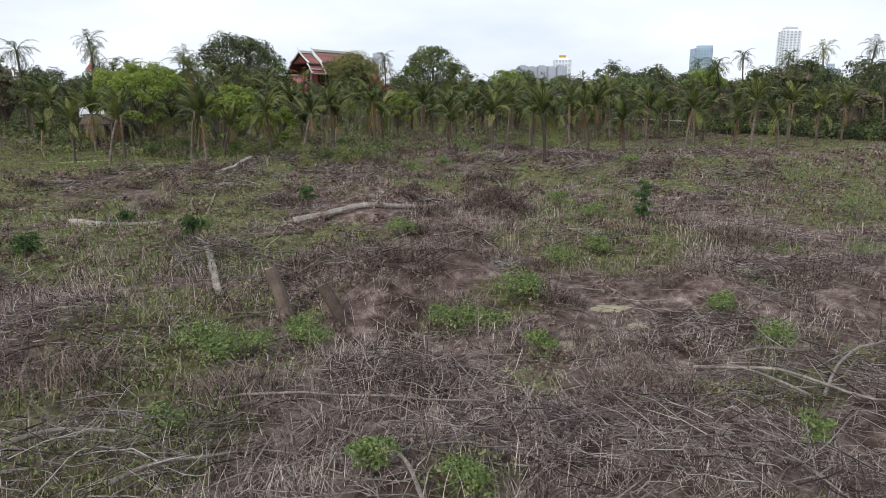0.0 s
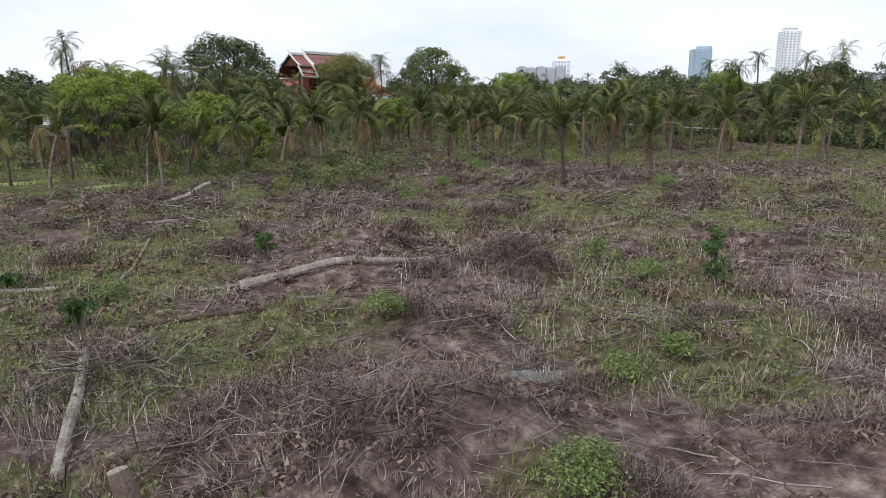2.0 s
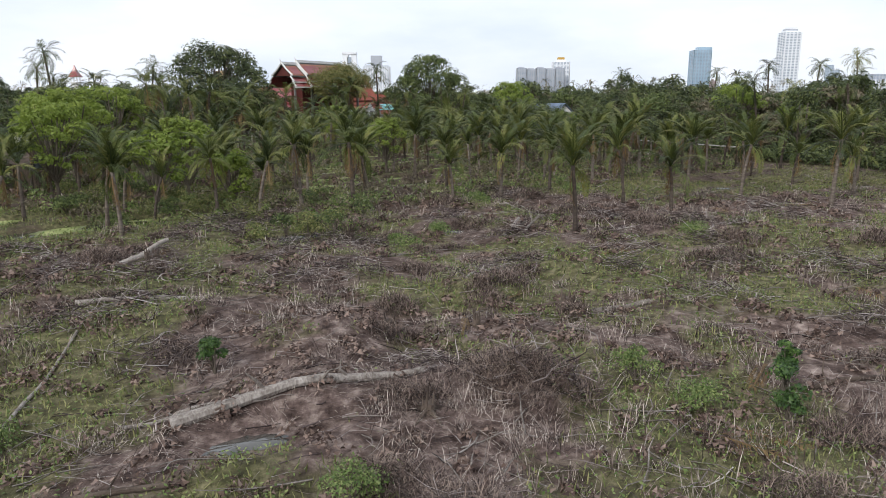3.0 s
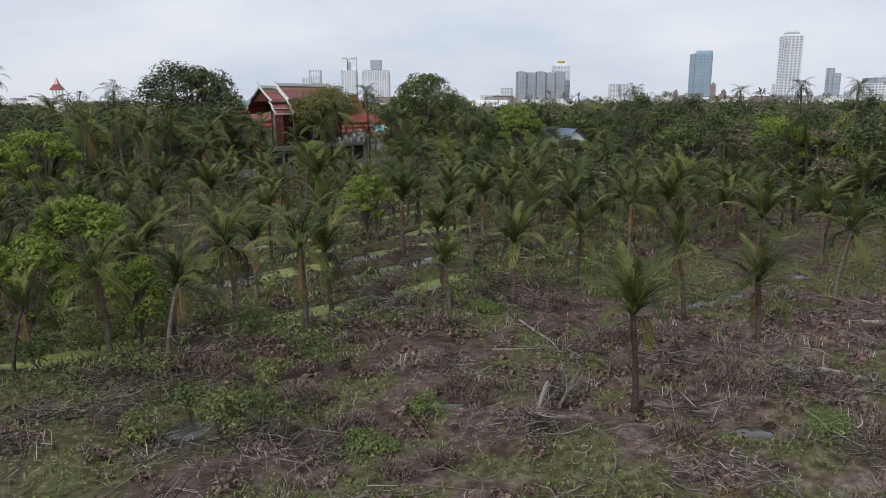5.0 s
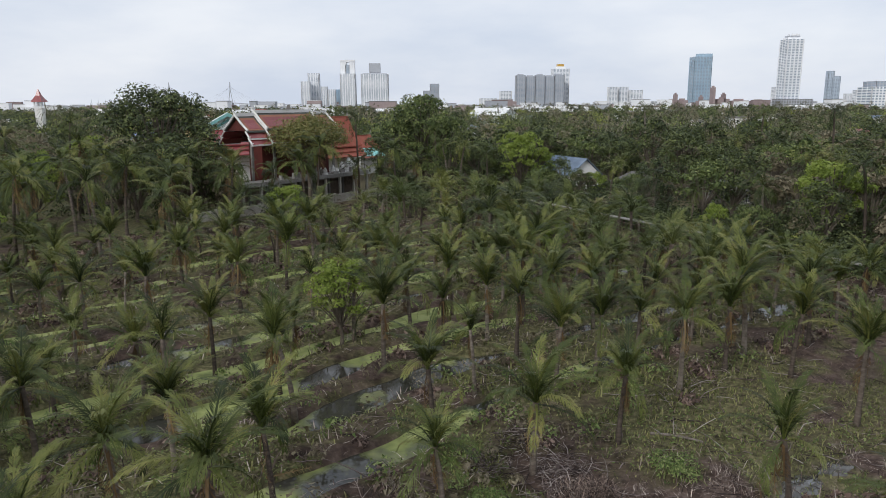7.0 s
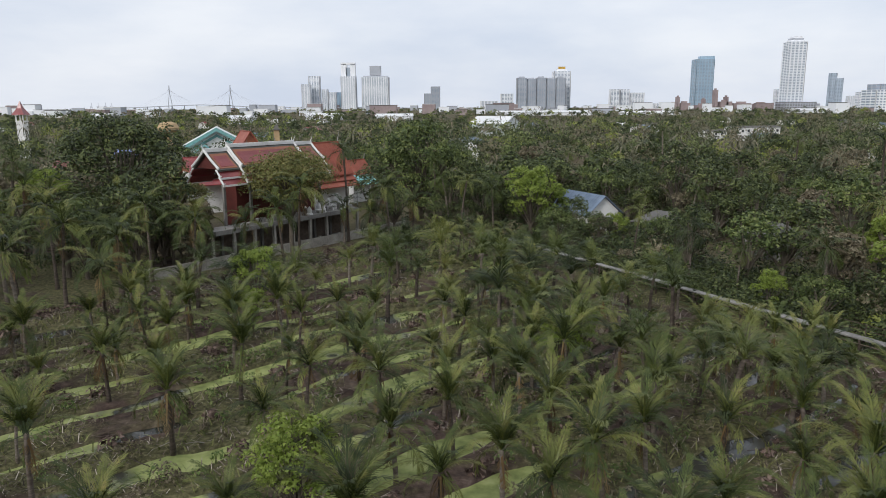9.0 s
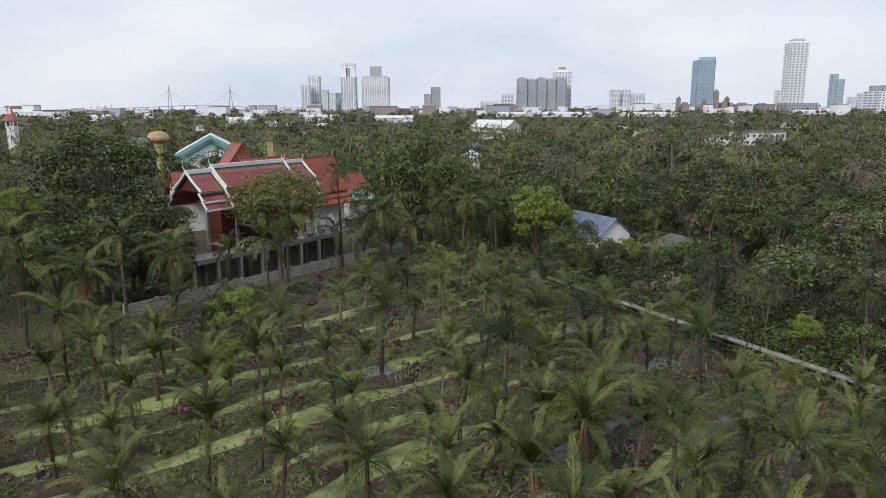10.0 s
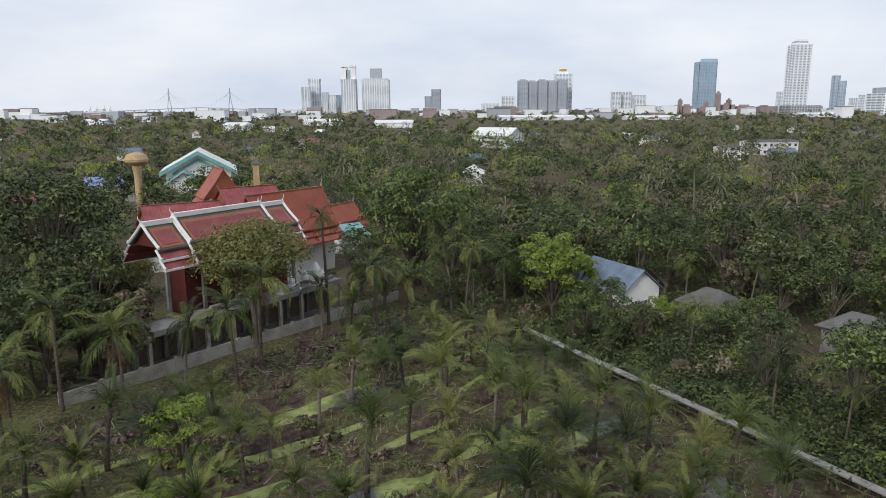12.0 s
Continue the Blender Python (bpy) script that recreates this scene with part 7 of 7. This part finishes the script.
def splintered_stump(x, y, h, r0, label):
    r = np.random.default_rng(int(abs(x * 131 + y * 17)))
    ob = thing("tree_stump", pose(x, y, float(ground_z(x, y)) - 0.1), label, "stump")
    part("bole", Solid().tube([(0, 0, 0), (0, 0, h * 0.5), (0.03, 0, h)], [r0 * 1.3, r0, r0 * 0.85], 9), M_LOG_DARK, ob)
    for i in range(6):
        a = i * 1.05 + r.random()
        part("splinter", Solid().tube([(math.cos(a) * r0 * 0.7, math.sin(a) * r0 * 0.7, h * 0.8), (math.cos(a) * r0 * 0.9, math.sin(a) * r0 * 0.9, h + 0.1 + 0.25 * r.random())], [r0 * 0.25, 0.01], 4), M_LOG_DARK, ob)
    for i in range(5):
        a = i * 1.3 + r.random()
        part("root", Solid().tube([(0, 0, 0.2), (math.cos(a) * r0 * 2, math.sin(a) * r0 * 2, 0.14), (math.cos(a) * r0 * 4, math.sin(a) * r0 * 4, 0.02)], [r0 * 0.5, r0 * 0.3, 0.02], 5), M_LOG_DARK, ob)
    return ob


for x, y, h, r0 in [(-1.5, 33.7, 0.45, 0.2), (4.4, 36.0, 0.4, 0.28), (-11.4, 40.3, 0.6, 0.3), (1.2, 34.0, 0.4, 0.12), (-0.2, 27.5, 0.35, 0.16), (10.5, 39.0, 0.4, 0.2), (-4.4, 46.8, 0.7, 0.25), (7.0, 52.0, 0.4, 0.16)]:
    splintered_stump(x, y, h, r0, "dark splintered tree stump with spreading roots")


def bush(x, y, h, w, leaf, n, mat, label, sprigs=7):
    r = np.random.default_rng(int(abs(x * 53 + y * 29)))
    ob = thing("bush", pose(x, y, float(ground_z(x, y))), label, "bush", "bushes of the clearing")
    stems, balls = Solid(), []
    for i in range(sprigs):
        a = r.random() * 6.283
        e = np.array((math.cos(a) * w * 0.4 * r.random(), math.sin(a) * w * 0.4 * r.random(), h * (0.35 + 0.6 * r.random())))
        stems.tube([(0, 0, -0.05), e * (0.4, 0.4, 0.5), e], [0.025, 0.018, 0.006], 5)
        balls.append((e, w * (0.16 + 0.14 * r.random())))
    part("stem", stems, M_BARK, ob)
    q = leaf_cloud(r, balls, 2 * n // sprigs, leaf * 0.8)
    part("foliage", quads_mesh("foliage", q, np.full(len(q), 3), mat), None, ob)
    return ob


BUSH = "small leafy dark green bush standing in the clearing"
for x, y, h, w in [(7.8, 27.4, 1.25, 0.95), (8.1, 28.2, 1.75, 0.6), (-5.7, 29.9, 0.95, 0.75), (-8.1, 22.6, 1.0, 0.75), (-12.2, 20.3, 0.75, 0.8), (-12.2, 26.9, 0.55, 0.8)]:
    bush(x, y, h, w, 0.085, 520, M_BUSH, BUSH, 9)
SPRAWL = "low sprawling green weed clump with fine leaves"
for x, y, h, w in [(-3.7, 12.7, 0.55, 1.4), (-2.7, 13.3, 0.4, 1.0), (1.6, 15.9, 0.6, 1.5), (2.1, 16.6, 0.5, 1.2), (-1.5, 24.2, 0.6, 1.3), (3.4, 20.5, 0.5, 1.2), (4.8, 21.3, 0.45, 1.1), (6.4, 13.3, 0.45, 1.1), (6.1, 15.0, 0.4, 0.9),
                   (-2.9, 13.9, 0.42, 1.1), (0.2, 14.9, 0.42, 1.3), (-4.7, 13.1, 0.5, 1.3), (0.9, 14.3, 0.4, 1.1), (-4.2, 12.3, 0.4, 1.2), (1.9, 12.9, 0.5, 0.7), (0.3, 14.2, 0.4, 1.0), (5.4, 9.4, 0.55, 0.6), (-3.9, 9.3, 0.45, 0.6), (0.3, 7.6, 0.5, 0.8), (-0.9, 8.0, 0.5, 0.7), (4.9, 29.3, 0.8, 1.1), (5.8, 27.9, 0.5, 1.6), (-9.2, 26.4, 0.35, 1.8),
                   (7.2, 9.0, 0.4, 1.0), (12.5, 20.0, 0.6, 1.6), (16.0, 27.0, 0.8, 2.2), (-6.4, 55.5, 0.8, 2.0), (0.0, 48.5, 0.5, 1.4), (-1.8, 46.4, 0.45, 1.8), (2.4, 60.0, 0.5, 2.0), (9.3, 62.0, 0.6, 2.0), (12.2, 46.2, 0.5, 1.8)]:
    bush(x, y, h, w, 0.036 + 0.0009 * y, 560, M_WEED, SPRAWL, 9)
# shrubby growth along the edge of the orchard on the left
for i in range(26):
    x, y = -34 + 30 * cr.random(), 0
    y = 47 - 0.45 * (x + 10) + 10 * cr.random()
    bush(x, y, 0.7 + 0.8 * cr.random(), 1.6 + 1.2 * cr.random(), 0.11, 380, (M_GRASS, M_LEAF_MID)[i % 2], "low green shrub at the orchard's edge", 9)

# fallen dry fronds
FALLEN = [frond_mesh("fallen_frond", 2.2, 0.04, 0.12, 26, 0.5, M_FROND_DRY, k, 0.3) for k in (81, 82)]
for i in range(50):
    x, y = scatter(1, 26, 64, 1.0)
    x, y = float(x[0]), float(y[0])
    ob = new("fallen_frond", FALLEN[i % 2])
    ob.matrix_basis = pose(x, y, float(ground_z(x, y)) + 0.1, 12 * cr.normal(), 0, 360 * cr.random()) @ Matrix.Scale(0.6 + 0.35 * cr.random(), 4)
    tagged(ob, "dried brown palm frond fallen on the litter", "frond", "fallen fronds")


def puddle(x, y, a, b, turn, mat, name, label, category):
    r = np.random.default_rng(int(abs(x * 17 + y * 113)))
    z = float(ground_z(x, y)) + 0.03
    k = 26
    ring = [(math.cos(6.283 * i / k) * a * (0.75 + 0.45 * r.random()), math.sin(6.283 * i / k) * b * (0.75 + 0.45 * r.random())) for i in range(k)]
    s = Solid().add([(0, 0, 0.03)] + [(p * 0.75, q * 0.75, 0.025) for p, q in ring] + [(p, q, -0.12) for p, q in ring],
                    [(0, 1 + i, 1 + (i + 1) % k) for i in range(k)] + [(1 + i, 1 + k + i, 1 + k + (i + 1) % k, 1 + (i + 1) % k) for i in range(k)])
    ob = new(name, s.mesh(name, mat, True))
    ob.matrix_basis = pose(x, y, z, 0, 0, turn)
    return tagged(ob, label, category, kind="structure" if category == "water" else "")


for x, y, a, b, t in PUDDLES:
    puddle(x, y, a, b, t, M_WATER, "puddle", "shallow grey puddle in the trampled earth", "water")
for x, y, a, b, t in SANDS:
    puddle(x, y, a, b, t, M_SAND, "sand_patch", "patch of pale yellowish wet sand", "ground")


# ---- shelters at the edge of the orchard ----
hut = thing("hut", pose(-31.0, 66.5, float(ground_z(-31.0, 66.5)), 0, 0, 12), "ragged dark board hut under a sagging roof", "hut")
for sx in (-1.5, 1.5):
    for sy in (-1.1, 1.1):
        part("post", Solid().tube([(sx, sy, -0.2), (sx * 1.02, sy, 1.2), (sx, sy, 2.3)], [0.08, 0.07, 0.06], 6), M_LOG_DARK, hut)
for k in range(14):
    part("board", Solid().box(-1.45 + 0.22 * k, 1.12, 0.1 + 0.05 * (k % 3), 0.2, 0.03, 1.9 - 0.12 * (k % 4)), M_LOG_DARK, hut)
for k in range(10):
    part("board", Solid().box(-1.52, -1.0 + 0.22 * k, 0.1, 0.03, 0.2, 1.3 - 0.1 * (k % 3)), M_LOG, hut)
part("roof_slope", Solid().prism([(-2.0, -1.6, 2.15), (-2.0, 0, 3.0), (-2.0, 0, 3.1), (-2.0, -1.65, 2.25)], (4.0, 0, 0)), M_LOG_DARK, hut)
part("roof_slope", Solid().prism([(-2.0, 1.6, 2.15), (-2.0, 0, 3.0), (-2.0, 0, 3.1), (-2.0, 1.65, 2.25)], (4.0, 0, 0)), M_LOG_DARK, hut)
tank = thing("water_tank", pose(-29.2, 64.6, float(ground_z(-29.2, 64.6))), "black plastic water drum on a rough stand", "tank")
part("stand", Solid().box(-0.45, -0.45, -0.1, 0.1, 0.1, 1.7).box(0.45, -0.45, -0.1, 0.1, 0.1, 1.7).box(0.45, 0.45, -0.1, 0.1, 0.1, 1.7).box(-0.45, 0.45, -0.1, 0.1, 0.1, 1.7).box(0, 0, 1.55, 1.1, 1.1, 0.08), M_LOG_DARK, tank)
part("drum", Solid().tube([(0, 0, 1.63), (0, 0, 1.7), (0, 0, 2.1), (0, 0, 2.5), (0, 0, 2.62)], [0.42, 0.46, 0.47, 0.46, 0.3], 18), M_GLASSDARK, tank)
house(-40.0, 86.0, 25, 5.0, 3.6, 2.2, 0.8, M_WHITEROOF, M_CONC_DARK, "small shed with a pale sheet roof beside the orchard", 1)
